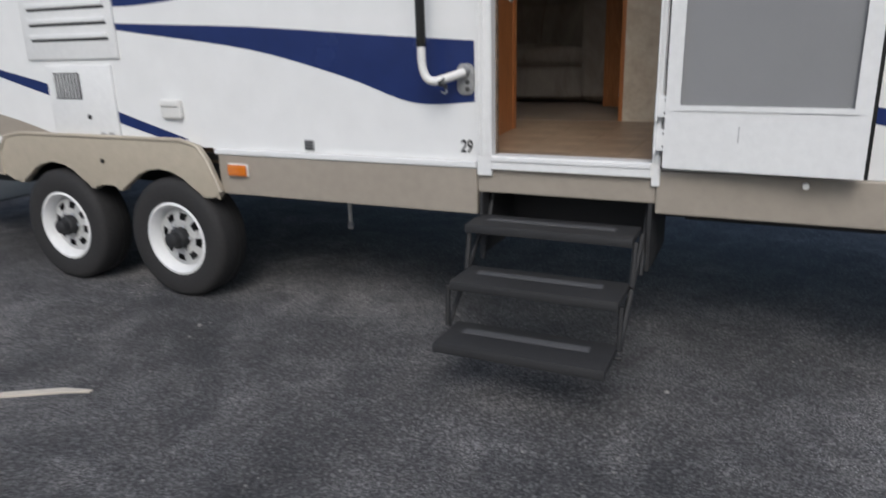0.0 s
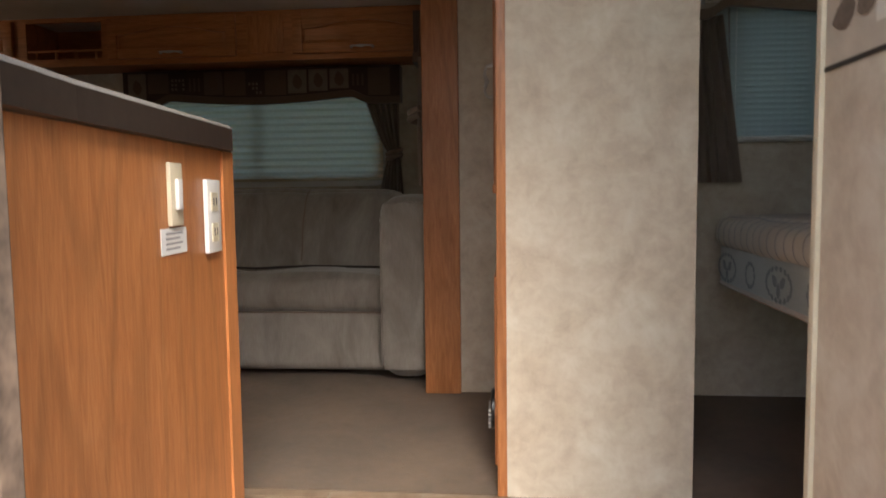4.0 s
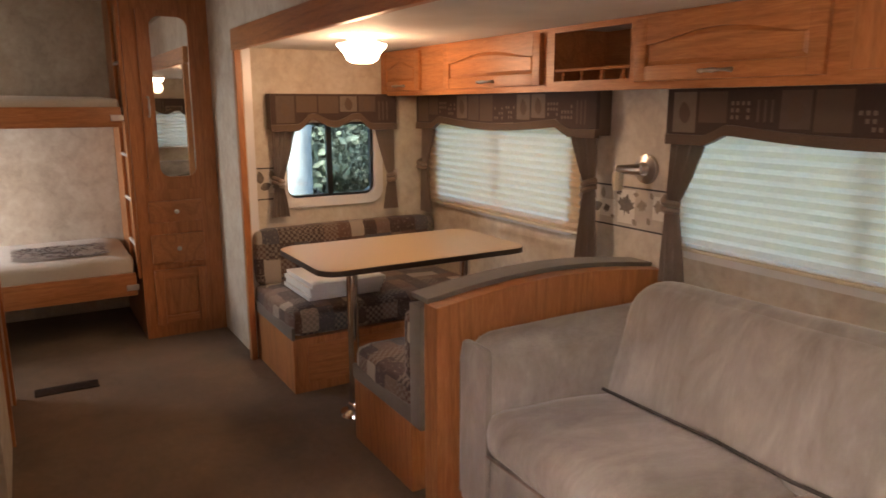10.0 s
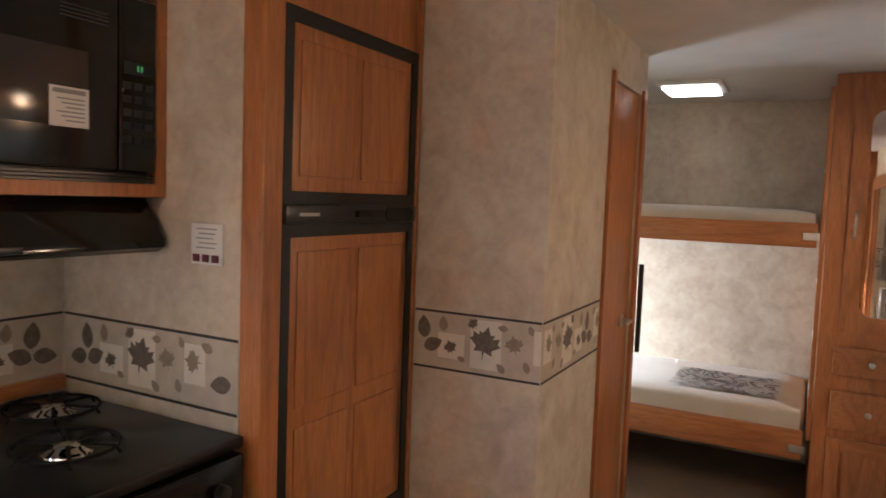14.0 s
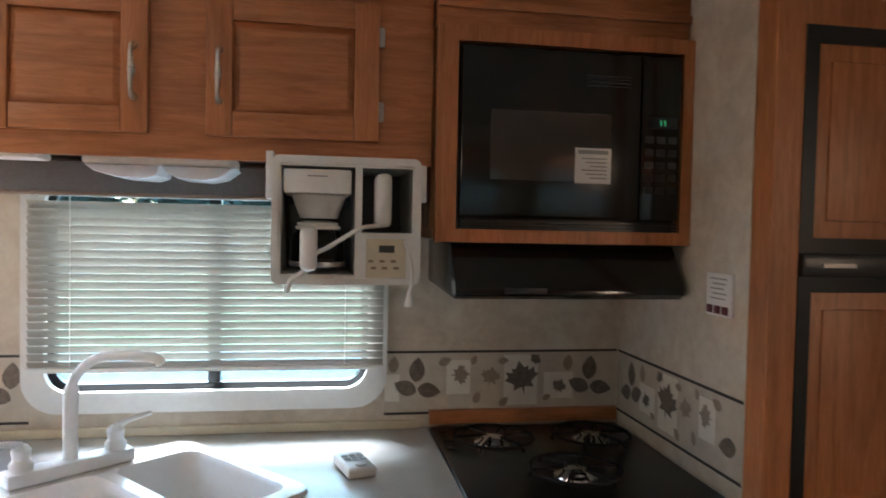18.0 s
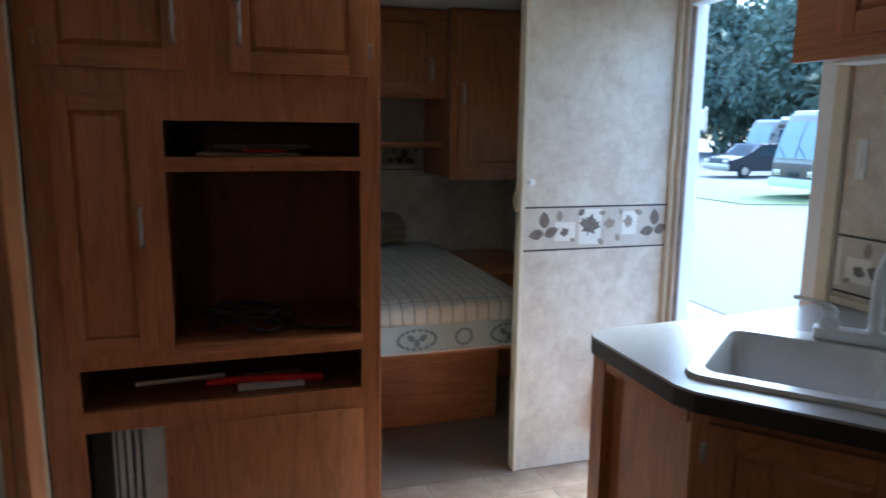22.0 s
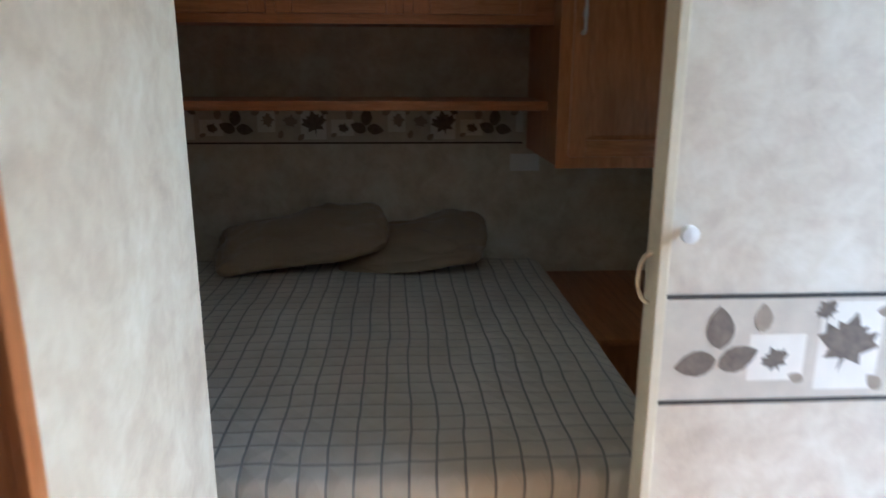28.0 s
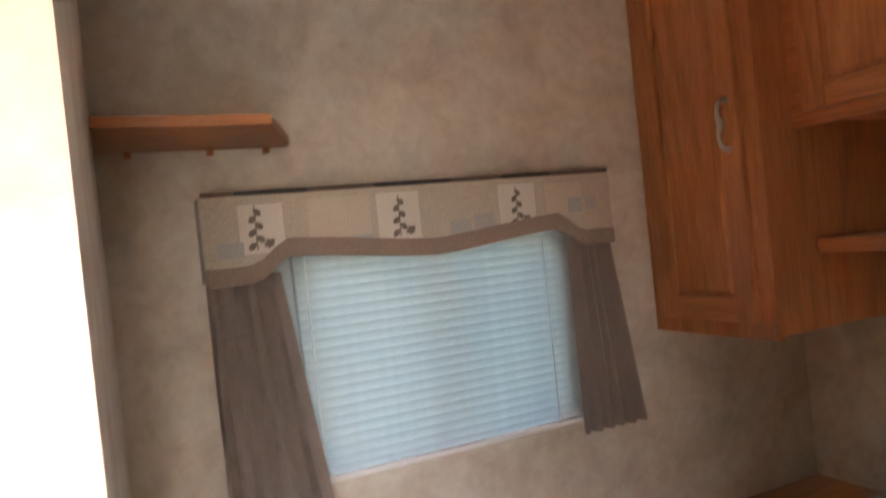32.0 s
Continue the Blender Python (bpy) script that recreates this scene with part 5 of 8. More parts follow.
# ---- windows ----
def window_unit(name, m, u0, u1, v0, v1, n_in, n_out, label, bars=(0.5,), frame=WHITE_PL, proud=0.022, lip=0.05):
    """Rounded trim ring inside, dark sliding frame and panes."""
    root = thing(name, m @ Vector(((u0 + u1) / 2, v0, n_in)), label, "window", kind="structure")
    part("window_trim", ring(rrect(u0 - lip, u1 + lip, v0 - lip, v1 + lip, 0.04 + lip, 6), rrect(u0 + 0.005, u1 - 0.005, v0 + 0.005, v1 - 0.005, 0.06, 6), n_in + 0.0005, n_in + proud, m), frame, root)
    part("window_frame", ring(rrect(u0 - 0.01, u1 + 0.01, v0 - 0.01, v1 + 0.01, 0.06, 6), rrect(u0 + 0.018, u1 - 0.018, v0 + 0.018, v1 - 0.018, 0.045, 6), n_out, n_out + 0.03, m), BLACK_PL, root)
    mid = [u0 + (u1 - u0) * f for f in bars]
    for u in mid:
        part("mullion", boxes([(u - 0.016, u + 0.016, v0 + 0.015, v1 - 0.015, n_out + 0.001, n_out + 0.026)], m, 0.003), BLACK_PL, root)
    es = [u0] + mid + [u1]
    for a, b in zip(es, es[1:]):
        p = part("pane", boxes([(a, b, v0, v1, n_out + 0.011, n_out + 0.014)], m), PANE, root, smooth=False)
        p.visible_shadow = False
    return root


window_unit("window_1", FKIT, *KWIN, 0.055, 0.003, "kitchen window with white rounded trim")
window_unit("window_2", FSLIDE, *SWIN, -SB, -SB - 0.048, "dinette side window behind a pleated shade")
window_unit("window_3", FSLIDE, *SOFAWIN, -SB, -SB - 0.048, "wide window above the sofa behind a pleated shade")
window_unit("window_4", FREAR, *DWIN, SL0, SL0 - 0.038, "dinette end window with uncovered dark-framed glass")
window_unit("window_5", FENT, *EWIN, -SL1, -SL1 - 0.038, "end window beside the sofa with a pleated shade", lip=0.012)
window_unit("window_6", FSLIDE, *BWIN, -FAR, -2.438, "bedroom window with a mini blind", lip=0.012)
window_unit("window_8", FKIT, *BWIN2, 0.055, 0.003, "bedroom window on the door side with a mini blind", lip=0.012)
window_unit("window_7", FKIT, *BUNKWIN, 0.055, 0.003, "bunk window", ())


def pleated(m, u0, u1, v0, v1, n, label, parts=1):
    root = thing("pleated_shade", m @ Vector(((u0 + u1) / 2, v0, n)), label, "window shade", "pleated shades")
    k = int((v1 - v0) / 0.019)
    bm = bmesh.new()
    rows = []
    for i in range(k + 1):
        v = v0 + (v1 - v0) * i / k
        d = n + (0.017 if i % 2 else 0.0)
        rows.append((bm.verts.new(m @ Vector((u0, v, d))), bm.verts.new(m @ Vector((u1, v, d)))))
    for p, q in zip(rows, rows[1:]):
        bm.faces.new((p[0], p[1], q[1], q[0]))
    part("cloth", bm, PLEAT, root, smooth=False)
    part("head_rail", boxes([(u0, u1, v1, v1 + 0.022, n - 0.005, n + 0.016)], m, 0.003), CREAM_PL, root)
    part("bottom_rail", boxes([(u0, u1, v0 - 0.014, v0, n - 0.002, n + 0.014)], m, 0.003), CREAM_PL, root)
    return root


pleated(FSLIDE, -3.80, -2.40, 1.70, 2.24, -SB + 0.024, "cream pleated shade drawn down over the dinette window")
pleated(FSLIDE, -1.83, -0.40, 1.735, 2.24, -SB + 0.024, "cream pleated shade drawn down over the sofa window")
pleated(FENT, 2.48, 3.16, 1.798, 2.26, -SL1 + 0.024, "cream pleated shade on the end window")


def mini_blind(m, u0, u1, v0, v1, n, label, tilt=50, slats=SLAT):
    root = thing("mini_blind", m @ Vector(((u0 + u1) / 2, v0, n)), label, "window blind", "mini blinds")
    part("head_rail", boxes([(u0, u1, v1, v1 + 0.025, n - 0.012, n + 0.012)], m, 0.003), WHITE_PL, root)
    k = int((v1 - v0) / 0.0205)
    c, s = 0.0125 * math.cos(radians(tilt)), 0.0125 * math.sin(radians(tilt))
    base = None
    for i in range(k):
        v = v0 + 0.012 + i * 0.0205
        if base is None:
            bm = bmesh.new()
            pr = [(-c, -s), (-c * 0.4, -s * 0.4 + 0.003), (c * 0.4, s * 0.4 + 0.003), (c, s)]
            ra = [bm.verts.new(m @ Vector((u0 + 0.004, v + b, n + a))) for a, b in pr]
            rb = [bm.verts.new(m @ Vector((u1 - 0.004, v + b, n + a))) for a, b in pr]
            for j in range(3):
                bm.faces.new((ra[j], ra[j + 1], rb[j + 1], rb[j]))
            base = part("slat", bm, slats, root, smooth=True)
        else:
            o = new("slat", base.data)
            o.parent = root
            o.location = (0, 0, i * 0.0205)
    part("bottom_rail", boxes([(u0 + 0.002, u1 - 0.002, v0 - 0.006, v0 + 0.006, n - 0.012, n + 0.012)], m, 0.003), WHITE_PL, root)
    for f in (0.12, 0.88):
        u = u0 + (u1 - u0) * f
        part("ladder_cord", tube([m @ Vector((u, v0, n + 0.014)), m @ Vector((u, v1, n + 0.014))], 0.0012, 5), WHITE_PL, root)
    part("tilt_wand", tube([m @ Vector((u0 + 0.06, v1, n + 0.02)), m @ Vector((u0 + 0.065, v1 - 0.30, n + 0.024))], 0.003, 6), CLEAR, root)
    return root


mini_blind(FKIT, -1.262, -0.352, 1.955, 2.40, 0.098, "white mini blind lowered over the kitchen window", 55, SLAT_SHADED)
mini_blind(FSLIDE, 1.02, 1.77, 1.83, 2.36, -FAR + 0.04, "white closed mini blind glowing with daylight", 68)
mini_blind(FKIT, 1.02, 1.77, 1.83, 2.36, 0.095, "white closed mini blind of the unseen added bedroom window", 68)


def valance(m, u0, u1, v0, v1, n, depth, label, body=VAL_CLOTH, waves=None, welt=BROWN_CLOTH, base=0.05, printed=True):
    """A padded box with a scalloped lower edge and a cloth welt along it."""
    root = thing("valance", m @ Vector(((u0 + u1) / 2, v0, n)), label, "valance", "valances")
    k = 36

    def low(f):
        if waves is None:
            e = min(f, 1 - f)
            if e < 0.12:
                return v0
            t = (f - 0.12) / 0.76
            return v0 + base * (1 - 0.78 * math.sin(math.pi * t)) * min(1, (e - 0.12) / 0.05)
        return waves(f)
    us = [u0 + (u1 - u0) * i / k for i in range(k + 1)]
    lw = [low(i / k) for i in range(k + 1)]
    wv = 0.038

    def strip(lo, hi, d0, d1):
        bm = bmesh.new()
        rows = [[bm.verts.new(m @ Vector((u, v, d))) for u, v in zip(us, vs)] for vs, d in ((lo, d0), (lo, d1), (hi, d1), (hi, d0))]
        for j in range(4):
            a, b = rows[j], rows[(j + 1) % 4]
            for i in range(k):
                bm.faces.new((a[i], a[i + 1], b[i + 1], b[i]))
        for i in (0, k):
            bm.faces.new([r[i] for r in rows])
        return bm
    part("front", strip([l + wv for l in lw], [v1] * (k + 1), n + depth - 0.02, n + depth), body, root, smooth=False)
    part("welt", strip(lw, [l + wv - 0.001 for l in lw], n + depth - 0.022, n + depth + 0.004), welt, root, "brown padded welt")
    for a_ in (u0, u1 - 0.015):
        part("return", boxes([(a_, a_ + 0.015, v0 + 0.01, v1, n + 0.001, n + depth - 0.021)], m), welt, root, smooth=False)
    if body is VAL_CLOTH and printed:
        prints = {PALE_PATCH: bmesh.new(), LEAF_PATCH: bmesh.new(), BROWN_CLOTH: bmesh.new()}
        u, d, pick = u0 + 0.03, n + depth + 0.0006, random.Random(int(abs(u0) * 70))
        while u < u1 - 0.05:
            f = (u - u0) / (u1 - u0)
            lo, hi = max(low(f), low(min(1, f + 0.11 / (u1 - u0)))) + wv + 0.008, v1 - 0.012
            kind = pick.choice((0, 0, 1, 2, 3, 4, 2))
            if kind in (0, 3):
                w = min(0.105, u1 - 0.012 - u)
                mt = PALE_PATCH if kind == 3 else LEAF_PATCH
                flat(prints[mt], m, [(u, lo), (u + w, lo), (u + w, hi), (u, hi)], d)
                cv, sz = (lo + hi) / 2, min(0.042, (hi - lo) * 0.45, w * 0.5)
                flat(prints[BROWN_CLOTH], m, leaf_outline("oval", u + w / 2, cv, sz, 0.15), d + 0.0004)
                u += w + 0.012
            elif kind == 1:
                for q in range(4):
                    for r in range(3):
                        if pick.random() < 0.35:
                            continue
                        a, b = u + 0.006 + 0.021 * q, lo + 0.01 + 0.024 * r
                        if b + 0.016 < hi and a + 0.013 < u1:
                            flat(prints[PALE_PATCH], m, [(a, b), (a + 0.012, b), (a + 0.012, b + 0.014), (a, b + 0.014)], d)
                u += 0.10
            elif kind == 2:
                flat(prints[BROWN_CLOTH], m, [(u, lo), (min(u + 0.12, u1 - 0.01), lo), (min(u + 0.12, u1 - 0.01), hi), (u, hi)], d)
                u += 0.13
            else:
                for q in range(3):
                    a = u + 0.008 + 0.026 * q
                    if a + 0.011 < u1:
                        flat(prints[LEAF_PATCH], m, [(a, lo + 0.012), (a + 0.010, lo + 0.012), (a + 0.010, hi - 0.03), (a, hi - 0.03)], d)
                u += 0.095
        for mt, bm in prints.items():
            if bm.faces:
                tagged(part("cloth_print", bm, mt, root, "printed patches and leaves", smooth=False), kind="stuff")
            else:
                bm.free()
    part("top_board", boxes([(u0 + 0.016, u1 - 0.016, v1 - 0.012, v1 - 0.001, n + 0.001, n + depth - 0.021)], m), OAK_DARK, root, smooth=False)
    return root


def curtain(m, u0, u1, v_top, v_bot, n, label, tie_at=None, lean=0.0, mat=CURTAIN, tie=WELT_TAUPE, inward=1):
    """A pleated side panel gathered by a tie-back."""
    root = thing("curtain", m @ Vector(((u0 + u1) / 2, v_bot, n)), label, "curtain", "tied-back curtains")
    k = 28
    path = [(u0 + (u1 - u0) * i / k, n + 0.012 * math.sin(i * 1.2 + 0.5 * math.sin(i * 0.4)) + 0.003 * math.sin(i * 2.9)) for i in range(k + 1)]
    edge = u0 if inward > 0 else u1

    def pinch(v, u, d):
        if tie_at is None:
            return u + lean * (v_top - v) * ((u - u0) / (u1 - u0)), d
        t = abs(v - tie_at)
        span = (v_top - tie_at) if v > tie_at else (tie_at - v_bot) * 1.8
        f = 0.30 + 0.70 * min(1, (t / max(span, 0.01)) ** 0.8)
        slip = 0.0 if v > tie_at else -inward * 0.022 * t / (tie_at - v_bot)
        return edge + slip + (u - edge) * f, n + (d - n) * (0.5 + 0.7 * f) + 0.02 * (1 - f)
    part("cloth", drape(m, path, v_top, v_bot, 0.004, 22, pinch), mat, root)
    if tie_at is not None:
        a, b = sorted((edge - inward * 0.006, edge + inward * abs(u1 - u0) * 0.36))
        for k_, dv in enumerate((-0.013, 0.013)):
            part("tie_back", tube([m @ Vector(p) for p in spline([(edge - inward * 0.008, tie_at + 0.012 + dv, n + 0.01), (edge + inward * 0.012, tie_at + 0.004 + dv, n + 0.042), ((a + b) / 2, tie_at - 0.004 + dv, n + 0.052), (b if inward > 0 else a, tie_at - 0.012 + dv, n + 0.012)])], 0.0135, 8), tie, root)
    return root


# slide window dressings
valance(FSLIDE, -3.86, -2.25, 2.14, 2.345, -SB, 0.09, "brown patchwork valance over the dinette side window")
valance(FSLIDE, -1.86, -0.29, 2.135, 2.34, -SB, 0.09, "brown patchwork valance over the sofa window")



def end_wave(f):
    if f < 0.2 or f > 0.79:
        return 2.163
    ease = min(1, (f - 0.2) / 0.09, (0.79 - f) / 0.09)
    return 2.163 + ease * (0.038 + 0.022 * math.cos(2 * math.pi * (f - 0.307) / 0.36))


valance(FREAR, 2.53, 3.30, 2.14, 2.345, SL0, 0.08, "brown patchwork valance over the dinette end window", waves=lambda f: end_wave(f) - 0.023)
EV = valance(FENT, 2.47, 3.22, 2.163, 2.362, -SL1, 0.08, "brown patchwork valance with a scalloped edge on the end window", waves=end_wave, printed=False)
part("patch_print", boxes([(2.48, 2.562, 2.243, 2.347, -SL1 + 0.0808, -SL1 + 0.0814)], FENT), CURTAIN, EV, "pale leaf patch at the end of the valance", smooth=False)
lf = bmesh.new()
flat(lf, FENT, leaf_outline("oval", 2.528, 2.302, 0.042, 0.25), -SL1 + 0.0818)
for i in range(5):
    flat(lf, FENT, leaf_outline("oval", 2.865 + 0.033 * i, 2.248 + 0.008 * (i % 2), 0.017, 1.0 + 0.25 * i), -SL1 + 0.0818)
part("leaf_print", lf, VAL_CLOTH, EV, "dark leaf print", smooth=False)
part("patch_print", boxes([(2.838, 3.03, 2.222, 2.277, -SL1 + 0.0808, -SL1 + 0.0814)], FENT), PALE_PATCH, EV, "pale oblong patch with a leaf scroll", smooth=False)
lf = bmesh.new()
for i in range(5):
    a = 2.682 + 0.025 * i
    flat(lf, FENT, [(a, 2.232), (a + 0.004, 2.232), (a + 0.004, 2.342), (a, 2.342)], -SL1 + 0.0810)
    b = 2.236 + 0.025 * i
    flat(lf, FENT, [(2.682, b), (2.786, b), (2.786, b + 0.004), (2.682, b + 0.004)], -SL1 + 0.0813)
for i in range(6):
    b = 2.228 + 0.018 * i
    flat(lf, FENT, [(2.648, b), (2.656, b), (2.656, b + 0.009), (2.648, b + 0.009)], -SL1 + 0.0810)
    flat(lf, FENT, [(2.808, b), (2.818, b), (2.818, b + 0.009), (2.808, b + 0.009)], -SL1 + 0.0810)
tagged(part("lattice_print", lf, PALE_PATCH, EV, "pale lattice and dotted lines", smooth=False), kind="stuff")
curtain(FSLIDE, -2.46, -2.27, 2.18, 1.58, -SB + 0.05, "taupe side curtain with brown tie-back", 1.93, inward=-1)
curtain(FSLIDE, -1.86, -1.68, 2.18, 1.58, -SB + 0.05, "taupe side curtain with brown tie-back", 1.90, inward=1)
curtain(FSLIDE, -0.50, -0.30, 2.18, 1.60, -SB + 0.05, "taupe side curtain with brown tie-back", 1.86, inward=-1)
curtain(FSLIDE, -3.84, -3.68, 2.18, 1.62, -SB + 0.05, "taupe side curtain in the dinette corner", 1.92, inward=1)
curtain(FREAR, 2.54, 2.68, 2.18, 1.66, SL0 + 0.045, "taupe side curtain beside the dinette window", 1.86, inward=1)
curtain(FREAR, 3.16, 3.29, 2.18, 1.66, SL0 + 0.045, "taupe side curtain beside the dinette window", 1.86, inward=-1)
curtain(FENT, 2.46, 2.665, 2.18, 1.675, -SL1 + 0.045, "taupe side curtain tied back beside the sofa", 1.955, inward=1)
curtain(FENT, 3.10, 3.215, 2.18, 1.685, -SL1 + 0.045, "taupe side curtain tied back beside the sofa", 1.955, inward=-1)
# bedroom window dressing


def bed_wave(f):
    e = min(f, 1 - f)
    if e < 0.10:
        return 2.247
    t = (f - 0.10) / 0.80
    return 2.247 + (0.018 + 0.030 * abs(math.cos(math.pi * t)) ** 1.5) * min(1, (e - 0.10) / 0.06)

def bed_window(m, n):
    """The cream valance with its prints, and the two side curtains."""
    bv = valance(m, 0.917, 1.865, 2.247, 2.42, n, 0.085, "cream print valance with a taupe scalloped welt", CREAM_CLOTH, bed_wave, WELT_TAUPE)
    for u_, v_, w_, h_, mt_ in ((0.94, 2.30, 0.05, 0.03, STONE_PRINT), (0.985, 2.305, 0.085, 0.095, TICKING), (1.12, 2.31, 0.13, 0.095, TICKING_TAN), (1.19, 2.292, 0.06, 0.03, STONE_PRINT), (1.265, 2.305, 0.095, 0.10, TICKING), (1.43, 2.30, 0.05, 0.035, STONE_PRINT), (1.49, 2.31, 0.05, 0.035, STONE_PRINT), (1.555, 2.305, 0.095, 0.10, TICKING), (1.68, 2.325, 0.10, 0.075, TICKING_TAN), (1.74, 2.328, 0.04, 0.035, STONE_PRINT), (1.79, 2.335, 0.03, 0.03, STONE_PRINT)):
        part("patch_print", boxes([(u_, u_ + w_, v_, v_ + h_, n + 0.0852, n + 0.0858 + (0.0003 if mt_ is STONE_PRINT else 0))], m), mt_, bv, "pale printed square", smooth=False)
    for u in (1.016, 1.313, 1.60):
        lf = bmesh.new()
        for k in range(6):
            flat(lf, m, leaf_outline("oval", u + 0.009 * ((k % 2) * 2 - 1) * (1 - k / 9), 2.320 + 0.013 * k, 0.0100, (0.8 if k % 2 else -0.8)), n + 0.0864)
        flat(lf, m, [(u - 0.0015, 2.312), (u + 0.0015, 2.312), (u + 0.001, 2.40), (u - 0.001, 2.40)], n + 0.0864)
        flat(lf, m, leaf_outline("maple", u + 0.024, 2.323, 0.013, 0.5), n + 0.0864)
        part("leaf_print", lf, BORDER_DARK, bv, "dark leaf sprig print", smooth=False)
    for a, b, mt in ((0.92, 0.98, BROWN_CLOTH), (0.98, 1.125, BORDER_LINE), (1.125, 1.265, BROWN_CLOTH), (1.265, 1.44, BORDER_LINE), (1.44, 1.57, BROWN_CLOTH), (1.57, 1.70, BORDER_LINE), (1.70, 1.863, BROWN_CLOTH)):
        part("top_piping", boxes([(a, b, 2.418, 2.428, n + 0.074, n + 0.088)], m, 0.003), mt, bv)
    curtain(m, 0.915, 1.055, 2.265, 1.67, n + 0.07, "grey-brown side curtain in the bedroom", None, 0.13)
    curtain(m, 1.735, 1.85, 2.285, 1.80, n + 0.07, "grey-brown side curtain in the bedroom", None, 0.14)


bed_window(FSLIDE, -FAR)
# dressing of the added window, out of view
bed_window(FKIT, 0.055)

# ---- sofa ----
sofa = thing("sofa", (-1.0, 3.0, F), "taupe suede sofa bed with two seat cushions and rounded arms", "sofa")
part("base", cushion(-1.87, -0.06, 2.62, 3.50, F + 0.01, F + 0.29, 0.03, 0.004), SUEDE, sofa)
part("front_apron", cushion(-1.70, -0.24, 2.555, 2.68, F + 0.04, F + 0.285, 0.02, 0.006), SUEDE, sofa)


def sofa_seat(x0, x1, seed):
    """A plump seat cushion that dips to the back and rolls over at the front."""
    bm = cushion(x0, x1, 2.545, 3.24, F + 0.28, F + 0.45, 0.06, 0.024, 14, seed)
    for v in bm.verts:
        if v.co.z > F + 0.36:
            t = (v.co.y - 2.545) / 0.695
            v.co.z -= 0.06 * t
            v.co.z += 0.012 * noise.noise(Vector((v.co.x * 3.2, v.co.y * 3.2, seed)))
    return bm


part("seat_cushion", sofa_seat(-1.725, -0.965, 1), SUEDE, sofa)
part("seat_cushion", sofa_seat(-0.955, -0.215, 2), SUEDE, sofa)


def sofa_back(x0, x1, seed):
    bm = cushion(x0, x1, 3.06, 3.32, F + 0.33, F + 0.83, 0.085, 0.022, 40, seed)
    for v in bm.verts:
        for xs in (-1.26, -0.73):
            v.co.y += 0.02 * math.exp(-((v.co.x - xs) / 0.03) ** 2) * (1 if v.co.y < 3.18 else 0)
        v.co += noise.noise_vector(v.co * 2.6) * 0.007
        e = min(v.co.x - x0, x1 - v.co.x)
        if e < 0.16 and v.co.z > F + 0.6:
            v.co.z -= 0.055 * (1 - e / 0.16) ** 2
    bmesh.ops.rotate(bm, verts=bm.verts[:], cent=(0, 3.13, F + 0.40), matrix=Matrix.Rotation(radians(-20), 3, 'X'))
    return bm


back_bm = sofa_back(-1.745, -0.19, 3)
welts = []
for xs, r_ in ((-0.73, 0.004),):
    xc = min((v.co.x for v in back_bm.verts), key=lambda x: abs(x - xs))
    line = sorted(((v.co.z, v.co.y, v.co.x) for v in back_bm.verts if abs(v.co.x - xc) < 0.008 and v.co.y < 3.30 and v.co.z > F + 0.45))
    fronts = []
    for z_, y_, x_ in line:
        if not fronts or z_ - fronts[-1][2] > 0.012:
            fronts.append((x_, y_ - 0.001, z_))
    if len(fronts) > 2:
        welts.append((fronts, r_))
part("back_cushion", back_bm, SUEDE, sofa, "one-piece back with soft vertical channels")
for fronts, r_ in welts:
    part("back_seam", tube(fronts, r_, 6), WELT_TAUPE, sofa, "stitched seam of the sofa back")
for x0, x1, y_, s in ((-1.888, -1.70, 2.565, 5), (-0.24, -0.012, 2.475, 6)):
    zt = 0.668 if s == 5 else 0.77
    arm = part("arm", cushion(x0, x1, y_, 3.46, F + 0.02, F + zt, 0.085, 0.014, 14, s), SUEDE, sofa)
    part("arm_face", cushion(x0 + 0.016, x1 - 0.016, y_ - 0.018, y_ + 0.03, F + 0.06, F + zt - 0.022, 0.06, 0.004, 8, s), SUEDE, arm)
    pts = [(x0 + 0.016 + (x1 - x0 - 0.032) * (0.5 - 0.5 * math.cos(a)), y_ - 0.006, F + zt - 0.105 + 0.088 * math.sin(a)) for a in [math.pi * i / 14 for i in range(15)]]
    part("piping", tube([(x0 + 0.016, y_ - 0.006, F + 0.08)] + pts + [(x1 - 0.016, y_ - 0.006, F + 0.08)], 0.006, 6), SUEDE, arm)
part("seam", tube([(-1.71, 3.045, F + 0.425), (-1.2, 3.04, F + 0.434), (-0.96, 3.04, F + 0.422), (-0.7, 3.04, F + 0.434), (-0.23, 3.045, F + 0.425)], 0.006, 6), PIPING, sofa)
part("seam", tube([(-1.71, 2.558, F + 0.285), (-0.23, 2.558, F + 0.285)], 0.004, 6), WELT_TAUPE, sofa)

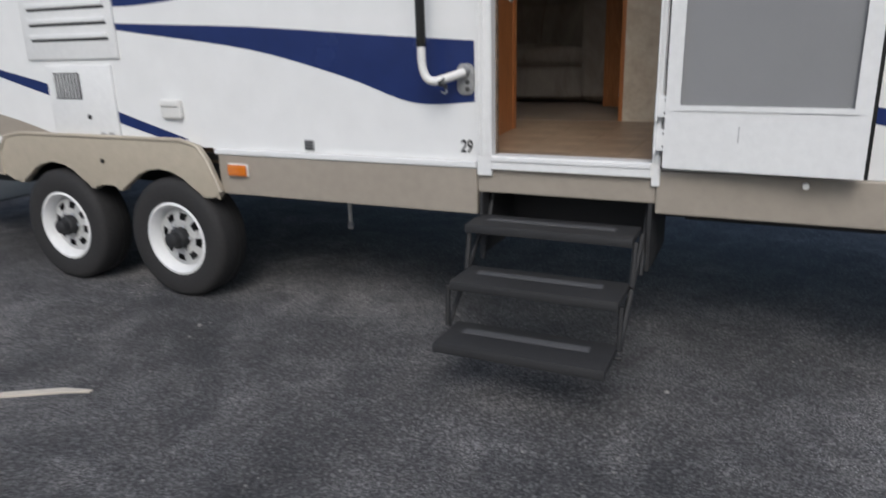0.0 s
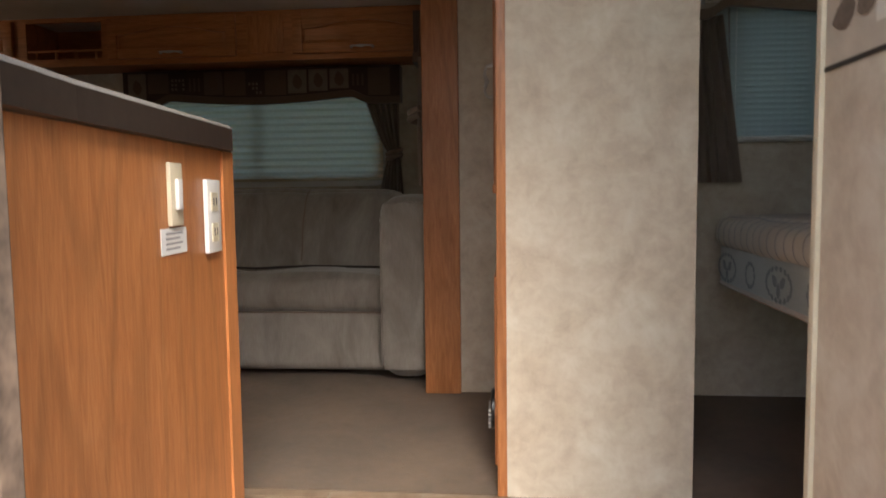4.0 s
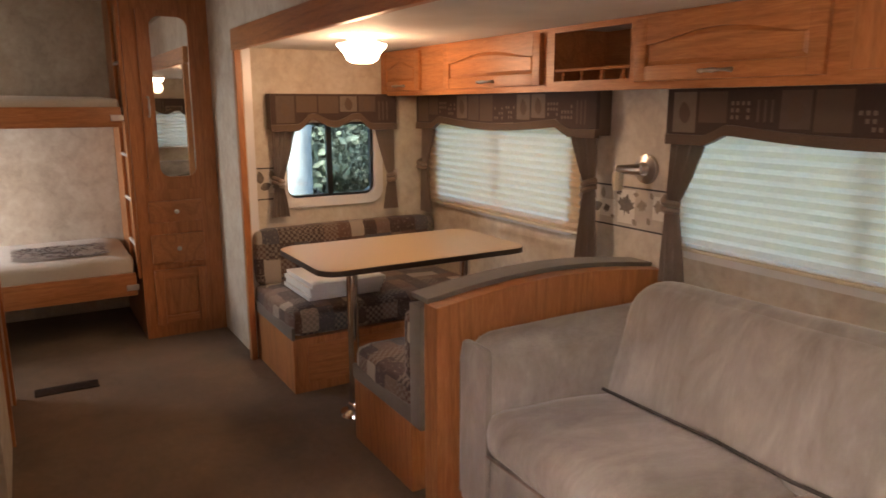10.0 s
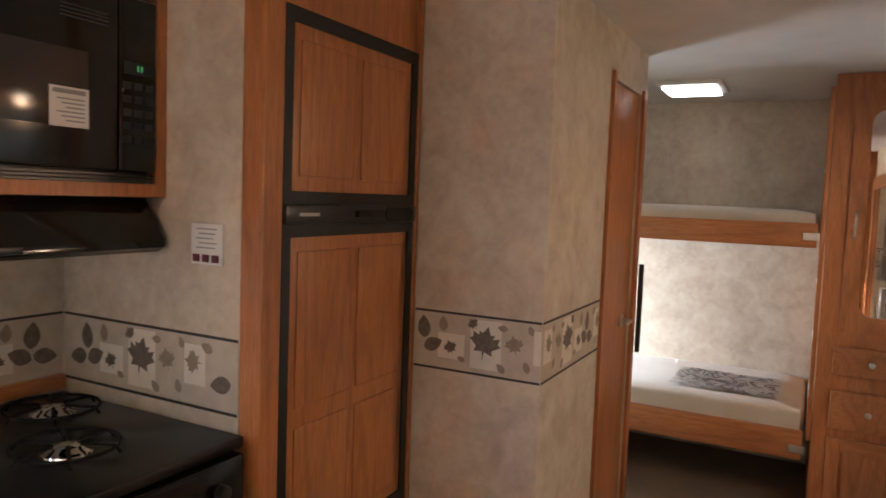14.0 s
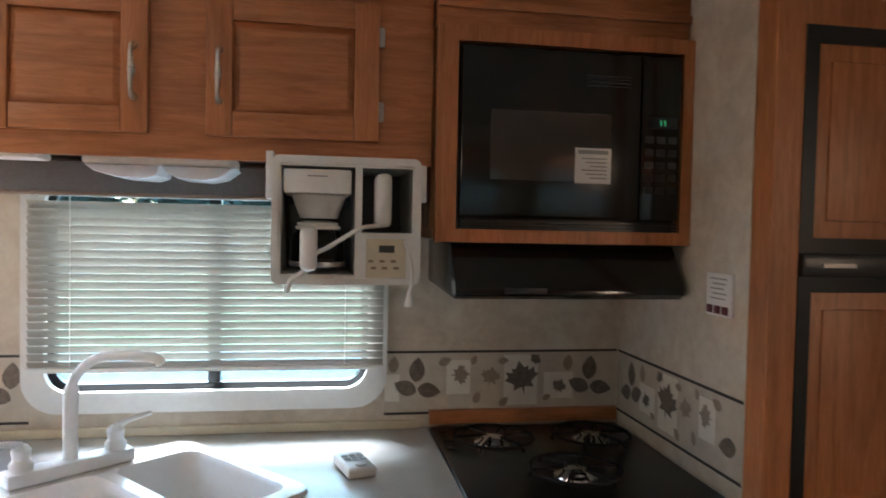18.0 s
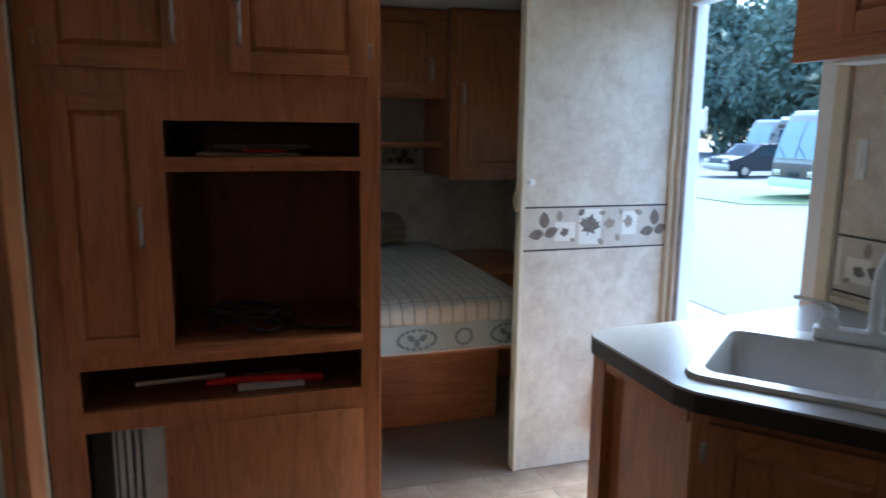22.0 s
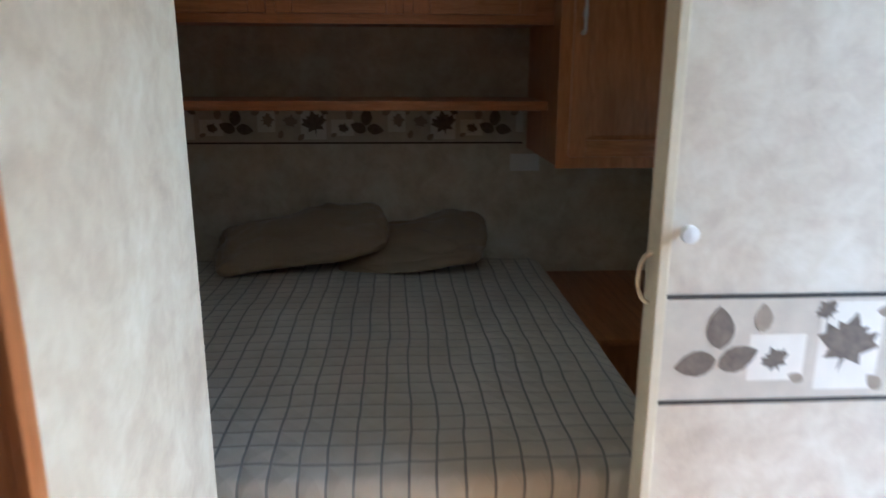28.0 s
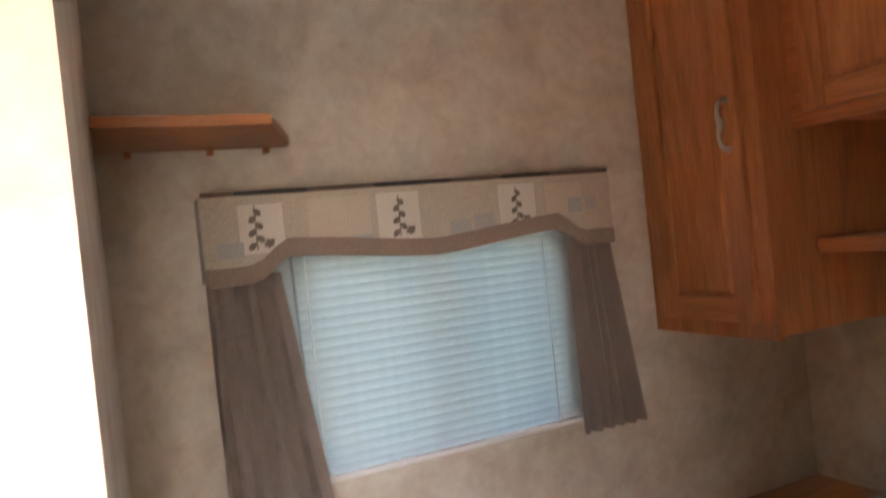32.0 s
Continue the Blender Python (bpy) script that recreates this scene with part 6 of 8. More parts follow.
# ---- dinette ----
def bench(name, x0, x1, y0, label, back_x, bh):
    """An oak box with a grey band, a patchwork seat and a patchwork back."""
    root = thing(name, ((x0 + x1) / 2, 3.0, F), label, "bench seat", "dinette benches")
    part("base", boxes([(x0, x1, y0, 3.55, F, F + 0.285)], bevel=0.004), OAK, root, smooth=False)
    part("seat_cushion", cushion(x0 + 0.004, x1 - 0.004, y0 + 0.006, 3.54, F + 0.287, F + 0.43, 0.035, 0.014, 12, x0), PATCH, root)
    part("seat_edge", boxes([(x0 - 0.002, x1 + 0.002, y0 - 0.006, y0 + 0.012, F + 0.28, F + 0.345)], bevel=0.006), TWEED, root, "grey tweed edge band")
    b0, b1 = back_x
    part("back_cushion", cushion(b0, b1, y0 + 0.012, 3.54, F + 0.42, F + bh, 0.035, 0.012, 10, b0), PATCH, root)
    return root


b1 = bench("dinette_bench", -3.855, -3.165, 2.395, "oak dinette bench with brown patchwork cushions", (-3.855, -3.74), 0.74)
part("base_panel", boxes([(2.47, 3.45, F + 0.05, F + 0.25, -3.165, -3.159)], FREAR, 0.002), OAK_Y, b1)
b2 = bench("dinette_bench", -2.585, -2.065, 2.468, "oak dinette bench backing onto the sofa, patchwork cushions", (-2.15, -2.066), 0.70)
ap = [(2.478, F + 0.002), (3.555, F + 0.002), (3.555, F + 0.76)] + [(3.555 - (3.555 - 2.478) * t, F + 0.76 + 0.05 * math.sin(math.pi * t * 0.95) - 0.012 * t) for t in [i / 14 for i in range(1, 15)]]
part("end_panel", prism(ap, -1.985, -1.895, Matrix(((0, 0, 1, 0), (1, 0, 0, 0), (0, 1, 0, 0), (0, 0, 0, 1))), 0.004), OAK, b2, "thick oak end panel with an arched top", smooth=False)
part("end_carpet", boxes([(-2.064, -1.986, 2.462, 3.54, F + 0.28, F + 0.742)], bevel=0.004), TWEED, b2, "grey tweed end strip")
cap_ = [(y, z + 0.0005) for y, z in ap[2:]]
cap_ = cap_ + [(y, z + 0.018) for y, z in reversed(cap_)]
part("top_padding", prism(cap_, -2.075, -1.96, Matrix(((0, 0, 1, 0), (1, 0, 0, 0), (0, 1, 0, 0), (0, 0, 0, 1)))), TWEED, b2, "grey tweed padding along the arched top")
stack = thing("paper_stack", (-3.45, 2.7, F + 0.44), "stack of white folded papers on the bench", "papers")
for i in range(4):
    part("sheet", boxes([(-3.66 + 0.008 * i, -3.26 + 0.012 * i, 2.52 + 0.01 * (i % 2), 2.92 + 0.006 * i, F + 0.442 + 0.024 * i, F + 0.464 + 0.024 * i)], bevel=0.003), PAPER, stack)
tb_ = thing("dinette_table", (-2.9, 2.9, F), "tan laminate dinette table with dark edge on chrome posts", "table")
top = rrect(-3.205, -2.585, 2.345, 3.40, 0.09, 6)
part("tabletop", hprism(top, 1.588, 1.613, 0.003), TABLETOP, tb_, smooth=False)
part("edge_band", ring([((x + 2.895) * 1.008 - 2.895, (y - 2.8725) * 1.005 + 2.8725) for x, y in top], top, 1.587, 1.611), EDGE, tb_, "dark edge band")
for y in (2.57, 3.18):
    lg = part("leg", lathe([(0.026, 0.0), (0.026, 0.70)], (-2.82, y, F + 0.02), Z, 16), SHINY, tb_, "chrome post")
    part("floor_cup", lathe([(0.075, 0.0), (0.07, 0.012), (0.035, 0.025), (0.03, 0.05)], (-2.82, y, F), Z, 18), SHINY, lg)
    part("top_cup", lathe([(0.03, 0.0), (0.07, 0.025), (0.075, 0.03)], (-2.82, y, 1.557), Z, 18), SHINY, lg)

# ---- slide-out wall cabinets ----
SC = thing("slide_wall_cabinet", (-1.93, 3.4, 2.35), "row of oak wall cabinets along the slide-out with arched doors", "cabinet")
FY = 3.24
part("body", boxes([(SL0 + 0.002, -2.27, FY + 0.02, SB - 0.001, 2.352, SLIDE_CEIL - 0.001), (-1.80, -0.002, FY + 0.02, SB - 0.001, 2.352, SLIDE_CEIL - 0.001), (-2.27, -1.80, FY + 0.30, SB - 0.001, 2.352, SLIDE_CEIL - 0.001), (-2.27, -1.80, FY + 0.02, FY + 0.30, 2.352, 2.372)]), OAK_X, SC, smooth=False)
part("face_frame", panel(FSLIDE, SL0 + 0.002, -0.002, 2.335, SLIDE_CEIL - 0.001, [(-2.25, -1.83, 2.375, 2.565)], -FY - 0.02, -FY), OAK_X, SC, smooth=False)
for u0, u1 in ((-3.80, -3.36), (-3.10, -2.32), (-1.79, -1.10), (-0.80, -0.08)):
    cab_door(SC, FSLIDE, u0, u1, 2.362, 2.572, -FY, True, "hb", OAK_X, OAK_X)
part("stile_panel", boxes([(-1.04, -0.85, 2.372, 2.565, -FY, -FY + 0.008)], FSLIDE, 0.004), OAK, SC)
for i in range(4):
    part("spindle", lathe([(0.006, 0), (0.009, 0.012), (0.005, 0.022), (0.009, 0.03), (0.006, 0.04)], (-2.2 + 0.11 * i, FY + 0.01, 2.373), Z, 8), OAK, SC)
part("gallery_rail", tube([(-2.25, FY + 0.01, 2.418), (-1.83, FY + 0.01, 2.418)], 0.006, 6), OAK_X, SC)


def ceiling_lamp(x, y, z, label):
    root = thing("ceiling_lamp", (x, y, z), label, "lamp", "slide-out ceiling lamps")
    part("canopy", lathe([(0.07, 0.0), (0.068, -0.014), (0.045, -0.022)], (x, y, z - 0.0005), Z, 24), CREAM_PL, root)
    part("shade", lathe([(0.055, -0.022), (0.115, -0.035), (0.112, -0.045), (0.085, -0.075), (0.07, -0.105), (0.045, -0.118), (0.0, -0.12)], (x, y, z), Z, 28, cap=False), LAMP_GLASS, root, "lit frosted bell glass")
    ld = bpy.data.lights.new("lamp_bulb", 'POINT')
    ld.energy, ld.color, ld.shadow_soft_size = 0.42, (1.0, 0.62, 0.34), 0.07
    lo = new("lamp_bulb", ld)
    lo.parent = root
    lo.location = (0, 0, -0.17)
    return root


ceiling_lamp(-2.98, 2.72, SLIDE_CEIL, "lit frosted bell lamp above the dinette")
l2 = thing("ceiling_lamp", (-0.765, 2.64, SLIDE_CEIL), "twin ceiling lamp above the sofa, one of its two domes lit", "lamp", "slide-out ceiling lamps")
part("base", hprism(rrect(-0.945, -0.585, 2.555, 2.725, 0.08, 6), SLIDE_CEIL - 0.022, SLIDE_CEIL - 0.0005, 0.006), CREAM_PL, l2)
DOME2 = [(0.074, -0.0225), (0.076, -0.034), (0.066, -0.052), (0.04, -0.066), (0.0, -0.07)]
part("dome", lathe(DOME2, (-0.85, 2.64, SLIDE_CEIL), Z, 24, cap=False), LAMP_GLASS, l2, "lit frosted dome")
part("dome", lathe(DOME2, (-0.68, 2.64, SLIDE_CEIL), Z, 24, cap=False), CLOUDED, l2, "unlit clouded dome")
part("switch", wbox(-0.775, -0.755, 2.57, 2.582, SLIDE_CEIL - 0.03, SLIDE_CEIL - 0.0222, 0.002), WHITE_PL, l2)
l2d = bpy.data.lights.new("lamp_bulb", 'POINT')
l2d.energy, l2d.color, l2d.shadow_soft_size = 0.03, (1.0, 0.68, 0.40), 0.06
l2o = new("lamp_bulb", l2d)
l2o.parent = l2
l2o.location = (-0.085, 0, -0.12)

l3 = thing("ceiling_lamp", (0.14, 1.24, CEIL), "white entry ceiling light with two lit glass domes", "lamp")
part("base", wbox(0.06, 0.22, 1.10, 1.38, CEIL - 0.022, CEIL - 0.0005, 0.008), WHITE_PL, l3)
for y in (1.17, 1.31):
    part("dome", lathe([(0.05, -0.0225), (0.05, -0.04), (0.036, -0.062), (0.0, -0.07)], (0.14, y, CEIL), Z, 20, cap=False), LAMP_GLASS, l3, "lit frosted dome")
l3d = bpy.data.lights.new("lamp_bulb", 'POINT')
l3d.energy, l3d.color, l3d.shadow_soft_size = 0.08, (1.0, 0.72, 0.46), 0.07
l3o = new("lamp_bulb", l3d)
l3o.parent = l3
l3o.location = (0, 0, -0.13)

# ---- entertainment cabinet ----
en = thing("entertainment_cabinet", (0.5, 1.9, F), "tall oak entertainment cabinet with empty television bay", "cabinet")
E0, E1 = 1.44, 2.375
part("face_frame", panel(FENT, E0, E1, F, CEIL - 0.003, [(1.487, 2.032, 2.208, 2.308), (1.487, 2.032, 1.666, 2.168), (1.488, 2.285, 1.49, 1.614), (2.072, 2.282, 0.93, 1.43)], -0.285, -0.262), OAK, en, smooth=False)
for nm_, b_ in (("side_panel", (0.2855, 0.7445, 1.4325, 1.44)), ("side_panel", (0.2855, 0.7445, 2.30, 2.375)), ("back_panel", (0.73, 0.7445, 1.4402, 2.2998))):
    part(nm_, wbox(*b_, F, CEIL - 0.003), OAK_DARK, en, smooth=False)
part("shelf", wbox(0.2855, 0.729, 1.4405, 2.2995, 2.31, 2.33), OAK_DARK, en, smooth=False)
part("shelf", wbox(0.2855, 0.729, 1.4405, 2.2995, 2.185, 2.206), OAK_DARK, en, smooth=False)
part("shelf", wbox(0.2855, 0.729, 1.4405, 2.2995, 1.64, 1.664), OAK_DARK, en, smooth=False)
part("shelf", wbox(0.2855, 0.729, 1.4405, 2.2995, 1.465, 1.489), OAK_DARK, en, smooth=False)
part("divider", wbox(0.2855, 0.729, 2.034, 2.06, 1.665, 2.309), OAK_DARK, en, smooth=False)
part("side_panel", wbox(0.2865, 0.7495, 1.4285, 1.432, F, CEIL - 0.003), WALLPAPER, en, "mottled beige side panel facing the entry", smooth=False)
part("corner_trim", wbox(0.262, 0.2865, 1.4265, 1.4395, F, CEIL - 0.003, 0.002), OAK, en)
cab_door(en, FENT, 1.965, 2.325, 2.442, 2.835, -0.262, True, "lb", OAK, OAK_Y, "r")
cab_door(en, FENT, 1.465, 1.85, 2.442, 2.835, -0.262, True, "rb", OAK, OAK_Y, "l")
cab_door(en, FENT, 2.075, 2.305, 1.663, 2.378, -0.262, False, "lm", OAK, OAK_Y)
part("lower_panel", boxes([(1.487, 2.04, 0.92, 1.425, -0.262, -0.254)], FENT, 0.003), OAK, en)
part("shelf_lip", boxes([(1.487, 2.032, 2.188, 2.206, -0.262, -0.252)], FENT, 0.003), OAK_Y, en)
part("shelf_lip", boxes([(1.487, 2.032, 1.640, 1.664, -0.262, -0.252)], FENT, 0.003), OAK_Y, en)
vent = part("floor_vent", lathe([(0.055, 0.0), (0.055, 0.008), (0.048, 0.012)], (0.2535, 1.60, 1.04), -X, 24), BLACK_PL, en, "round black warm-air vent")
for i in range(5):
    part("louvre", boxes([(1.56, 1.64, 0.995 + 0.012 * i, 1.0 + 0.012 * i, -0.2415, -0.235)], FENT), ALU, vent, smooth=False)
ht = thing("furnace", (0.4, 2.17, 0.95), "furnace in the open bay, black and pale metal louvres", "furnace")
part("case", wbox(0.33, 0.62, 2.075, 2.28, 0.95, 1.42), WHITE_MET, ht, smooth=False)
for i in range(4):
    part("louvre", boxes([(2.208 - 0.022 * i, 2.214 - 0.022 * i, 1.10, 1.40, -0.33, -0.326)], FENT, 0.001), BLACK_PL, ht)
    part("rib", boxes([(2.196 - 0.022 * i, 2.205 - 0.022 * i, 1.085, 1.41, -0.33, -0.320)], FENT, 0.003), WHITE_MET, ht)
part("dark_side", boxes([(2.222, 2.279, 0.955, 1.415, -0.33, -0.322)], FENT), BLACK_PL, ht, smooth=False)
part("lower_plate", boxes([(2.08, 2.218, 0.96, 1.075, -0.33, -0.324)], FENT, 0.004), ALU, ht)
part("label", boxes([(2.085, 2.112, 1.22, 1.27, -0.3195, -0.319)], FENT), PAPER, ht, smooth=False)
cb = thing("cable_coil", (0.42, 1.78, 1.665), "coil of black cable lying in the television bay", "cable")
part("cable", tube(spline([(0.40 + 0.07 * math.cos(a) + 0.01 * math.sin(3 * a), 1.82 + 0.13 * math.sin(a) + 0.012 * math.cos(2 * a), 1.674 + 0.016 * (k % 5)) for k, a in enumerate([0.7 * i for i in range(30)])] + [(0.36, 1.66, 1.672), (0.33, 1.58, 1.672), (0.32, 1.50, 1.672)], 3), 0.005, 6), BLACK_PL, cb)
ma = thing("papers", (0.42, 1.75, 2.207), "folded papers lying on the narrow shelf", "papers")
for i, (mt, a, b) in enumerate(((PILLOW, 1.66, 1.95), (RED, 1.70, 1.82), (BROWN_CLOTH, 1.62, 1.9))):
    part("sheet", boxes([(0.32, 0.52 - 0.02 * i, a, b, 2.2075 + 0.011 * i, 2.217 + 0.011 * i)], bevel=0.002), mt, ma)
tl = thing("tools", (0.40, 1.8, 1.49), "red and metal tools lying in the long slot", "tools")
part("red_handle", tube([(0.34, 1.60, 1.51), (0.38, 1.95, 1.51)], 0.014, 8), RED, tl)
part("rod", tube([(0.36, 1.90, 1.535), (0.33, 2.15, 1.54)], 0.008, 8), ALU, tl)
part("tray", wbox(0.32, 0.45, 1.66, 1.86, 1.4905, 1.505, 0.004), WHITE_PL, tl)

# ---- rear: bunks, wardrobe, bathroom door ----
def bunk(z0, z1, top, label, group="bunks"):
    root = thing("bunk_bed", (-4.85, 1.0, z0), label, "bunk bed", group)
    part("rail", boxes([(0.06, 1.86, z0, z1, -4.475, -4.45)], FREAR, 0.006), OAK_Y, root)
    part("platform", wbox(-5.295, -4.476, 0.06, 1.86, z0 + 0.03, z0 + 0.05), OAK_DARK, root, smooth=False)
    part("mattress", cushion(-5.29, -4.48, 0.065, 1.855, z0 + 0.051, top, 0.03, 0.012, 10, z0), TICKING, root)
    part("bracket", boxes([(1.80, 1.87, z0 + 0.035, z0 + 0.07, -4.45, -4.44)], FREAR, 0.003), ALU, root)
    return root


bunk(1.15, 1.29, 1.385, "lower oak bunk with cream mattress")
bunk(2.16, 2.275, 2.33, "upper oak bunk with thin mattress")
bl = thing("blanket", (-4.8, 1.45, 1.386), "crumpled dark-printed blanket on the lower bunk", "blanket")
bm = bmesh.new()
g = [[bm.verts.new((-5.0 + 0.42 * i / 16, 1.22 + 0.52 * j / 18, 1.397 + 0.012 * abs(noise.noise(Vector((i * 0.45, j * 0.4, 2.0)))) + 0.012 * abs(noise.noise(Vector((i * 0.16, j * 0.2, 7.0)))))) for j in range(19)] for i in range(17)]
for i in range(16):
    for j in range(18):
        bm.faces.new((g[i][j], g[i + 1][j], g[i + 1][j + 1], g[i][j + 1]))
bmesh.ops.solidify(bm, geom=bm.faces[:], thickness=0.006)


def streaky(nt, b):
    v = coords(nt)
    c = ramp(nt, noisy(nt, v, 7, 3, 0.5, 2.0), [(0.44, (0.60, 0.57, 0.52)), (0.49, (0.15, 0.13, 0.13)), (0.53, (0.27, 0.20, 0.18)), (0.57, (0.60, 0.56, 0.51))])
    col(nt, b, c)


part("cloth", bm, material("dark streaked print cloth", streaky, 0.9), bl)
ladder = thing("bunk_ladder", (-4.46, 1.88, F), "narrow oak bunk ladder post with pale rungs", "ladder")
part("rail", wbox(-4.49, -4.455, 1.872, 1.892, 1.25, 2.90, 0.004), OAK, ladder)
part("rail", wbox(-4.80, -4.765, 1.872, 1.892, 1.25, 2.90, 0.004), OAK, ladder)
for i in range(5):
    part("rung", tube([(-4.77, 1.882, 1.45 + 0.27 * i), (-4.485, 1.882, 1.45 + 0.27 * i)], 0.011, 8), WHITE_PL, ladder)
wd = thing("wardrobe", (-4.85, 2.13, F), "tall oak wardrobe with an arched mirror door and drawers", "wardrobe")
part("body", wbox(-5.29, -4.475, 1.895, 2.378, F, CEIL - 0.003), OAK, wd, smooth=False)
WM = FREAR
part("face_frame", panel(WM, 1.895, 2.378, F, CEIL - 0.003, [(2.0, 2.29, 1.80, 2.80)], -4.475, -4.455), OAK, wd, smooth=False)
wdoor = part("mirror_door", ring(rrect(1.975, 2.315, 1.785, 2.825, 0.01, 5), rrect(2.044, 2.256, 1.86, 2.79, 0.06, 5), -4.455, -4.437, WM), OAK, wd)
part("mirror", prism(rrect(2.041, 2.259, 1.857, 2.793, 0.06, 5), -4.4545, -4.446, WM), MIRROR, wdoor, "arched mirror pane", smooth=False)
pull(wdoor, (-4.437, 2.008, 2.22), (-4.437, 2.008, 2.33), X)
drawer(wd, WM, 1.96, 2.27, 1.585, 1.715, -4.455, knob=True)
drawer(wd, WM, 1.96, 2.27, 1.33, 1.51, -4.455, knob=True)
cab_door(wd, WM, 1.96, 2.27, 0.94, 1.29, -4.455, False, "", OAK, OAK_Y)
bd = thing("door_1", (-3.39, 1.17, F), "closed oak bathroom door with lever handle", "door", kind="structure")
part("leaf", boxes([(-3.735, -3.29, F + 0.005, 2.775, -1.17, -1.15)], FSLIDE, 0.003), OAK, bd)
part("frame", boxes([(-3.79, -3.74, F, 2.80, -1.192, -1.1785), (-3.285, -3.25, F, 2.80, -1.192, -1.1785)], FSLIDE), OAK, bd, smooth=False)
part("rose", lathe([(0.028, 0), (0.028, 0.006), (0.012, 0.008), (0.01, 0.04)], (-3.62, 1.17, 1.86), Y, 16), CHROME, bd)
part("lever", tube([(-3.62, 1.208, 1.86), (-3.53, 1.212, 1.858)], [0.009, 0.007], 8), CHROME, bd)
part("robe_hook", wbox(-3.81, -3.795, 1.193, 1.215, 1.70, 2.08, 0.006), BLACK_PL, bd, "dark hanging strap")
cl = thing("ceiling_light", (-4.63, 1.24, CEIL), "lit fluorescent ceiling light in the corridor", "lamp")
part("housing", wbox(-4.80, -4.46, 1.08, 1.40, CEIL - 0.022, CEIL - 0.0005, 0.004), WHITE_PL, cl)
part("diffuser", wbox(-4.77, -4.49, 1.11, 1.37, CEIL - 0.04, CEIL - 0.0225, 0.006), TUBE_LIT, cl, "lit white diffuser")
rg = thing("floor_register", (-3.84, 1.42, F), "brown metal floor register in the carpet", "floor vent")
part("frame", wbox(-3.89, -3.79, 1.27, 1.56, F + 0.0005, F + 0.006, 0.002), BRONZE, rg)
for i in range(8):
    part("slat", wbox(-3.88, -3.80, 1.285 + 0.034 * i, 1.293 + 0.034 * i, F + 0.0062, F + 0.0085), EDGE, rg, smooth=False)

# ---- bedroom ----
bed = thing("bed", (1.7, 1.36, F), "double bed on an oak platform with cream plaid sheet", "bed")
BX0, BY0, BY1 = 0.99, 0.575, 2.085
part("platform", boxes([(1.30, FRONT - 0.001, BY0 + 0.03, BY1 - 0.03, F, F + 0.445), (BX0 + 0.06, 1.30, BY0 + 0.05, BY1 - 0.05, F + 0.44, F + 0.472)], bevel=0.004), OAK_Y, bed, smooth=False)
part("mattress", cushion(BX0, FRONT - 0.01, BY0, BY1, F + 0.474, F + 0.625, 0.05, 0.006, 12), GREEN_TICK, bed)
band = part("mattress_band", ring([(x, y) for x, y in rrect(BX0 - 0.004, FRONT - 0.006, BY0 - 0.004, BY1 + 0.004, 0.06, 5)], rrect(BX0 + 0.03, FRONT - 0.03, BY0 + 0.03, BY1 - 0.03, 0.05, 5), F + 0.486, F + 0.60), GREEN_TICK, bed)
for i in range(7):
    y = BY0 + 0.106 + 0.214 * i
    mk = bmesh.new()
    n_, rx, rz = (10, 0.036, 0.034) if i % 2 else (18, 0.085, 0.042)
    for k in range(n_):
        a = k * 2 * math.pi / n_
        flat(mk, FENT, leaf_outline("oval", y + rx * math.cos(a), F + 0.536 + rz * math.sin(a), 0.012, a), -BX0 + 0.0055)
    if i % 2 == 0:
        for du, dv, tn in ((-0.028, 0.008, 0.9), (0.028, 0.008, -0.9), (0.0, -0.016, 0.0)):
            flat(mk, FENT, leaf_outline("oval", y + du, F + 0.536 + dv, 0.022, tn), -BX0 + 0.0055)
    part("print", mk, DUSK, band, "blue-grey wreath print", smooth=False)
part("piping", tube([(BX0 - 0.002, BY0 + 0.05, F + 0.48), (BX0 - 0.006, 1.33, F + 0.48), (BX0 - 0.002, BY1 - 0.05, F + 0.48)], 0.007, 6), TICKING, band)
part("sheet", cushion(BX0 - 0.012, FRONT - 0.012, BY0 - 0.012, BY1 + 0.012, F + 0.585, F + 0.70, 0.045, 0.016, 22, 3), PLAID, bed, "cream plaid sheet with dark grid lines")


def pillow(x, y, z, lx, ly, h, turn, seed):
    bm = cushion(-lx / 2, lx / 2, -ly / 2, ly / 2, -h / 2, h / 2, h * 0.3, 0.03, 30, seed)
    for v in bm.verts:
        e = max(abs(v.co.x) / (lx / 2), abs(v.co.y) / (ly / 2))
        v.co.z *= max(0.12, 1 - 0.85 * max(0, e - 0.25) ** 1.3)
        w = Vector((v.co.x * 7 + seed, v.co.y * 6, 1.7 * seed))
        if v.co.z > 0:
            v.co.z += 0.016 * abs(noise.noise(w)) + 0.014 * abs(noise.noise(w * 2.2)) - 0.008 * max(0, 0.12 - abs(noise.noise(w * 1.3))) / 0.12 + 0.05 * max(0, v.co.x / lx) * max(0, 1 - abs(v.co.y + 0.12) / 0.2)
        v.co.x += 0.022 * noise.noise(w * 0.8 + Vector((4, 0, 0)))
    bmesh.ops.rotate(bm, verts=bm.verts[:], cent=(0, 0, 0), matrix=Euler((radians(-9), radians(-20), radians(turn))).to_matrix())
    bmesh.ops.translate(bm, verts=bm.verts[:], vec=(x, y, z))
    return bm


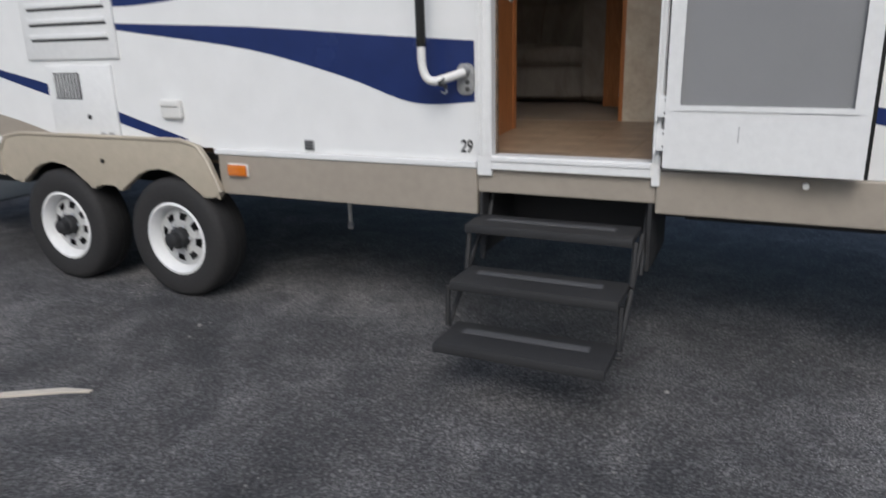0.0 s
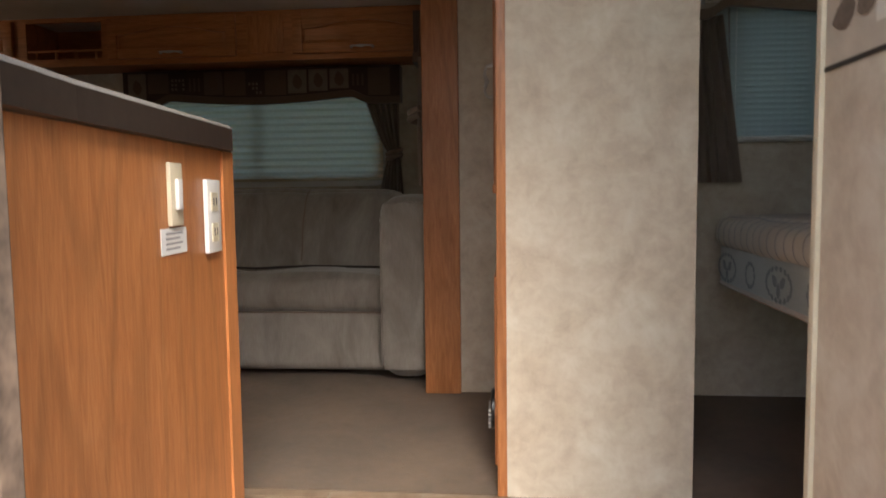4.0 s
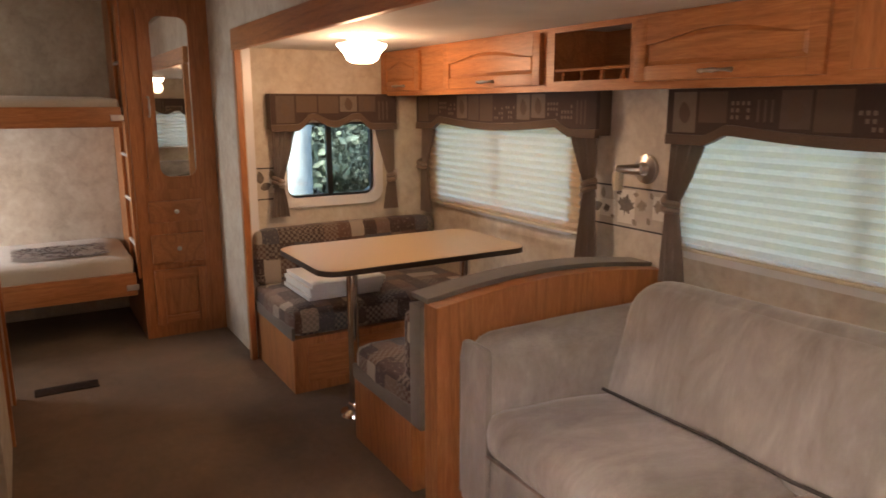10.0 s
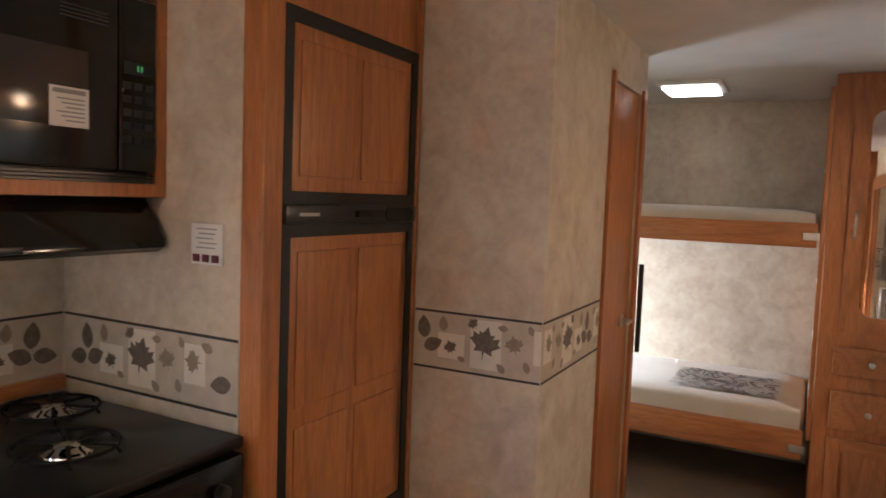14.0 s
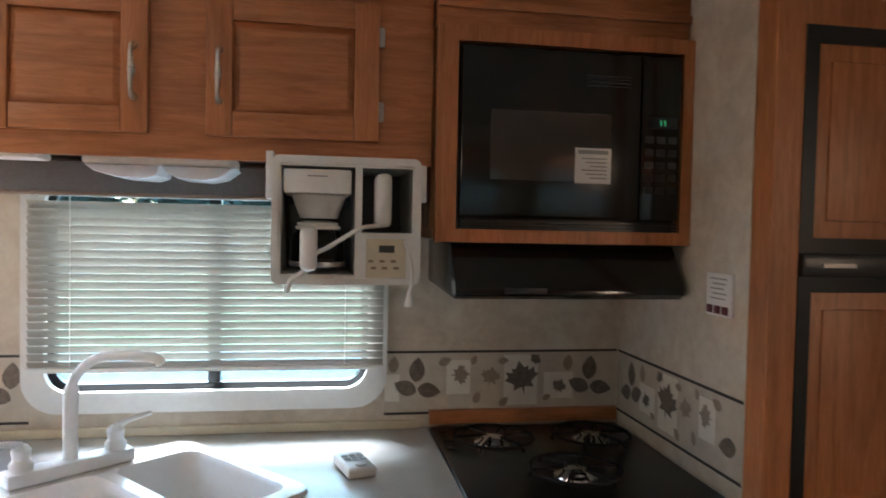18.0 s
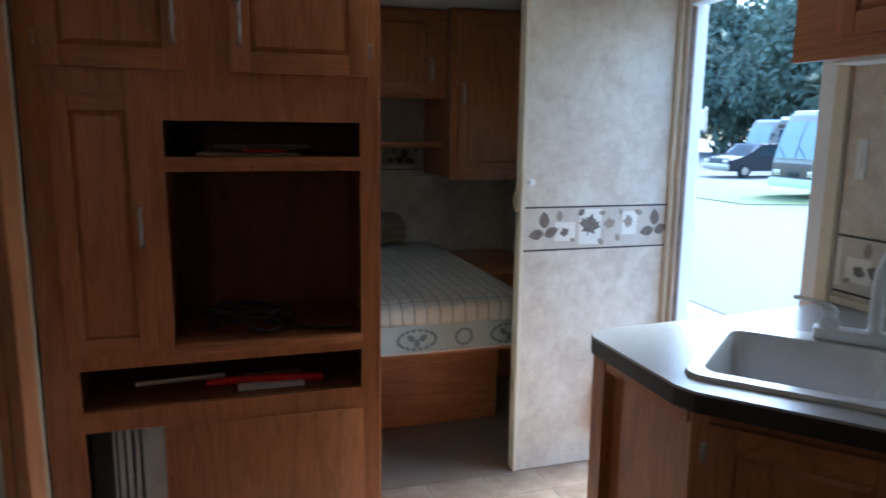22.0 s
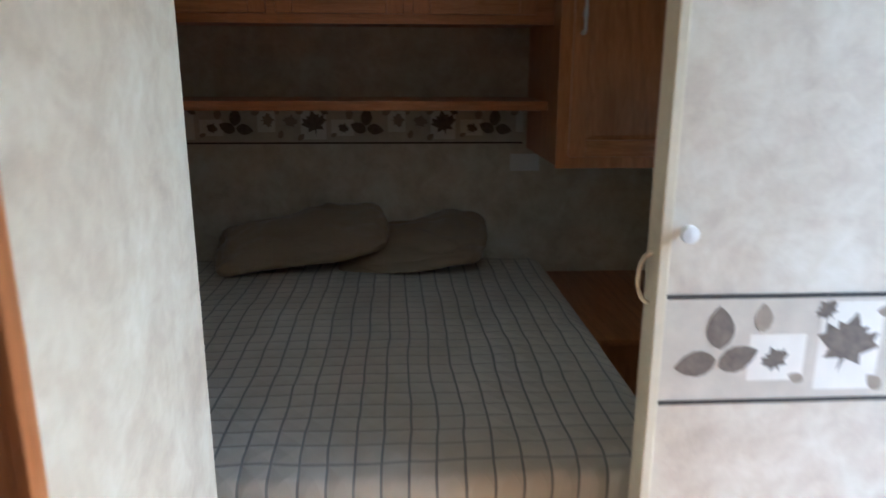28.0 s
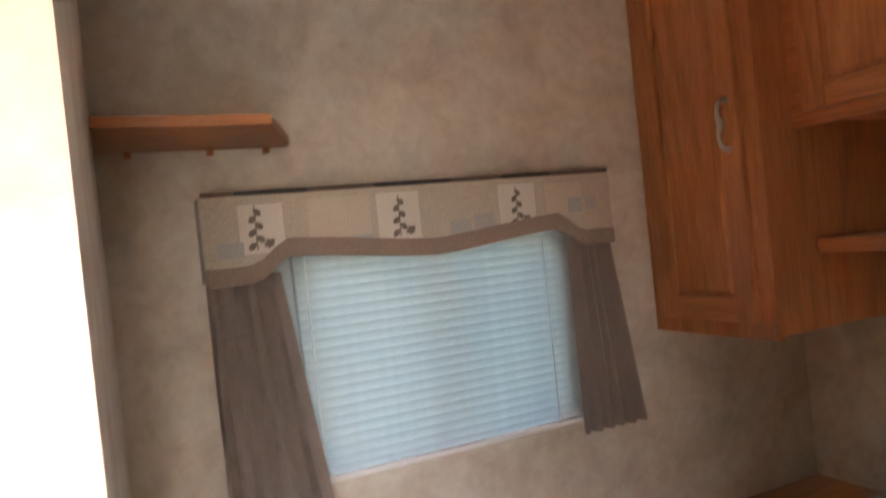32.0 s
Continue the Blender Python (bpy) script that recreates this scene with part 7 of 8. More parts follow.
solo("pillow", pillow(2.43, 1.52, F + 0.815, 0.30, 0.62, 0.105, 6, 1), PILLOW, "tan pillow lying crooked at the head of the bed", "pillow", "bed pillows", at=(2.2, 1.52, F + 0.72))
solo("pillow", pillow(2.435, 1.09, F + 0.785, 0.30, 0.54, 0.085, -10, 2), PILLOW, "tan pillow partly under another pillow", "pillow", "bed pillows", at=(2.24, 1.12, F + 0.72))
for y0, y1, s in ((0.057, BY0 - 0.015, 0), (BY1 + 0.015, FAR - 0.001, 1)):
    ns = thing("bedside_cabinet", (2.1, (y0 + y1) / 2, F), "low oak bedside ledge between bed and wall", "cabinet", "bedside ledges")
    part("body", wbox(1.83, FRONT - 0.001, y0, y1, F, F + 0.60), OAK, ns, smooth=False)
    part("top", wbox(1.81, FRONT - 0.001, y0 + 0.001, y1 - 0.001, F + 0.601, F + 0.625, 0.005), OAK_X, ns)
WZ = 2.01
for y0, y1, g in ((2.0, FAR - 0.001, "l"), (0.057, 0.625, "r")):
    wr = thing("bedroom_wardrobe", (2.2, (y0 + y1) / 2, WZ), "oak hanging wardrobe on the wall beside the bed head", "wardrobe", "bed wardrobes")
    part("body", wbox(2.065, FRONT - 0.001, y0, y1, WZ, CEIL - 0.002), OAK, wr, smooth=False)
    part("face_frame", panel(FENT, y0, y1, WZ - 0.01, CEIL - 0.003, [(y0 + 0.06, y1 - 0.06, WZ + 0.06, CEIL - 0.06)], -2.065, -2.047), OAK, wr, smooth=False)
    cab_door(wr, FENT, y0 + 0.04, y1 - 0.04, WZ + 0.03, CEIL - 0.03, -2.047, True, g + "m", OAK, OAK_Y)
oc = thing("overhead_cabinet", (2.25, 1.32, 2.46), "oak overhead cabinet across the bed head", "cabinet")
part("body", wbox(2.17, FRONT - 0.001, 0.626, 1.999, 2.475, CEIL - 0.002), OAK_Y, oc, smooth=False)
part("face_frame", panel(FENT, 0.626, 1.999, 2.46, CEIL - 0.003, [], -2.17, -2.15), OAK_Y, oc, smooth=False)
for a, b in ((1.56, 1.96), (1.12, 1.53), (0.69, 1.09)):
    cab_door(oc, FENT, a, b, 2.49, CEIL - 0.02, -2.15, False, "lb", OAK, OAK_Y)
sh = thing("bed_shelf", (2.25, 1.32, 2.18), "narrow oak shelf across the bed head", "shelf")
part("board", wbox(2.205, FRONT - 0.001, 0.627, 1.998, 2.187, 2.211, 0.002), OAK_Y, sh)
part("front_lip", wbox(2.188, 2.2048, 0.627, 1.998, 2.180, 2.213, 0.004), OAK_Y, sh)
ou = thing("outlet", (FRONT, 0.62, 1.97), "white power outlet beside the bed head", "outlet")
part("plate", boxes([(0.57, 0.69, 1.915, 1.985, -FRONT, -FRONT + 0.008)], FENT, 0.002), WHITE_PL, ou)
cs = thing("corner_shelf", (0.9, 2.25, 2.508), "oak shelf with clipped corner on the bedroom wall", "shelf")
part("board", hprism([(0.751, 2.12), (1.03, 2.12), (1.11, 2.345), (1.11, 2.379), (0.751, 2.379)], 2.521, 2.540, 0.003), OAK_X, cs)
for x_ in (0.80, 0.95, 1.06):
    part("bracket", wbox(x_, x_ + 0.012, 2.36, 2.3785, 2.508, 2.5205, 0.002), OAK, cs)
bf = thing("ceiling_light", (1.39, 2.02, CEIL), "white ceiling lamp fitting without its cover", "lamp")
part("base", lathe([(0.05, 0.0), (0.05, -0.008), (0.038, -0.016), (0.02, -0.03)], (1.39, 2.02, CEIL - 0.0005), Z, 20), WHITE_PL, bf)
part("bulb", tube([(1.345, 2.01, CEIL - 0.035), (1.40, 2.025, CEIL - 0.04), (1.435, 2.035, CEIL - 0.036)], [0.010, 0.017, 0.012], 10), CREAM_PL, bf)
part("wire", tube(spline([(1.40, 2.02, CEIL - 0.004), (1.455, 2.05, CEIL - 0.03), (1.43, 2.07, CEIL - 0.045), (1.37, 2.05, CEIL - 0.03), (1.36, 2.0, CEIL - 0.006)]), 0.004, 6), WHITE_PL, bf)
ph = thing("door_pull", (0.74, 0.72, 2.0), "small white folding-door knob and ring", "knob")
part("knob", lathe([(0.006, 0.0), (0.006, 0.012), (0.014, 0.018), (0.013, 0.028), (0.003, 0.03)], (0.7445, 0.716, 2.088), -X, 12), WHITE_PL, ph)
part("ring_pull", tube([(0.765, 0.753 + 0.02 * math.sin(a), 2.01 - 0.04 * math.cos(a)) for a in [math.pi * i / 10 for i in range(11)]], 0.0035, 6), CREAM_PL, ph)

# ---- trailer outside ----
def wheel(x):
    root = thing("trailer_wheel", (x, 0.05, -0.05), "trailer wheel with white spoked rim and worn black tyre", "wheel", "trailer wheels")
    c = (x, 0.05, 0.302)
    R = 0.352
    ty = part("tyre", lathe([(0.205, -0.10), (0.24, -0.108), (0.31, -0.114), (0.338, -0.10), (R, -0.075), (R, 0.075), (0.338, 0.10), (0.31, 0.114), (0.24, 0.108), (0.205, 0.10)], c, -Y, 48, cap=False), RUBBER, root)
    part("tread_groove", lathe([(R + 0.0005, -0.03), (R + 0.001, -0.026), (R + 0.0005, -0.022)], c, -Y, 48, cap=False), BLACK_PL, ty)
    rim = part("rim", lathe([(0.212, 0.095), (0.215, 0.104), (0.20, 0.108), (0.19, 0.09), (0.175, 0.07), (0.172, 0.03)], c, -Y, 48, cap=False), WHITE_MET, root, "white painted steel rim")
    # spoked disc: eight windows
    bm = bmesh.new()
    n, inner, outer = 48, 0.085, 0.174
    ri = [bm.verts.new((x + 0.172 * math.cos(t), 0.05 - 0.045, 0.302 + 0.172 * math.sin(t))) for t in [2 * math.pi * k / n for k in range(n)]]
    r1 = [bm.verts.new((x + 0.145 * math.cos(t), 0.05 - 0.052, 0.302 + 0.145 * math.sin(t))) for t in [2 * math.pi * k / n for k in range(n)]]
    r2 = [bm.verts.new((x + 0.105 * math.cos(t), 0.05 - 0.060, 0.302 + 0.105 * math.sin(t))) for t in [2 * math.pi * k / n for k in range(n)]]
    r3 = [bm.verts.new((x + 0.060 * math.cos(t), 0.05 - 0.058, 0.302 + 0.060 * math.sin(t))) for t in [2 * math.pi * k / n for k in range(n)]]
    for k in range(n):
        j = (k + 1) % n
        bm.faces.new((ri[k], ri[j], r1[j], r1[k]))
        if k % 6 in (0, 1, 2):
            bm.faces.new((r1[k], r1[j], r2[j], r2[k]))
        bm.faces.new((r2[k], r2[j], r3[j], r3[k]))
    bm.faces.new(r3)
    bmesh.ops.solidify(bm, geom=bm.faces[:], thickness=0.006)
    part("spoke_disc", bm, WHITE_MET, rim)
    part("hub", lathe([(0.062, 0.0), (0.06, 0.05), (0.045, 0.058), (0.043, 0.095), (0.03, 0.102)], (x, -0.002, 0.302), -Y, 20), BLACK_ST, root, "dark greasy hub")
    for k in range(6):
        t = math.pi * k / 3
        part("wheel_nut", lathe([(0.011, 0), (0.011, 0.018), (0.005, 0.022)], (x + 0.073 * math.cos(t), -0.009, 0.302 + 0.073 * math.sin(t)), -Y, 6), SHINY, root)
    part("drum", lathe([(0.165, -0.03), (0.165, 0.0)], (x, 0.06, 0.302), -Y, 24), BLACK_ST, root)
    return root


wheel(-1.925)
wheel(-2.845)
fe = thing("fender", (-2.41, -0.03, 0.6), "tan moulded double fender skirt above the wheels", "fender")


def arch_pts(cx, r, z0, k=12):
    return [(cx + r * math.cos(math.pi * (1 - i / k)), z0 + r * 0.92 * math.sin(math.pi * (1 - i / k))) for i in range(k + 1)]


fp = [(-3.34, 0.60), (-3.33, 0.76), (-3.27, 0.845), (-3.12, 0.872), (-1.80, 0.872), (-1.69, 0.845), (-1.63, 0.77), (-1.555, 0.60), (-1.57, 0.565)]
low = [(-1.62, 0.575)] + list(reversed(arch_pts(-1.985, 0.345, 0.40))) + [(-2.36, 0.60), (-2.46, 0.60)] + list(reversed(arch_pts(-2.855, 0.345, 0.40))) + [(-3.23, 0.58)]
low = [(u, max(v, 0.56)) for u, v in low]
part("panel", prism(fp + low, -0.055, -0.012, FKIT, 0.012), TAN_FENDER, fe)
part("lip", tube([(u, -0.052, v) for u, v in fp], 0.012, 8), TAN_FENDER, fe)
part("fixing_hole", lathe([(0.014, 0), (0.014, 0.004)], (-2.42, -0.056, 0.73), -Y, 12), BLACK_PL, fe)
solo("wheel_well", wbox(-3.32, -1.60, 0.02, 0.395, 0.76, 0.80), BLACK_PL, "dark wheel well liner", "wheel well")

# decals
dc = thing("side_decal", (-1.4, -0.001, 1.2), "navy blue swoosh decals on the white wall", "decal")


def swoosh(up, low, n=-0.0012, k=14):
    a = [Vector((*p, 0)) for p in up]
    b = [Vector((*p, 0)) for p in low]
    sa, sb = spline(a, 5), spline(b, 5)
    pts = [(p.x, p.y) for p in sa] + [(p.x, p.y) for p in reversed(sb)]
    bm = bmesh.new()
    bm.faces.new([bm.verts.new((u, n, v)) for u, v in pts])
    bmesh.ops.triangulate(bm, faces=bm.faces[:])
    return bm


part("stripe", swoosh([(-2.62, 1.515), (-2.0, 1.48), (-1.3, 1.445), (-0.6, 1.39), (-0.086, 1.352)], [(-2.62, 1.507), (-2.05, 1.435), (-1.3, 1.335), (-0.75, 1.20), (-0.39, 1.085), (-0.086, 1.092)]), BLUE_VINYL, dc, smooth=False)
part("stripe", swoosh([(0.8, 1.30), (1.4, 1.10), (2.2, 1.0)], [(0.8, 1.20), (1.4, 1.04), (2.2, 0.93)]), BLUE_VINYL, dc, smooth=False)
part("stripe", swoosh([(-3.9, 1.40), (-3.3, 1.26), (-2.8, 1.155), (-2.2, 0.985), (-1.78, 0.87)], [(-3.9, 1.38), (-3.3, 1.215), (-2.8, 1.085), (-2.3, 0.95), (-1.95, 0.862)]), BLUE_VINYL, dc, smooth=False)
part("stripe", swoosh([(-2.62, 1.70), (-2.3, 1.62), (-1.8, 1.66), (-1.2, 1.74)], [(-2.62, 1.685), (-2.3, 1.585), (-1.8, 1.59), (-1.2, 1.66)]), BLUE_VINYL, dc, smooth=False)
part("cyan_stripe", swoosh([(-1.0, 1.69), (-0.5, 1.675), (-0.086, 1.665)], [(-1.0, 1.66), (-0.5, 1.625), (-0.086, 1.598)]), CYAN_VINYL, dc, "bright blue stripe", smooth=False)
part("tan_stripe", swoosh([(-5.3, 1.20), (-4.2, 1.10), (-3.3, 0.97), (-2.8, 0.85)], [(-5.3, 0.84), (-4.2, 0.84), (-3.3, 0.84), (-2.85, 0.84)], -0.0008), BEIGE_SKIRT, dc, "beige lower stripe", smooth=False)


def number(text, size, at, mat, parent, m):
    cu = bpy.data.curves.new("numeral", 'FONT')
    cu.body, cu.size, cu.extrude, cu.shear, cu.offset = text, size, 0.0008, 0.10, 0.0016
    tmp = bpy.data.objects.new("numeral", cu)
    me = bpy.data.meshes.new_from_object(tmp)
    bpy.data.objects.remove(tmp)
    bm = bmesh.new()
    bm.from_mesh(me)
    bpy.data.meshes.remove(me)
    for v in bm.verts:
        v.co = Vector(at) + m @ v.co
    return part("numeral", bm, mat, parent, smooth=False)


nb = thing("number_decal", (-0.13, -0.001, 0.87), "black number 29 on the white wall", "sign")
number("29", 0.080, (-0.158, -0.0025, 0.868), INK, nb, Matrix(((0.74, 0, 0), (0, 0, -1), (0, 1, 0))))

# access panels
rv = thing("refrigerator_vent", (-2.45, -0.004, 1.3), "white louvred outside vent panel", "vent")
part("frame", wbox(-2.97, -2.215, -0.014, -0.001, 1.305, 2.05, 0.006), WHITE_MET, rv)
for i in range(6):
    part("louvre", wbox(-2.90, -2.27, -0.026, -0.014, 1.42 + 0.085 * i, 1.445 + 0.085 * i, 0.004), WHITE_MET, rv)
    part("slot", wbox(-2.90, -2.27, -0.0155, -0.0142, 1.405 + 0.085 * i, 1.419 + 0.085 * i), INK, rv, smooth=False)
wh = thing("water_heater_door", (-2.6, -0.003, 0.9), "white metal water heater door with black grille", "access panel")
part("panel", wbox(-2.83, -2.29, -0.016, -0.001, 0.835, 1.27, 0.005), WHITE_MET, wh)
part("grille", wbox(-2.77, -2.55, -0.0185, -0.0162, 1.08, 1.23, 0.001), BLACK_PL, wh)
for i in range(8):
    part("grille_bar", wbox(-2.765 + 0.027 * i, -2.756 + 0.027 * i, -0.021, -0.0187, 1.085, 1.225), WHITE_MET, wh, smooth=False)
part("latch", lathe([(0.014, 0), (0.014, 0.006)], (-2.51, -0.0165, 0.98), -Y, 10), BLACK_PL, wh)
for x in (-2.42, -2.35):
    part("cap", wbox(x - 0.02, x + 0.02, -0.02, -0.0165, 0.86, 0.895, 0.002), ALU, wh)
bxo = thing("outlet_box", (-1.87, -0.01, 1.0), "small white outside outlet cover", "outlet")
part("cover", wbox(-1.935, -1.795, -0.03, -0.001, 0.985, 1.085, 0.008), WHITE_PL, bxo)
part("lid_lip", wbox(-1.93, -1.80, -0.038, -0.0302, 1.05, 1.08, 0.003), WHITE_PL, bxo)
tv = thing("drain_vent", (-0.985, -0.002, 0.86), "small dark louvre on the wall foot", "vent")
part("plate", wbox(-1.012, -0.955, -0.008, -0.001, 0.842, 0.895, 0.003), GREY_INK, tv)
for i in range(3):
    part("louvre", wbox(-1.006, -0.961, -0.012, -0.0082, 0.85 + 0.015 * i, 0.857 + 0.015 * i), BLACK_PL, tv, smooth=False)
mk = thing("marker_light", (-1.44, -0.02, 0.71), "amber side marker light on the skirt", "lamp")
part("base", wbox(-1.51, -1.38, -0.02, -0.0125, 0.685, 0.755, 0.004), WHITE_PL, mk)
part("lens", wbox(-1.505, -1.385, -0.038, -0.0205, 0.69, 0.75, 0.009), ORANGE, mk)
pp = thing("drain_pipe", (-1.0, 0.45, 0.3), "thin white pipe hanging under the chassis", "pipe")
part("pipe", tube([(-1.03, 0.40, 0.53), (-1.03, 0.40, 0.36)], 0.012, 8), WHITE_PL, pp)
part("elbow", tube([(-1.03, 0.40, 0.365), (-1.02, 0.38, 0.34)], 0.018, 8), ALU, pp)

# grab handle
gh = thing("grab_handle", (-0.14, -0.05, 1.2), "folding entry grab handle, white with dark grip and cord", "handle")
part("bracket", prism(rrect(-0.165, -0.085, 1.10, 1.235, 0.03, 5), -0.012, -0.001, FKIT, 0.002), ZINC, gh)
part("tube", tube(spline([(-0.12, -0.03, 1.20), (-0.175, -0.07, 1.18), (-0.23, -0.10, 1.165), (-0.265, -0.11, 1.18), (-0.285, -0.11, 1.235), (-0.287, -0.11, 1.32)]), 0.019, 12), WHITE_PL, gh)
part("grip", tube([(-0.287, -0.11, 1.31), (-0.291, -0.11, 2.2)], 0.021, 12), BLACK_PL, gh, "dark foam grip")
part("pivot", lathe([(0.024, 0), (0.024, 0.012), (0.017, 0.02), (0.015, 0.026)], (-0.125, -0.012, 1.205), -Y, 18), ZINC, gh)
for z in (1.125, 1.155):
    part("bolt", lathe([(0.011, 0), (0.009, 0.006)], (-0.115, -0.012, z), -Y, 10), INK, gh)
part("cord", tube(spline([(-0.185, -0.065, 1.20), (-0.195, -0.105, 1.165), (-0.215, -0.07, 1.19), (-0.20, -0.12, 1.15), (-0.175, -0.11, 1.15), (-0.186, -0.09, 1.135)]), 0.007, 6), BLACK_PL, gh)
part("hook", tube(spline([(-0.186, -0.09, 1.135), (-0.18, -0.09, 1.12), (-0.192, -0.09, 1.112), (-0.205, -0.09, 1.12)]), 0.004, 6), ALU, gh)

gh.location.z += 0.022

# open screen door lying back against the wall
sd = thing("door_2", (0.70, -0.03, F), "white screen door swung fully open against the wall", "door", kind="structure")
DM = Matrix.Translation((0.736, -0.035, 0)) @ Matrix.Rotation(radians(-4.5), 4, 'Z') @ FKIT
part("outer_leaf", boxes([(0.0, 0.69, 0.85, 2.80, -0.0, 0.022)], DM, 0.006), WHITE_MET, sd)
part("frame", panel(DM, 0.0, 0.69, 0.85, 2.80, [(0.045, 0.645, 1.085, 1.75), (0.045, 0.645, 1.83, 2.74)], -0.026, -0.001), WHITE_MET, sd, smooth=False)
part("screen", boxes([(0.046, 0.644, 1.086, 1.749, -0.014, -0.010), (0.046, 0.644, 1.831, 2.739, -0.014, -0.010)], DM), SCREEN, sd, "grey insect screen", smooth=False)
part("screen_bead", panel(DM, 0.035, 0.655, 1.075, 1.76, [(0.055, 0.635, 1.095, 1.74)], -0.031, -0.0262), WHITE_MET, sd, smooth=False)
part("edge_seal", boxes([(0.69, 0.703, 0.85, 2.80, -0.02, 0.02)], DM), BLACK_PL, sd, smooth=False)
for z, h_ in ((0.916, 0.086), (1.047, 0.082), (2.3, 0.085)):
    hg = part("hinge", boxes([(0.697, 0.742, -0.058, -0.052, z, z + h_), (0.697, 0.705, -0.0515, -0.0305, z, z + h_)], bevel=0.002), WHITE_MET, sd, "white painted hinge leaf")
    part("hinge_pin", tube([(0.700, -0.058, z - 0.012), (0.700, -0.058, z + h_ + 0.012)], 0.006, 10), WHITE_MET, hg)
    for q in (0.2, 0.8):
        part("screw", lathe([(0.005, 0), (0.004, 0.002)], (0.733, -0.0582, z + h_ * q), -Y, 8), INK, hg)
part("scratch", boxes([(0.27, 0.273, 0.96, 1.02, -0.0268, -0.0262)], DM), GREY_INK, sd, smooth=False)
part("catch", lathe([(0.012, 0), (0.012, 0.03)], (1.25, -0.03, 0.805), -Y, 8), WHITE_PL, sd)

# folding steps
sp = thing("entry_steps", (0.32, -0.3, 0.0), "black folding three-tread entry steps with grit strips", "steps")
TR = ((0.565, -0.22, -0.02, -0.05, 0.665), (0.385, -0.46, -0.225, -0.02, 0.665), (0.205, -0.675, -0.43, 0.0, 0.668))
for z, y0, y1, x0, x1 in TR:
    t = part("tread", wbox(x0, x1, y0, y1, z, z + 0.028, 0.006), BLACK_ST, sp)
    part("nosing", wbox(x0, x1, y0 - 0.004, y0 + 0.016, z - 0.010, z + 0.022, 0.006), BLACK_ST, t)
    part("grit_strip", wbox(x0 + 0.07, x1 - 0.09, y1 - 0.115, y1 - 0.065, z + 0.0282, z + 0.0305, 0.001), GRIT, t, "grey non-slip strip")
for x in (-0.035, 0.672):
    for (za, ya, zb, yb) in ((0.70, 0.10, 0.39, -0.05), (0.575, -0.20, 0.40, -0.24), (0.56, -0.03, 0.395, -0.23), (0.39, -0.44, 0.215, -0.45), (0.385, -0.24, 0.21, -0.44)):
        bm = tube([(x, ya, za), (x, yb, zb)], 0.011, 6)
        part("link_arm", bm, BLACK_ST, sp)
for nm, x0, x1, y0, y1 in (("side_plate", -0.06, -0.045, -0.02, 0.45), ("side_plate", 0.685, 0.70, -0.02, 0.45), ("back_plate", -0.045, 0.685, 0.40, 0.42)):
    part(nm, wbox(x0, x1, y0, y1, 0.40 if nm == "side_plate" else 0.45, 0.69), BLACK_ST, sp, smooth=False)
part("cross_rod", tube([(-0.035, -0.23, 0.375), (0.672, -0.23, 0.375)], 0.009, 8), BLACK_ST, sp)
part("cross_rod", tube([(-0.02, -0.47, 0.195), (0.69, -0.47, 0.195)], 0.009, 8), BLACK_ST, sp)

# fire extinguisher inside the entry
fx = thing("fire_extinguisher", (0.68, 0.36, 0.98), "red fire extinguisher on the partition by the door", "fire extinguisher")
c = (0.69, 0.36)
part("cylinder", lathe([(0.02, 0.0), (0.048, 0.004), (0.05, 0.015), (0.05, 0.235), (0.046, 0.26), (0.03, 0.285), (0.017, 0.295), (0.016, 0.31)], (*c, 0.985), Z, 28), RED, fx)
part("valve", lathe([(0.017, 0.0), (0.02, 0.01), (0.02, 0.03), (0.013, 0.036)], (*c, 1.293), Z, 12), RED, fx)
part("lever", boxes([(0.665, 0.70, 0.335, 0.385, 1.33, 1.345), (0.672, 0.692, 0.325, 0.345, 1.345, 1.385)], bevel=0.004), RED, fx, "red squeeze lever")
part("nozzle", tube([(0.685, 0.35, 1.31), (0.665, 0.30, 1.30)], 0.010, 8), RED, fx)
part("pin", tube([(0.655, 0.375, 1.36), (0.70, 0.40, 1.36)], 0.006, 6), YELLOW, fx, "yellow safety pin")
part("pull_ring", tube([(0.672, 0.405 + 0.013 * math.cos(a), 1.335 + 0.018 * math.sin(a)) for a in [2 * math.pi * k / 14 for k in range(15)]], 0.004, 6), RED, fx)
arc = [(c[0] + r_ * math.cos(radians(q)), c[1] + r_ * math.sin(radians(q))) for r_, qs in ((0.0505, range(150, 251, 10)), (0.0512, range(250, 149, -10))) for q in qs]
part("label", hprism(arc, 1.03, 1.135), PAPER, fx, "white printed label")
part("strap", lathe([(0.0508, 0.0), (0.0525, 0.002), (0.0525, 0.018), (0.0508, 0.02)], (*c, 1.135), Z, 28, cap=False), BLACK_PL, fx)
part("bracket", wbox(0.738, 0.7445, 0.325, 0.345, 1.06, 1.28, 0.003), BLACK_PL, fx)
part("bracket_hook", wbox(0.70, 0.745, 0.318, 0.345, 1.25, 1.27, 0.004), BLACK_PL, fx)
fx.location, fx.scale = (0.695, 0.335, 1.0), (0.72, 0.72, 0.80)
fx.location.x = 0.7445 - (0.7445 - 0.68) * 0.72
# small switch by the door
s2 = thing("light_switch", (-0.18, 0.056, 2.2), "white rocker switch beside the entry door", "switch")
part("plate", boxes([(-0.20, -0.165, 2.16, 2.28, 0.0555, 0.063)], FKIT, 0.002), WHITE_PL, s2)
part("rocker", boxes([(-0.19, -0.176, 2.19, 2.25, 0.063, 0.068)], FKIT, 0.002), WHITE_PL, s2)

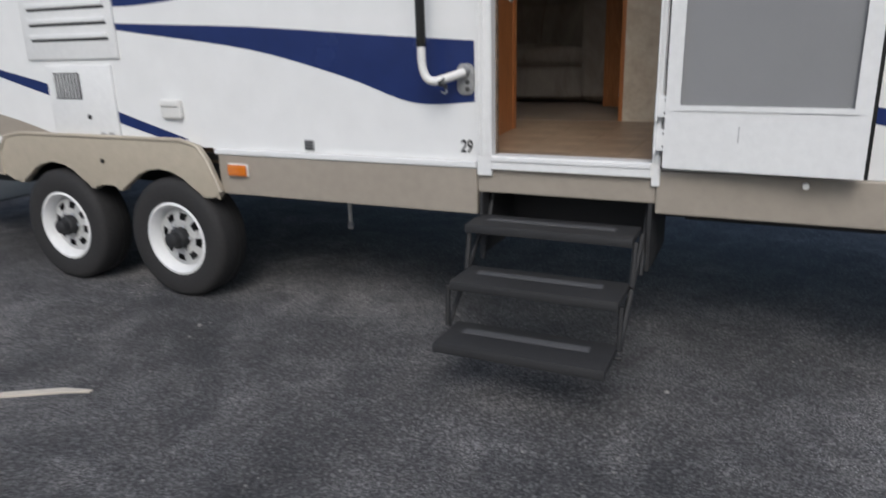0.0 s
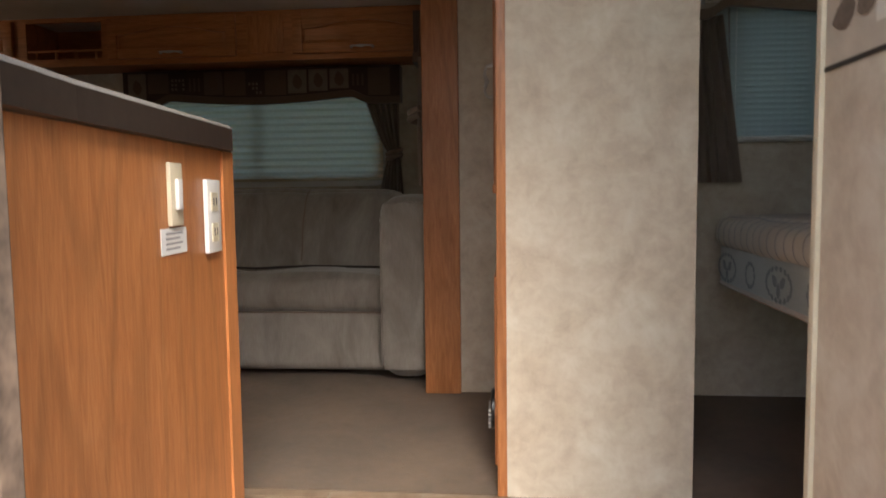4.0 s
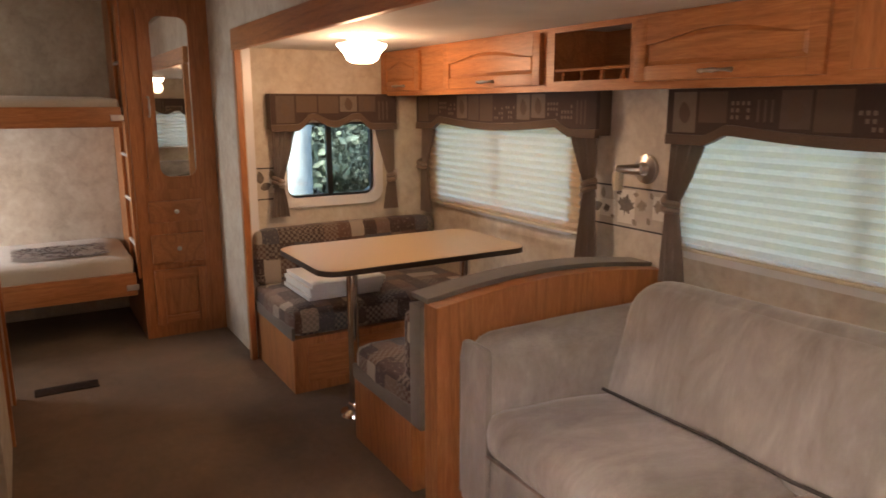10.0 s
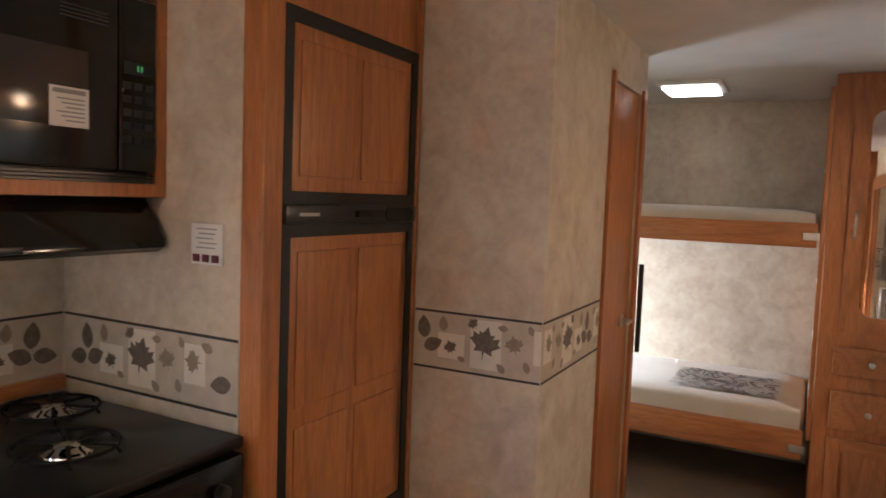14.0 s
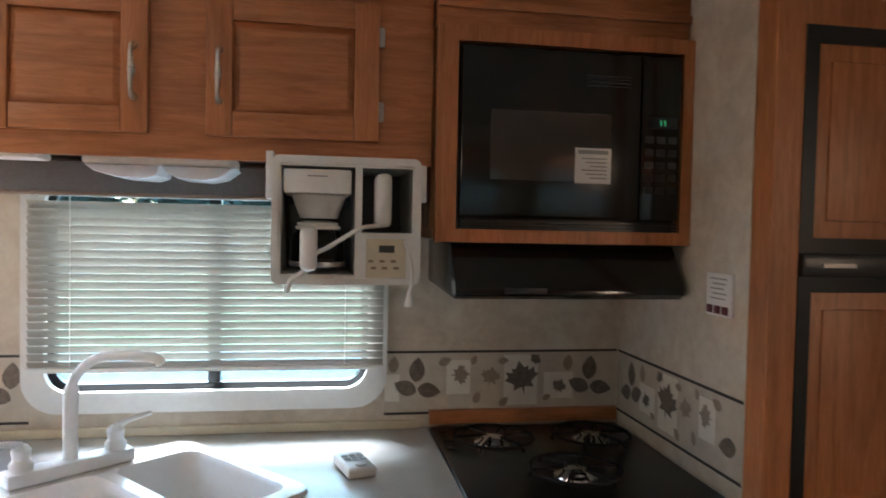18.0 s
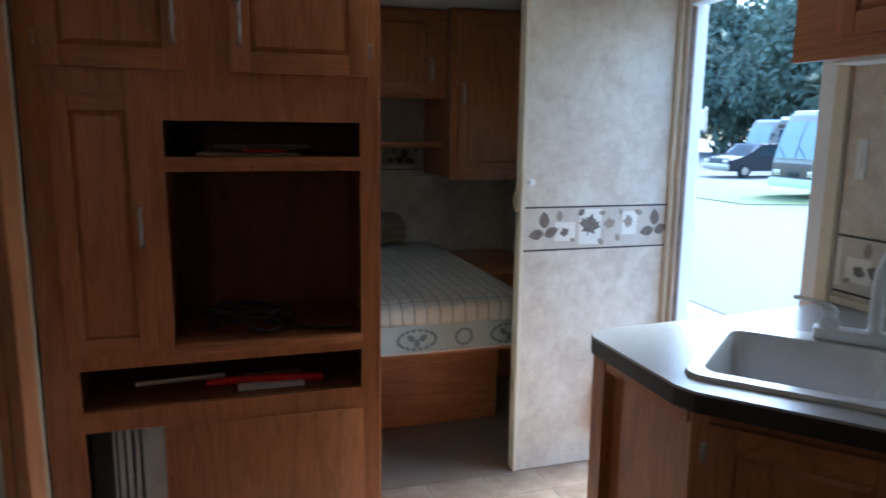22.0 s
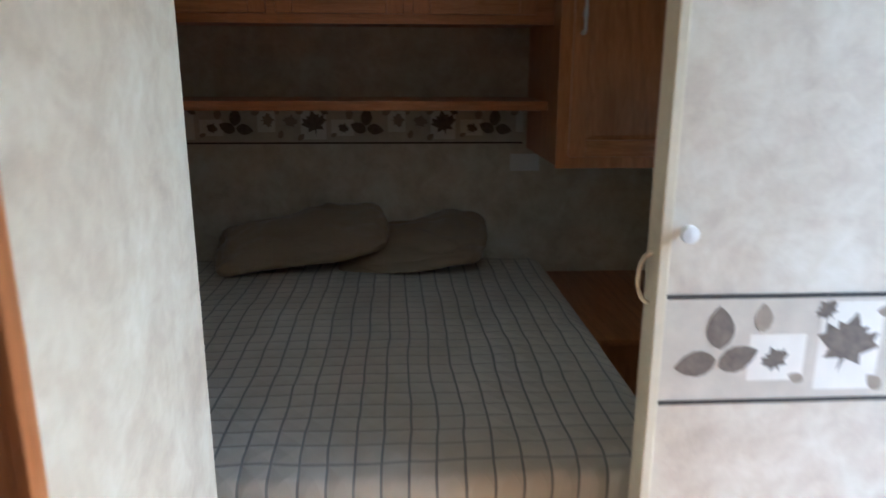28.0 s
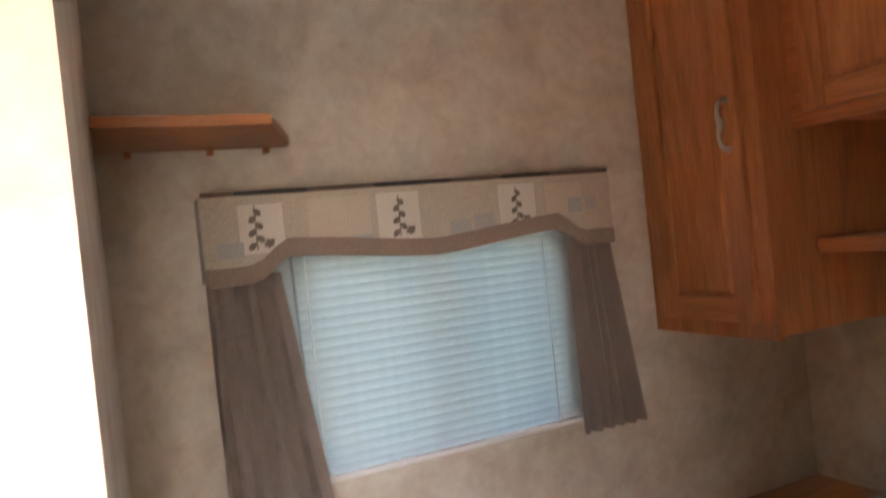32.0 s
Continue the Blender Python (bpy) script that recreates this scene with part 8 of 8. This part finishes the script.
stk = thing("stick", (-1.6, -1.2, -0.05), "pale bark strip lying on the asphalt", "debris")
part("strip", hprism([(-1.42, -1.10), (-1.55, -1.135), (-1.75, -1.26), (-1.95, -1.40), (-1.96, -1.43), (-1.74, -1.30), (-1.53, -1.17), (-1.42, -1.12)], -0.0495, -0.04, 0.002), TICKING, stk)
gv = bmesh.new()
rg_ = random.Random(3)
for _ in range(420):
    x, y = rg_.uniform(-3.5, 2.2), rg_.uniform(-2.6, 0.9)
    s_ = rg_.uniform(0.003, 0.009) * (1.8 if rg_.random() < 0.06 else 1)
    p = [gv.verts.new((x + s_ * math.cos(a) * rg_.uniform(.7, 1.2), y + s_ * math.sin(a) * rg_.uniform(.7, 1.2), -0.0498)) for a in (0.3, 1.5, 2.8, 4.2, 5.4)]
    t = gv.verts.new((x, y, -0.05 + s_ * 0.7))
    for i in range(5):
        gv.faces.new((p[i], p[(i + 1) % 5], t))
solo("gravel", gv, speckled("pale grit", (0.26, 0.25, 0.235), 0.3, 50, 0.9), "scattered pale grit on the asphalt", "gravel", kind="stuff", smooth=False)

# ---- kitchen small things ----
cm = thing("coffee_maker", (-1.14, 0.33, 2.214), "white under-cabinet coffee maker with glass carafe and loose cords", "coffee maker")
part("housing", panel(FKIT, -1.300, -0.984, 2.216, 2.486, [(-1.159, -1.000, 2.232, 2.468), (-1.286, -1.174, 2.325, 2.468)], 0.20, 0.462), WHITE_PL, cm, smooth=False)
part("side_tab", boxes([(-0.983, -0.966, 2.395, 2.499, 0.36, 0.455)], FKIT, 0.004), WHITE_PL, cm)
part("side_tab", boxes([(-1.318, -1.301, 2.395, 2.478, 0.41, 0.455)], FKIT, 0.004), WHITE_PL, cm)
part("back", wbox(-1.299, -0.985, 0.19, 0.21, 2.217, 2.485), BLACK_PL, cm, smooth=False)
part("rim", ring(rrect(-1.304, -0.980, 2.211, 2.490, 0.016, 5), rrect(-1.290, -0.994, 2.225, 2.474, 0.008, 5), 0.458, 0.469, FKIT), WHITE_PL, cm)
bh = part("brew_head", boxes([(-1.150, -1.004, 2.408, 2.462, 0.26, 0.466)], FKIT, 0.006), WHITE_PL, cm)
part("slot", boxes([(-1.098, -1.055, 2.445, 2.448, 0.466, 0.4668)], FKIT), GREY_INK, bh, smooth=False)
part("filter_cone", lathe([(0.042, 0.0), (0.062, 0.052)], (-1.080, 0.38, 2.355), Z, 24), WHITE_PL, cm)
ca = part("carafe", lathe([(0.045, 0.0), (0.062, 0.016), (0.061, 0.07), (0.044, 0.098)], (-1.078, 0.375, 2.238), Z, 24), CLEAR, cm, "clear glass carafe")
part("carafe_band", lathe([(0.0625, 0.0), (0.0635, 0.006), (0.0625, 0.012)], (-1.078, 0.375, 2.246), Z, 24, cap=False), ALU, ca)
part("carafe_handle", boxes([(-1.078, -1.042, 2.242, 2.338, 0.430, 0.525)], FKIT, 0.014, 3), WHITE_PL, ca, "white moulded carafe handle")
part("carafe_spout", boxes([(-1.128, -1.030, 2.330, 2.338, 0.35, 0.45)], FKIT, 0.003), WHITE_PL, ca)
part("carafe_lid", lathe([(0.046, 0.0), (0.048, 0.008), (0.028, 0.013)], (-1.078, 0.375, 2.337), Z, 20), WHITE_PL, ca)
part("handset", boxes([(-1.238, -1.203, 2.338, 2.456, 0.40, 0.488)], FKIT, 0.015, 3), WHITE_PL, cm, "white moulded grip")
pl_ = part("control_panel", boxes([(-1.272, -1.184, 2.226, 2.312, 0.462, 0.4705)], FKIT, 0.003), CREAM_PL, cm, "cream control panel")
part("display", boxes([(-1.246, -1.212, 2.282, 2.298, 0.4705, 0.4715)], FKIT), BLACK_PL, pl_, smooth=False)
for i in range(3):
    for j in range(2):
        part("button", boxes([(-1.256 + 0.025 * i + 0.006 * j, -1.244 + 0.025 * i + 0.006 * j, 2.245 + 0.015 * j, 2.251 + 0.015 * j, 0.4705, 0.473)], FKIT, 0.002), PILLOW, pl_)
part("cord", tube(spline([(-1.215, 0.475, 2.342), (-1.17, 0.50, 2.335), (-1.13, 0.51, 2.312), (-1.095, 0.51, 2.290), (-1.065, 0.505, 2.278)]), 0.005, 6), WHITE_PL, cm)
part("cord", tube(spline([(-1.058, 0.50, 2.248), (-1.045, 0.505, 2.236), (-1.025, 0.50, 2.222), (-1.015, 0.49, 2.196)]), 0.007, 6), WHITE_PL, cm)
part("cord", tube(spline([(-1.268, 0.474, 2.31), (-1.282, 0.485, 2.26), (-1.285, 0.485, 2.22), (-1.28, 0.48, 2.195)]), 0.004, 6), WHITE_PL, cm)
part("plug", lathe([(0.005, 0.0), (0.006, -0.012), (0.011, -0.028), (0.011, -0.034), (0.0, -0.035)], (-1.28, 0.48, 2.198), Z, 10, cap=False), WHITE_PL, cm)
bf_ = thing("blind_fascia", (-0.6, 0.1, 2.4), "taupe cloth-covered fascia above the kitchen window", "valance")
part("board", wbox(-1.28, -0.30, 0.056, 0.135, 2.405, 2.485, 0.004), GREY_CLOTH, bf_)
part("welt", tube([(-1.278, 0.132, 2.406), (-0.302, 0.132, 2.406)], 0.006, 8), WELT_TAUPE, bf_, "taupe welt along the lower edge")
ul = thing("under_cabinet_light", (-0.72, 0.24, 2.46), "white plastic light under the wall cabinet", "lamp")
part("housing", boxes([(-0.88, -0.555, 2.468, 2.4995, 0.16, 0.33)], FKIT, 0.01, 3), WHITE_PL, ul)
for s_ in (0, 1):
    part("lens", prism([(-0.885 + 0.166 * s_, 2.4675), (-0.725 + 0.166 * s_, 2.4675), (-0.735 + 0.155 * s_, 2.452), (-0.76 + 0.135 * s_, 2.440), (-0.82 + 0.13 * s_, 2.437), (-0.855 + 0.14 * s_, 2.445)], 0.17, 0.33, FKIT, 0.004), CLOUDED, ul, "clouded plastic lens")
hk = thing("cabinet_light", (-0.36, 0.24, 2.48), "slim white light strip under the cabinet end", "lamp")
part("strip", boxes([(-0.45, -0.27, 2.478, 2.4995, 0.20, 0.30)], FKIT, 0.006), WHITE_PL, hk)
rc = thing("remote_control", (-1.17, 0.38, CT), "small white remote control on the worktop", "remote control")
RM = Matrix.Translation((-1.17, 0.385, CT)) @ Matrix.Rotation(radians(15), 4, 'Z')
part("body", boxes([(-0.034, 0.034, -0.064, 0.064, 0.0008, 0.024)], RM, 0.007, 3), WHITE_PL, rc)
for i in range(2):
    for j in range(3):
        part("button", boxes([(-0.026 + 0.018 * j, -0.012 + 0.018 * j, -0.03 + 0.025 * i, -0.015 + 0.025 * i, 0.026, 0.0285)], RM, 0.002), GREY_INK, rc)
part("dial", lathe([(0.012, 0), (0.011, 0.004)], RM @ Vector((0, 0.045, 0.026)), Z, 14), WHITE_PL, rc)
sc = thing("wall_sconce", (-2.03, SB, 2.0), "round brushed metal wall lamp base between the windows", "wall lamp")
part("rose", lathe([(0.062, 0.0), (0.06, 0.012), (0.03, 0.022), (0.022, 0.05)], (-2.03, SB - 0.0005, 2.02), -Y, 24), CHROME, sc)
part("arm", tube([(-2.03, SB - 0.045, 2.02), (-2.055, SB - 0.075, 2.02), (-2.10, SB - 0.10, 2.018)], [0.022, 0.02, 0.018], 12), CHROME, sc)
part("socket", lathe([(0.020, 0.0), (0.024, -0.02), (0.021, -0.075), (0.006, -0.08)], (-2.095, SB - 0.098, 2.008), Z, 14), CREAM_PL, sc, "cream candle socket")

# ---- the park outside ----
def patch(name, pts, z, mat, label, category):
    return solo(name, hprism(pts, -0.0495, z - 0.05), mat, label, category, kind="structure", smooth=False)


patch("road", [(-60, -2.8), (60, -5.5), (60, -60), (-60, -60)], 0.010, ROAD, "pale grey worn road across the park", "road")
patch("grass", [(16.8, -14.2), (15.3, -19), (13.8, -24), (12, -31), (19.2, -31), (19.2, -23), (22, -19.3), (34, -18.5), (34, -13.5)], 0.035, GRASS, "bright mown grass strip before the motorhome", "grass")
patch("grass", [(11.4, -12.2), (11.2, -14.2), (10, -22), (8, -31), (-40, -31), (-40, -9.5), (9.0, -11.7)], 0.035, GRASS, "bright mown grass corner beside the road", "grass")
patch("ground_patch", [(-40, -3), (-5.7, -3), (-5.7, 6.9), (-40, 6.9)], 0.012, ROAD, "pale grey ground beside the trailer", "ground")
patch("grass", [(-90, 7), (60, 7), (60, 60), (-90, 60)], 0.03, GRASS, "grass behind the trailer", "grass")

BUSY = axes(Y, -X, (19.0, 0, 0))   # side of the motorhome that faces the trailer


def motorhome():
    root = thing("motorhome", (20.3, -26, 0), "tan and brown class A motorhome parked across the road", "motorhome")
    S = Matrix(((0, 0, 1, 0), (1, 0, 0, 0), (0, 1, 0, 0), (0, 0, 0, 1)))
    side = [(-32.0, 0.45), (-21.0, 0.40), (-20.75, 0.62), (-20.72, 1.25), (-21.0, 2.3), (-21.35, 3.05), (-21.8, 3.2), (-32.0, 3.2)]
    part("body", prism(side, 19.0, 21.5, S, 0.08), RV_TAN, root)
    part("front_paint", wbox(19.03, 21.47, -20.735, -20.715, 0.74, 1.28, 0.008), RV_BROWN, root, "brown nose paint")
    part("front_stripe", wbox(19.02, 21.48, -20.745, -20.7355, 1.10, 1.18, 0.004), GELCOAT, root, "white stripe across the nose")
    part("front_stripe", wbox(19.02, 21.48, -20.745, -20.7355, 1.02, 1.07, 0.004), MAROON, root, "maroon stripe across the nose")
    part("wiper", tube([(19.7, -20.735, 1.47), (20.15, -20.80, 1.85)], 0.02, 6), BLACK_PL, root)
    part("wiper", tube([(20.8, -20.735, 1.47), (21.25, -20.80, 1.85)], 0.02, 6), BLACK_PL, root)
    part("lower_paint", boxes([(-31.9, -20.95, 0.5, 1.5, 0.0, 0.012)], BUSY, 0.004), RV_BROWN, root, "brown lower paint")
    part("upper_paint", boxes([(-31.9, -21.45, 1.502, 2.9, 0.0, 0.010)], BUSY, 0.004), RV_BROWN, root)
    sw_ = bmesh.new()
    for pts in ([(-26.5, 0.6), (-24.2, 1.9), (-23.4, 2.1), (-24.4, 1.7), (-25.6, 0.6)], [(-31, 0.7), (-28.5, 2.2), (-27.0, 2.4), (-28.6, 2.0), (-30.2, 0.7)], [(-24.8, 0.55), (-22.6, 1.25), (-21.3, 1.35), (-22.6, 1.12), (-24.2, 0.55)]):
        flat(sw_, BUSY, pts, 0.02)
    part("swoosh", sw_, GELCOAT, root, "white sweeping stripe", smooth=False)
    W = Matrix(((1, 0, 0, 0), (0, 0.0, 1, 0), (0, 1, 0, 0), (0, 0, 0, 1)))
    ws = bmesh.new()
    for a, b in ((19.12, 20.22), (20.28, 21.38)):
        prof = [(-20.735, 1.45), (-20.975, 2.31), (-21.20, 2.80)]
        rows = [[ws.verts.new((x, y + d, z)) for x in (a, b) for y, z in prof] for d in (0.0, 0.02)]
        for r in rows:
            for k in (0, 1):
                ws.faces.new((r[k], r[k + 3], r[k + 4], r[k + 1]))
    part("windscreen", ws, RV_SCREEN, root, "large split windscreen", smooth=False)
    for a, b, c, d in ((-22.75, -21.5, 1.65, 2.6), (-26.0, -23.9, 1.95, 2.6), (-29.6, -27.6, 1.95, 2.6)):
        w = part("window", prism(rrect(a, b, c, d, 0.10, 4), 0.012, 0.03, BUSY), RV_GLASS, root, smooth=False)
        part("window_frame", ring(rrect(a - 0.025, b + 0.025, c - 0.025, d + 0.025, 0.12, 4), rrect(a, b, c, d, 0.10, 4), 0.011, 0.04, BUSY), WHITE_MET, w)
    part("bumper", boxes([(19.05, 21.45, -20.80, -20.55, 0.40, 0.72)], bevel=0.05), WHITE_MET, root)
    part("grille", wbox(19.9, 20.6, -20.78, -20.70, 0.78, 0.98, 0.02), BLACK_PL, root)
    for x in (19.3, 21.2):
        part("headlight", wbox(x - 0.2, x + 0.2, -20.79, -20.70, 0.80, 1.02, 0.03), CHROME, root)
    for y in (-22.75, -29.3, -30.3):
        wh_ = part("tyre", lathe([(0.30, -0.14), (0.48, -0.14), (0.5, -0.1), (0.5, 0.1), (0.48, 0.14), (0.30, 0.14)], (19.1, y, 0.5), X, 28, cap=False), RUBBER, root)
        part("rim", lathe([(0.31, 0.0), (0.30, -0.08), (0.12, -0.06), (0.10, -0.12), (0.02, -0.13)], (19.05, y, 0.5), X, 24), CHROME, wh_)
    for y in (-23.5, -26.2, -29.0):
        part("roof_unit", wbox(19.8, 20.8, y - 0.5, y + 0.5, 3.2, 3.45, 0.08), WHITE_PL, root)
    part("mirror_arm", tube([(18.98, -21.2, 2.2), (18.7, -20.8, 2.3), (18.68, -20.75, 1.9)], 0.05, 6), BLACK_PL, root)
    part("roof_cap", wbox(19.02, 21.48, -31.9, -21.5, 3.02, 3.215, 0.05), GELCOAT, root, "white roof cap")
    part("awning", tube([(18.95, -31.5, 3.05), (18.95, -23.5, 3.05)], 0.07, 8), WHITE_PL, root)
    return root


m1 = motorhome()
m1.location, m1.scale = (18.5, -22.95, 0), (0.85, 1, 0.97)
copy_thing(m1, Matrix.Translation((36.5, -37.0, 0)))
tagged(scene.objects["motorhome.001"], "tan motorhome parked behind the other one", "motorhome")
sv = thing("parked_car", (28.5, -24.6, 0), "dark sport utility vehicle parked beside the motorhomes", "car")
CS = Matrix(((0, 0, 1, 0), (1, 0, 0, 0), (0, 1, 0, 0), (0, 0, 0, 1)))
part("body", prism([(-27.2, 0.35), (-22.6, 0.35), (-22.4, 0.55), (-22.45, 0.95), (-23.6, 1.1), (-24.3, 1.72), (-26.6, 1.75), (-27.2, 1.1)], 27.6, 29.5, CS, 0.08), SUV_PAINT, sv)
part("side_window", prism([(-24.0, 1.12), (-24.45, 1.6), (-26.4, 1.63), (-26.8, 1.12)], 27.575, 27.6, CS), RV_GLASS, sv, smooth=False)
wd_ = bmesh.new()
wd_.faces.new([wd_.verts.new(p) for p in ((27.8, -23.58, 1.13), (29.3, -23.58, 1.13), (29.2, -24.22, 1.66), (27.9, -24.22, 1.66))])
bmesh.ops.solidify(wd_, geom=wd_.faces[:], thickness=0.03)
part("windscreen", wd_, RV_GLASS, sv, smooth=False)
part("bumper", wbox(27.6, 29.5, -22.45, -22.33, 0.4, 0.72, 0.04), CHROME, sv)
for x in (27.85, 29.25):
    part("headlight", wbox(x - 0.17, x + 0.17, -22.44, -22.36, 0.74, 0.92, 0.03), CHROME, sv)
for y in (-23.4, -26.2):
    t_ = part("tyre", lathe([(0.2, -0.1), (0.35, -0.1), (0.36, 0.0), (0.35, 0.1), (0.2, 0.1)], (27.65, y, 0.36), X, 24, cap=False), RUBBER, sv)
    part("rim", lathe([(0.21, 0.0), (0.2, -0.05), (0.05, -0.06)], (27.6, y, 0.36), X, 16), CHROME, t_)


def clump_mesh(name, n, spread, size, seed):
    """A crown of many small leaf cards with an uneven outline and gaps."""
    rng = random.Random(seed)
    verts, faces = [], []
    lobes = [(Vector((rng.gauss(0, 0.42) * spread[0], rng.gauss(0, 0.42) * spread[1], rng.uniform(-0.45, 0.55) * spread[2])), rng.uniform(0.25, 0.5)) for _ in range(16)]
    for _ in range(n):
        c, r = rng.choice(lobes)
        d = Vector((rng.gauss(0, 1), rng.gauss(0, 1), rng.gauss(0, 1))).normalized()
        p = c + Vector((d.x * spread[0], d.y * spread[1], d.z * spread[2])) * r * rng.uniform(0.6, 1.05)
        u = Vector((rng.gauss(0, 1), rng.gauss(0, 1), rng.gauss(0, 1))).normalized()
        v = u.orthogonal().normalized()
        s = size * rng.uniform(0.5, 1.3)
        k = len(verts)
        verts += [p - u * s, p + v * s * 0.5, p + u * s, p - v * s * 0.5]
        faces.append((k, k + 1, k + 2, k + 3))
    me = bpy.data.meshes.new(name)
    me.from_pydata([tuple(v) for v in verts], [], faces)
    me.materials.append(FOLIAGE)
    return me


CROWNS = [clump_mesh("crown", 15000, (4.2, 4.2, 3.6), 0.20, s) for s in (1, 2, 3)]


def tree(x, y, h, k, group):
    root = thing("tree", (x, y, 0), "tall dark green broadleaf tree at the park edge", "tree", group)
    rng = random.Random(int(x * 7 + y))
    part("trunk", tube([(x, y, 0), (x + 0.2, y, h * 0.3), (x + rng.uniform(-.4, .4), y + 0.2, h * 0.62)], [0.35, 0.26, 0.12], 8), BARK, root)
    for a in range(4):
        t = a * 1.57 + rng.uniform(-.4, .4)
        part("limb", tube([(x + 0.15, y, h * 0.35), (x + 1.5 * math.cos(t), y + 1.5 * math.sin(t), h * 0.55), (x + 2.6 * math.cos(t), y + 2.6 * math.sin(t), h * 0.72)], [0.14, 0.09, 0.03], 6), BARK, root)
    c = new("crown", CROWNS[k % 3])
    c.parent = root
    c.location, c.scale, c.rotation_euler = (0, 0, h * 0.44), (h / 10, h / 10, h / 6.5), (0, 0, rng.uniform(0, 6))
    return root


rt = random.Random(9)
for i in range(13):
    tree(4 + 5.2 * i + rt.uniform(-1.5, 1.5), -47 - rt.uniform(0, 8) - 0.15 * i, rt.uniform(13, 19), i, "trees behind the motorhomes")
for i in range(6):
    tree(-16.5 - rt.uniform(0, 5) - (i % 2) * 4, -3.5 + 4.6 * i, rt.uniform(7, 10), i, "trees beside the trailer")
for i in range(16):
    x_, y_, s_ = -13.0 - rt.uniform(0, 4), -1.0 + 1.1 * i, rt.uniform(0.36, 0.62)
    sb_ = thing("shrub", (x_, y_, 0), "dense green shrub beside the trailer", "shrub", "shrubs beside the trailer")
    part("stem", tube([(x_, y_, 0), (x_ + 0.05, y_, 1.2 * s_ * 2)], [0.05, 0.02], 6), BARK, sb_)
    cr_ = new("crown", CROWNS[i % 3])
    cr_.parent = sb_
    cr_.location, cr_.scale, cr_.rotation_euler = (0, 0, 3.0 * s_), (s_ * 0.8, s_ * 0.8, s_), (0, 0, rt.uniform(0, 6))
pt = thing("tree", (-6.5, 3.62, -0.05), "pale weathered tree trunk close to the dinette window", "tree")
part("trunk", tube(spline([(-6.5, 3.60, -0.05), (-6.5, 3.60, 1.0), (-6.48, 3.62, 1.8), (-6.5, 3.66, 2.6), (-6.45, 3.7, 4.6)]), [0.24, 0.21, 0.18, 0.16, 0.15, 0.145, 0.14, 0.135, 0.13, 0.13, 0.13, 0.125] + [0.12] * 13, 14), PALE_BARK, pt)
part("limb", tube([(-6.46, 3.69, 4.2), (-6.9, 4.6, 5.6), (-7.2, 5.3, 7.0)], [0.14, 0.09, 0.04], 8), PALE_BARK, pt)
pcr = new("crown", CROWNS[1])
pcr.parent = pt
pcr.location, pcr.scale = (-0.4, 1.2, 6.6), (0.55, 0.55, 0.5)
pm = thing("palm", (35.2, -36, 0), "cabbage palm with a round head of fronds", "tree")
part("trunk", tube([(35.2, -36, 0), (35.2, -36, 5.2)], [0.28, 0.22], 8), BARK, pm)
rp = random.Random(4)
for i in range(64):
    t, e = rp.uniform(0, 6.283), rp.uniform(-0.8, 1.4)
    o = Vector((35.2, -36, 5.1))
    d = Vector((math.cos(t) * math.cos(e), math.sin(t) * math.cos(e), math.sin(e)))
    sdv = d.cross(Z).normalized() if abs(d.z) < 0.98 else X
    bm = bmesh.new()
    for k in range(-5, 6):
        tip = o + d * 1.7 + sdv * 0.16 * k + Z * (-0.05 * abs(k))
        b_ = o + d * 0.7
        bm.faces.new([bm.verts.new(p) for p in (b_, b_ + (tip - b_) * 0.5 + sdv * 0.09, tip, b_ + (tip - b_) * 0.5 - sdv * 0.09)])
    tube([o, o + d * 0.8], 0.025, 5, bm)
    part("frond", bm, FOLIAGE, pm, smooth=False)

for ob_ in [o for o in scene.objects if o.parent is None and o.name.split(".")[0] in ("motorhome", "parked_car", "tree", "palm", "shrub")]:
    ob_.location.z -= 0.05

# ---- floor tiles of the entry and kitchen, last ----
vf = fixed("vinyl_floor", wbox(-1.969, 0.739, 0.0565, 1.439, F - 0.019, F - 0.002), GROUT, "tan stone-look vinyl floor tiles with pale joints", "floor")
TILE, GAP = 0.245, 0.005
cache = {}
x0 = 0.0675 - 0.245 * 9
i = 0
while x0 < 0.739:
    a, b = max(x0, -1.968) + GAP / 2, min(x0 + TILE, 0.738) - GAP / 2
    y0 = 0.9 - 0.245 * 4
    while y0 < 1.438:
        c, d = max(y0, 0.0575) + GAP / 2, min(y0 + TILE, 1.438) - GAP / 2
        if b - a > 0.01 and d - c > 0.01:
            key = (round(b - a, 3), round(d - c, 3))
            if key not in cache:
                bm = boxes([(-key[0] / 2, key[0] / 2, -key[1] / 2, key[1] / 2, -0.002, 0.0)], bevel=0.0012, seg=1)
                me = bpy.data.meshes.new("tile")
                bmesh.ops.recalc_face_normals(bm, faces=bm.faces[:])
                bm.to_mesh(me)
                bm.free()
                me.materials.append(VINYL)
                cache[key] = me
            o = new("tile", cache[key])
            o.parent = vf
            o.location = ((a + b) / 2, (c + d) / 2, F)
        y0 += TILE
    x0 += TILE
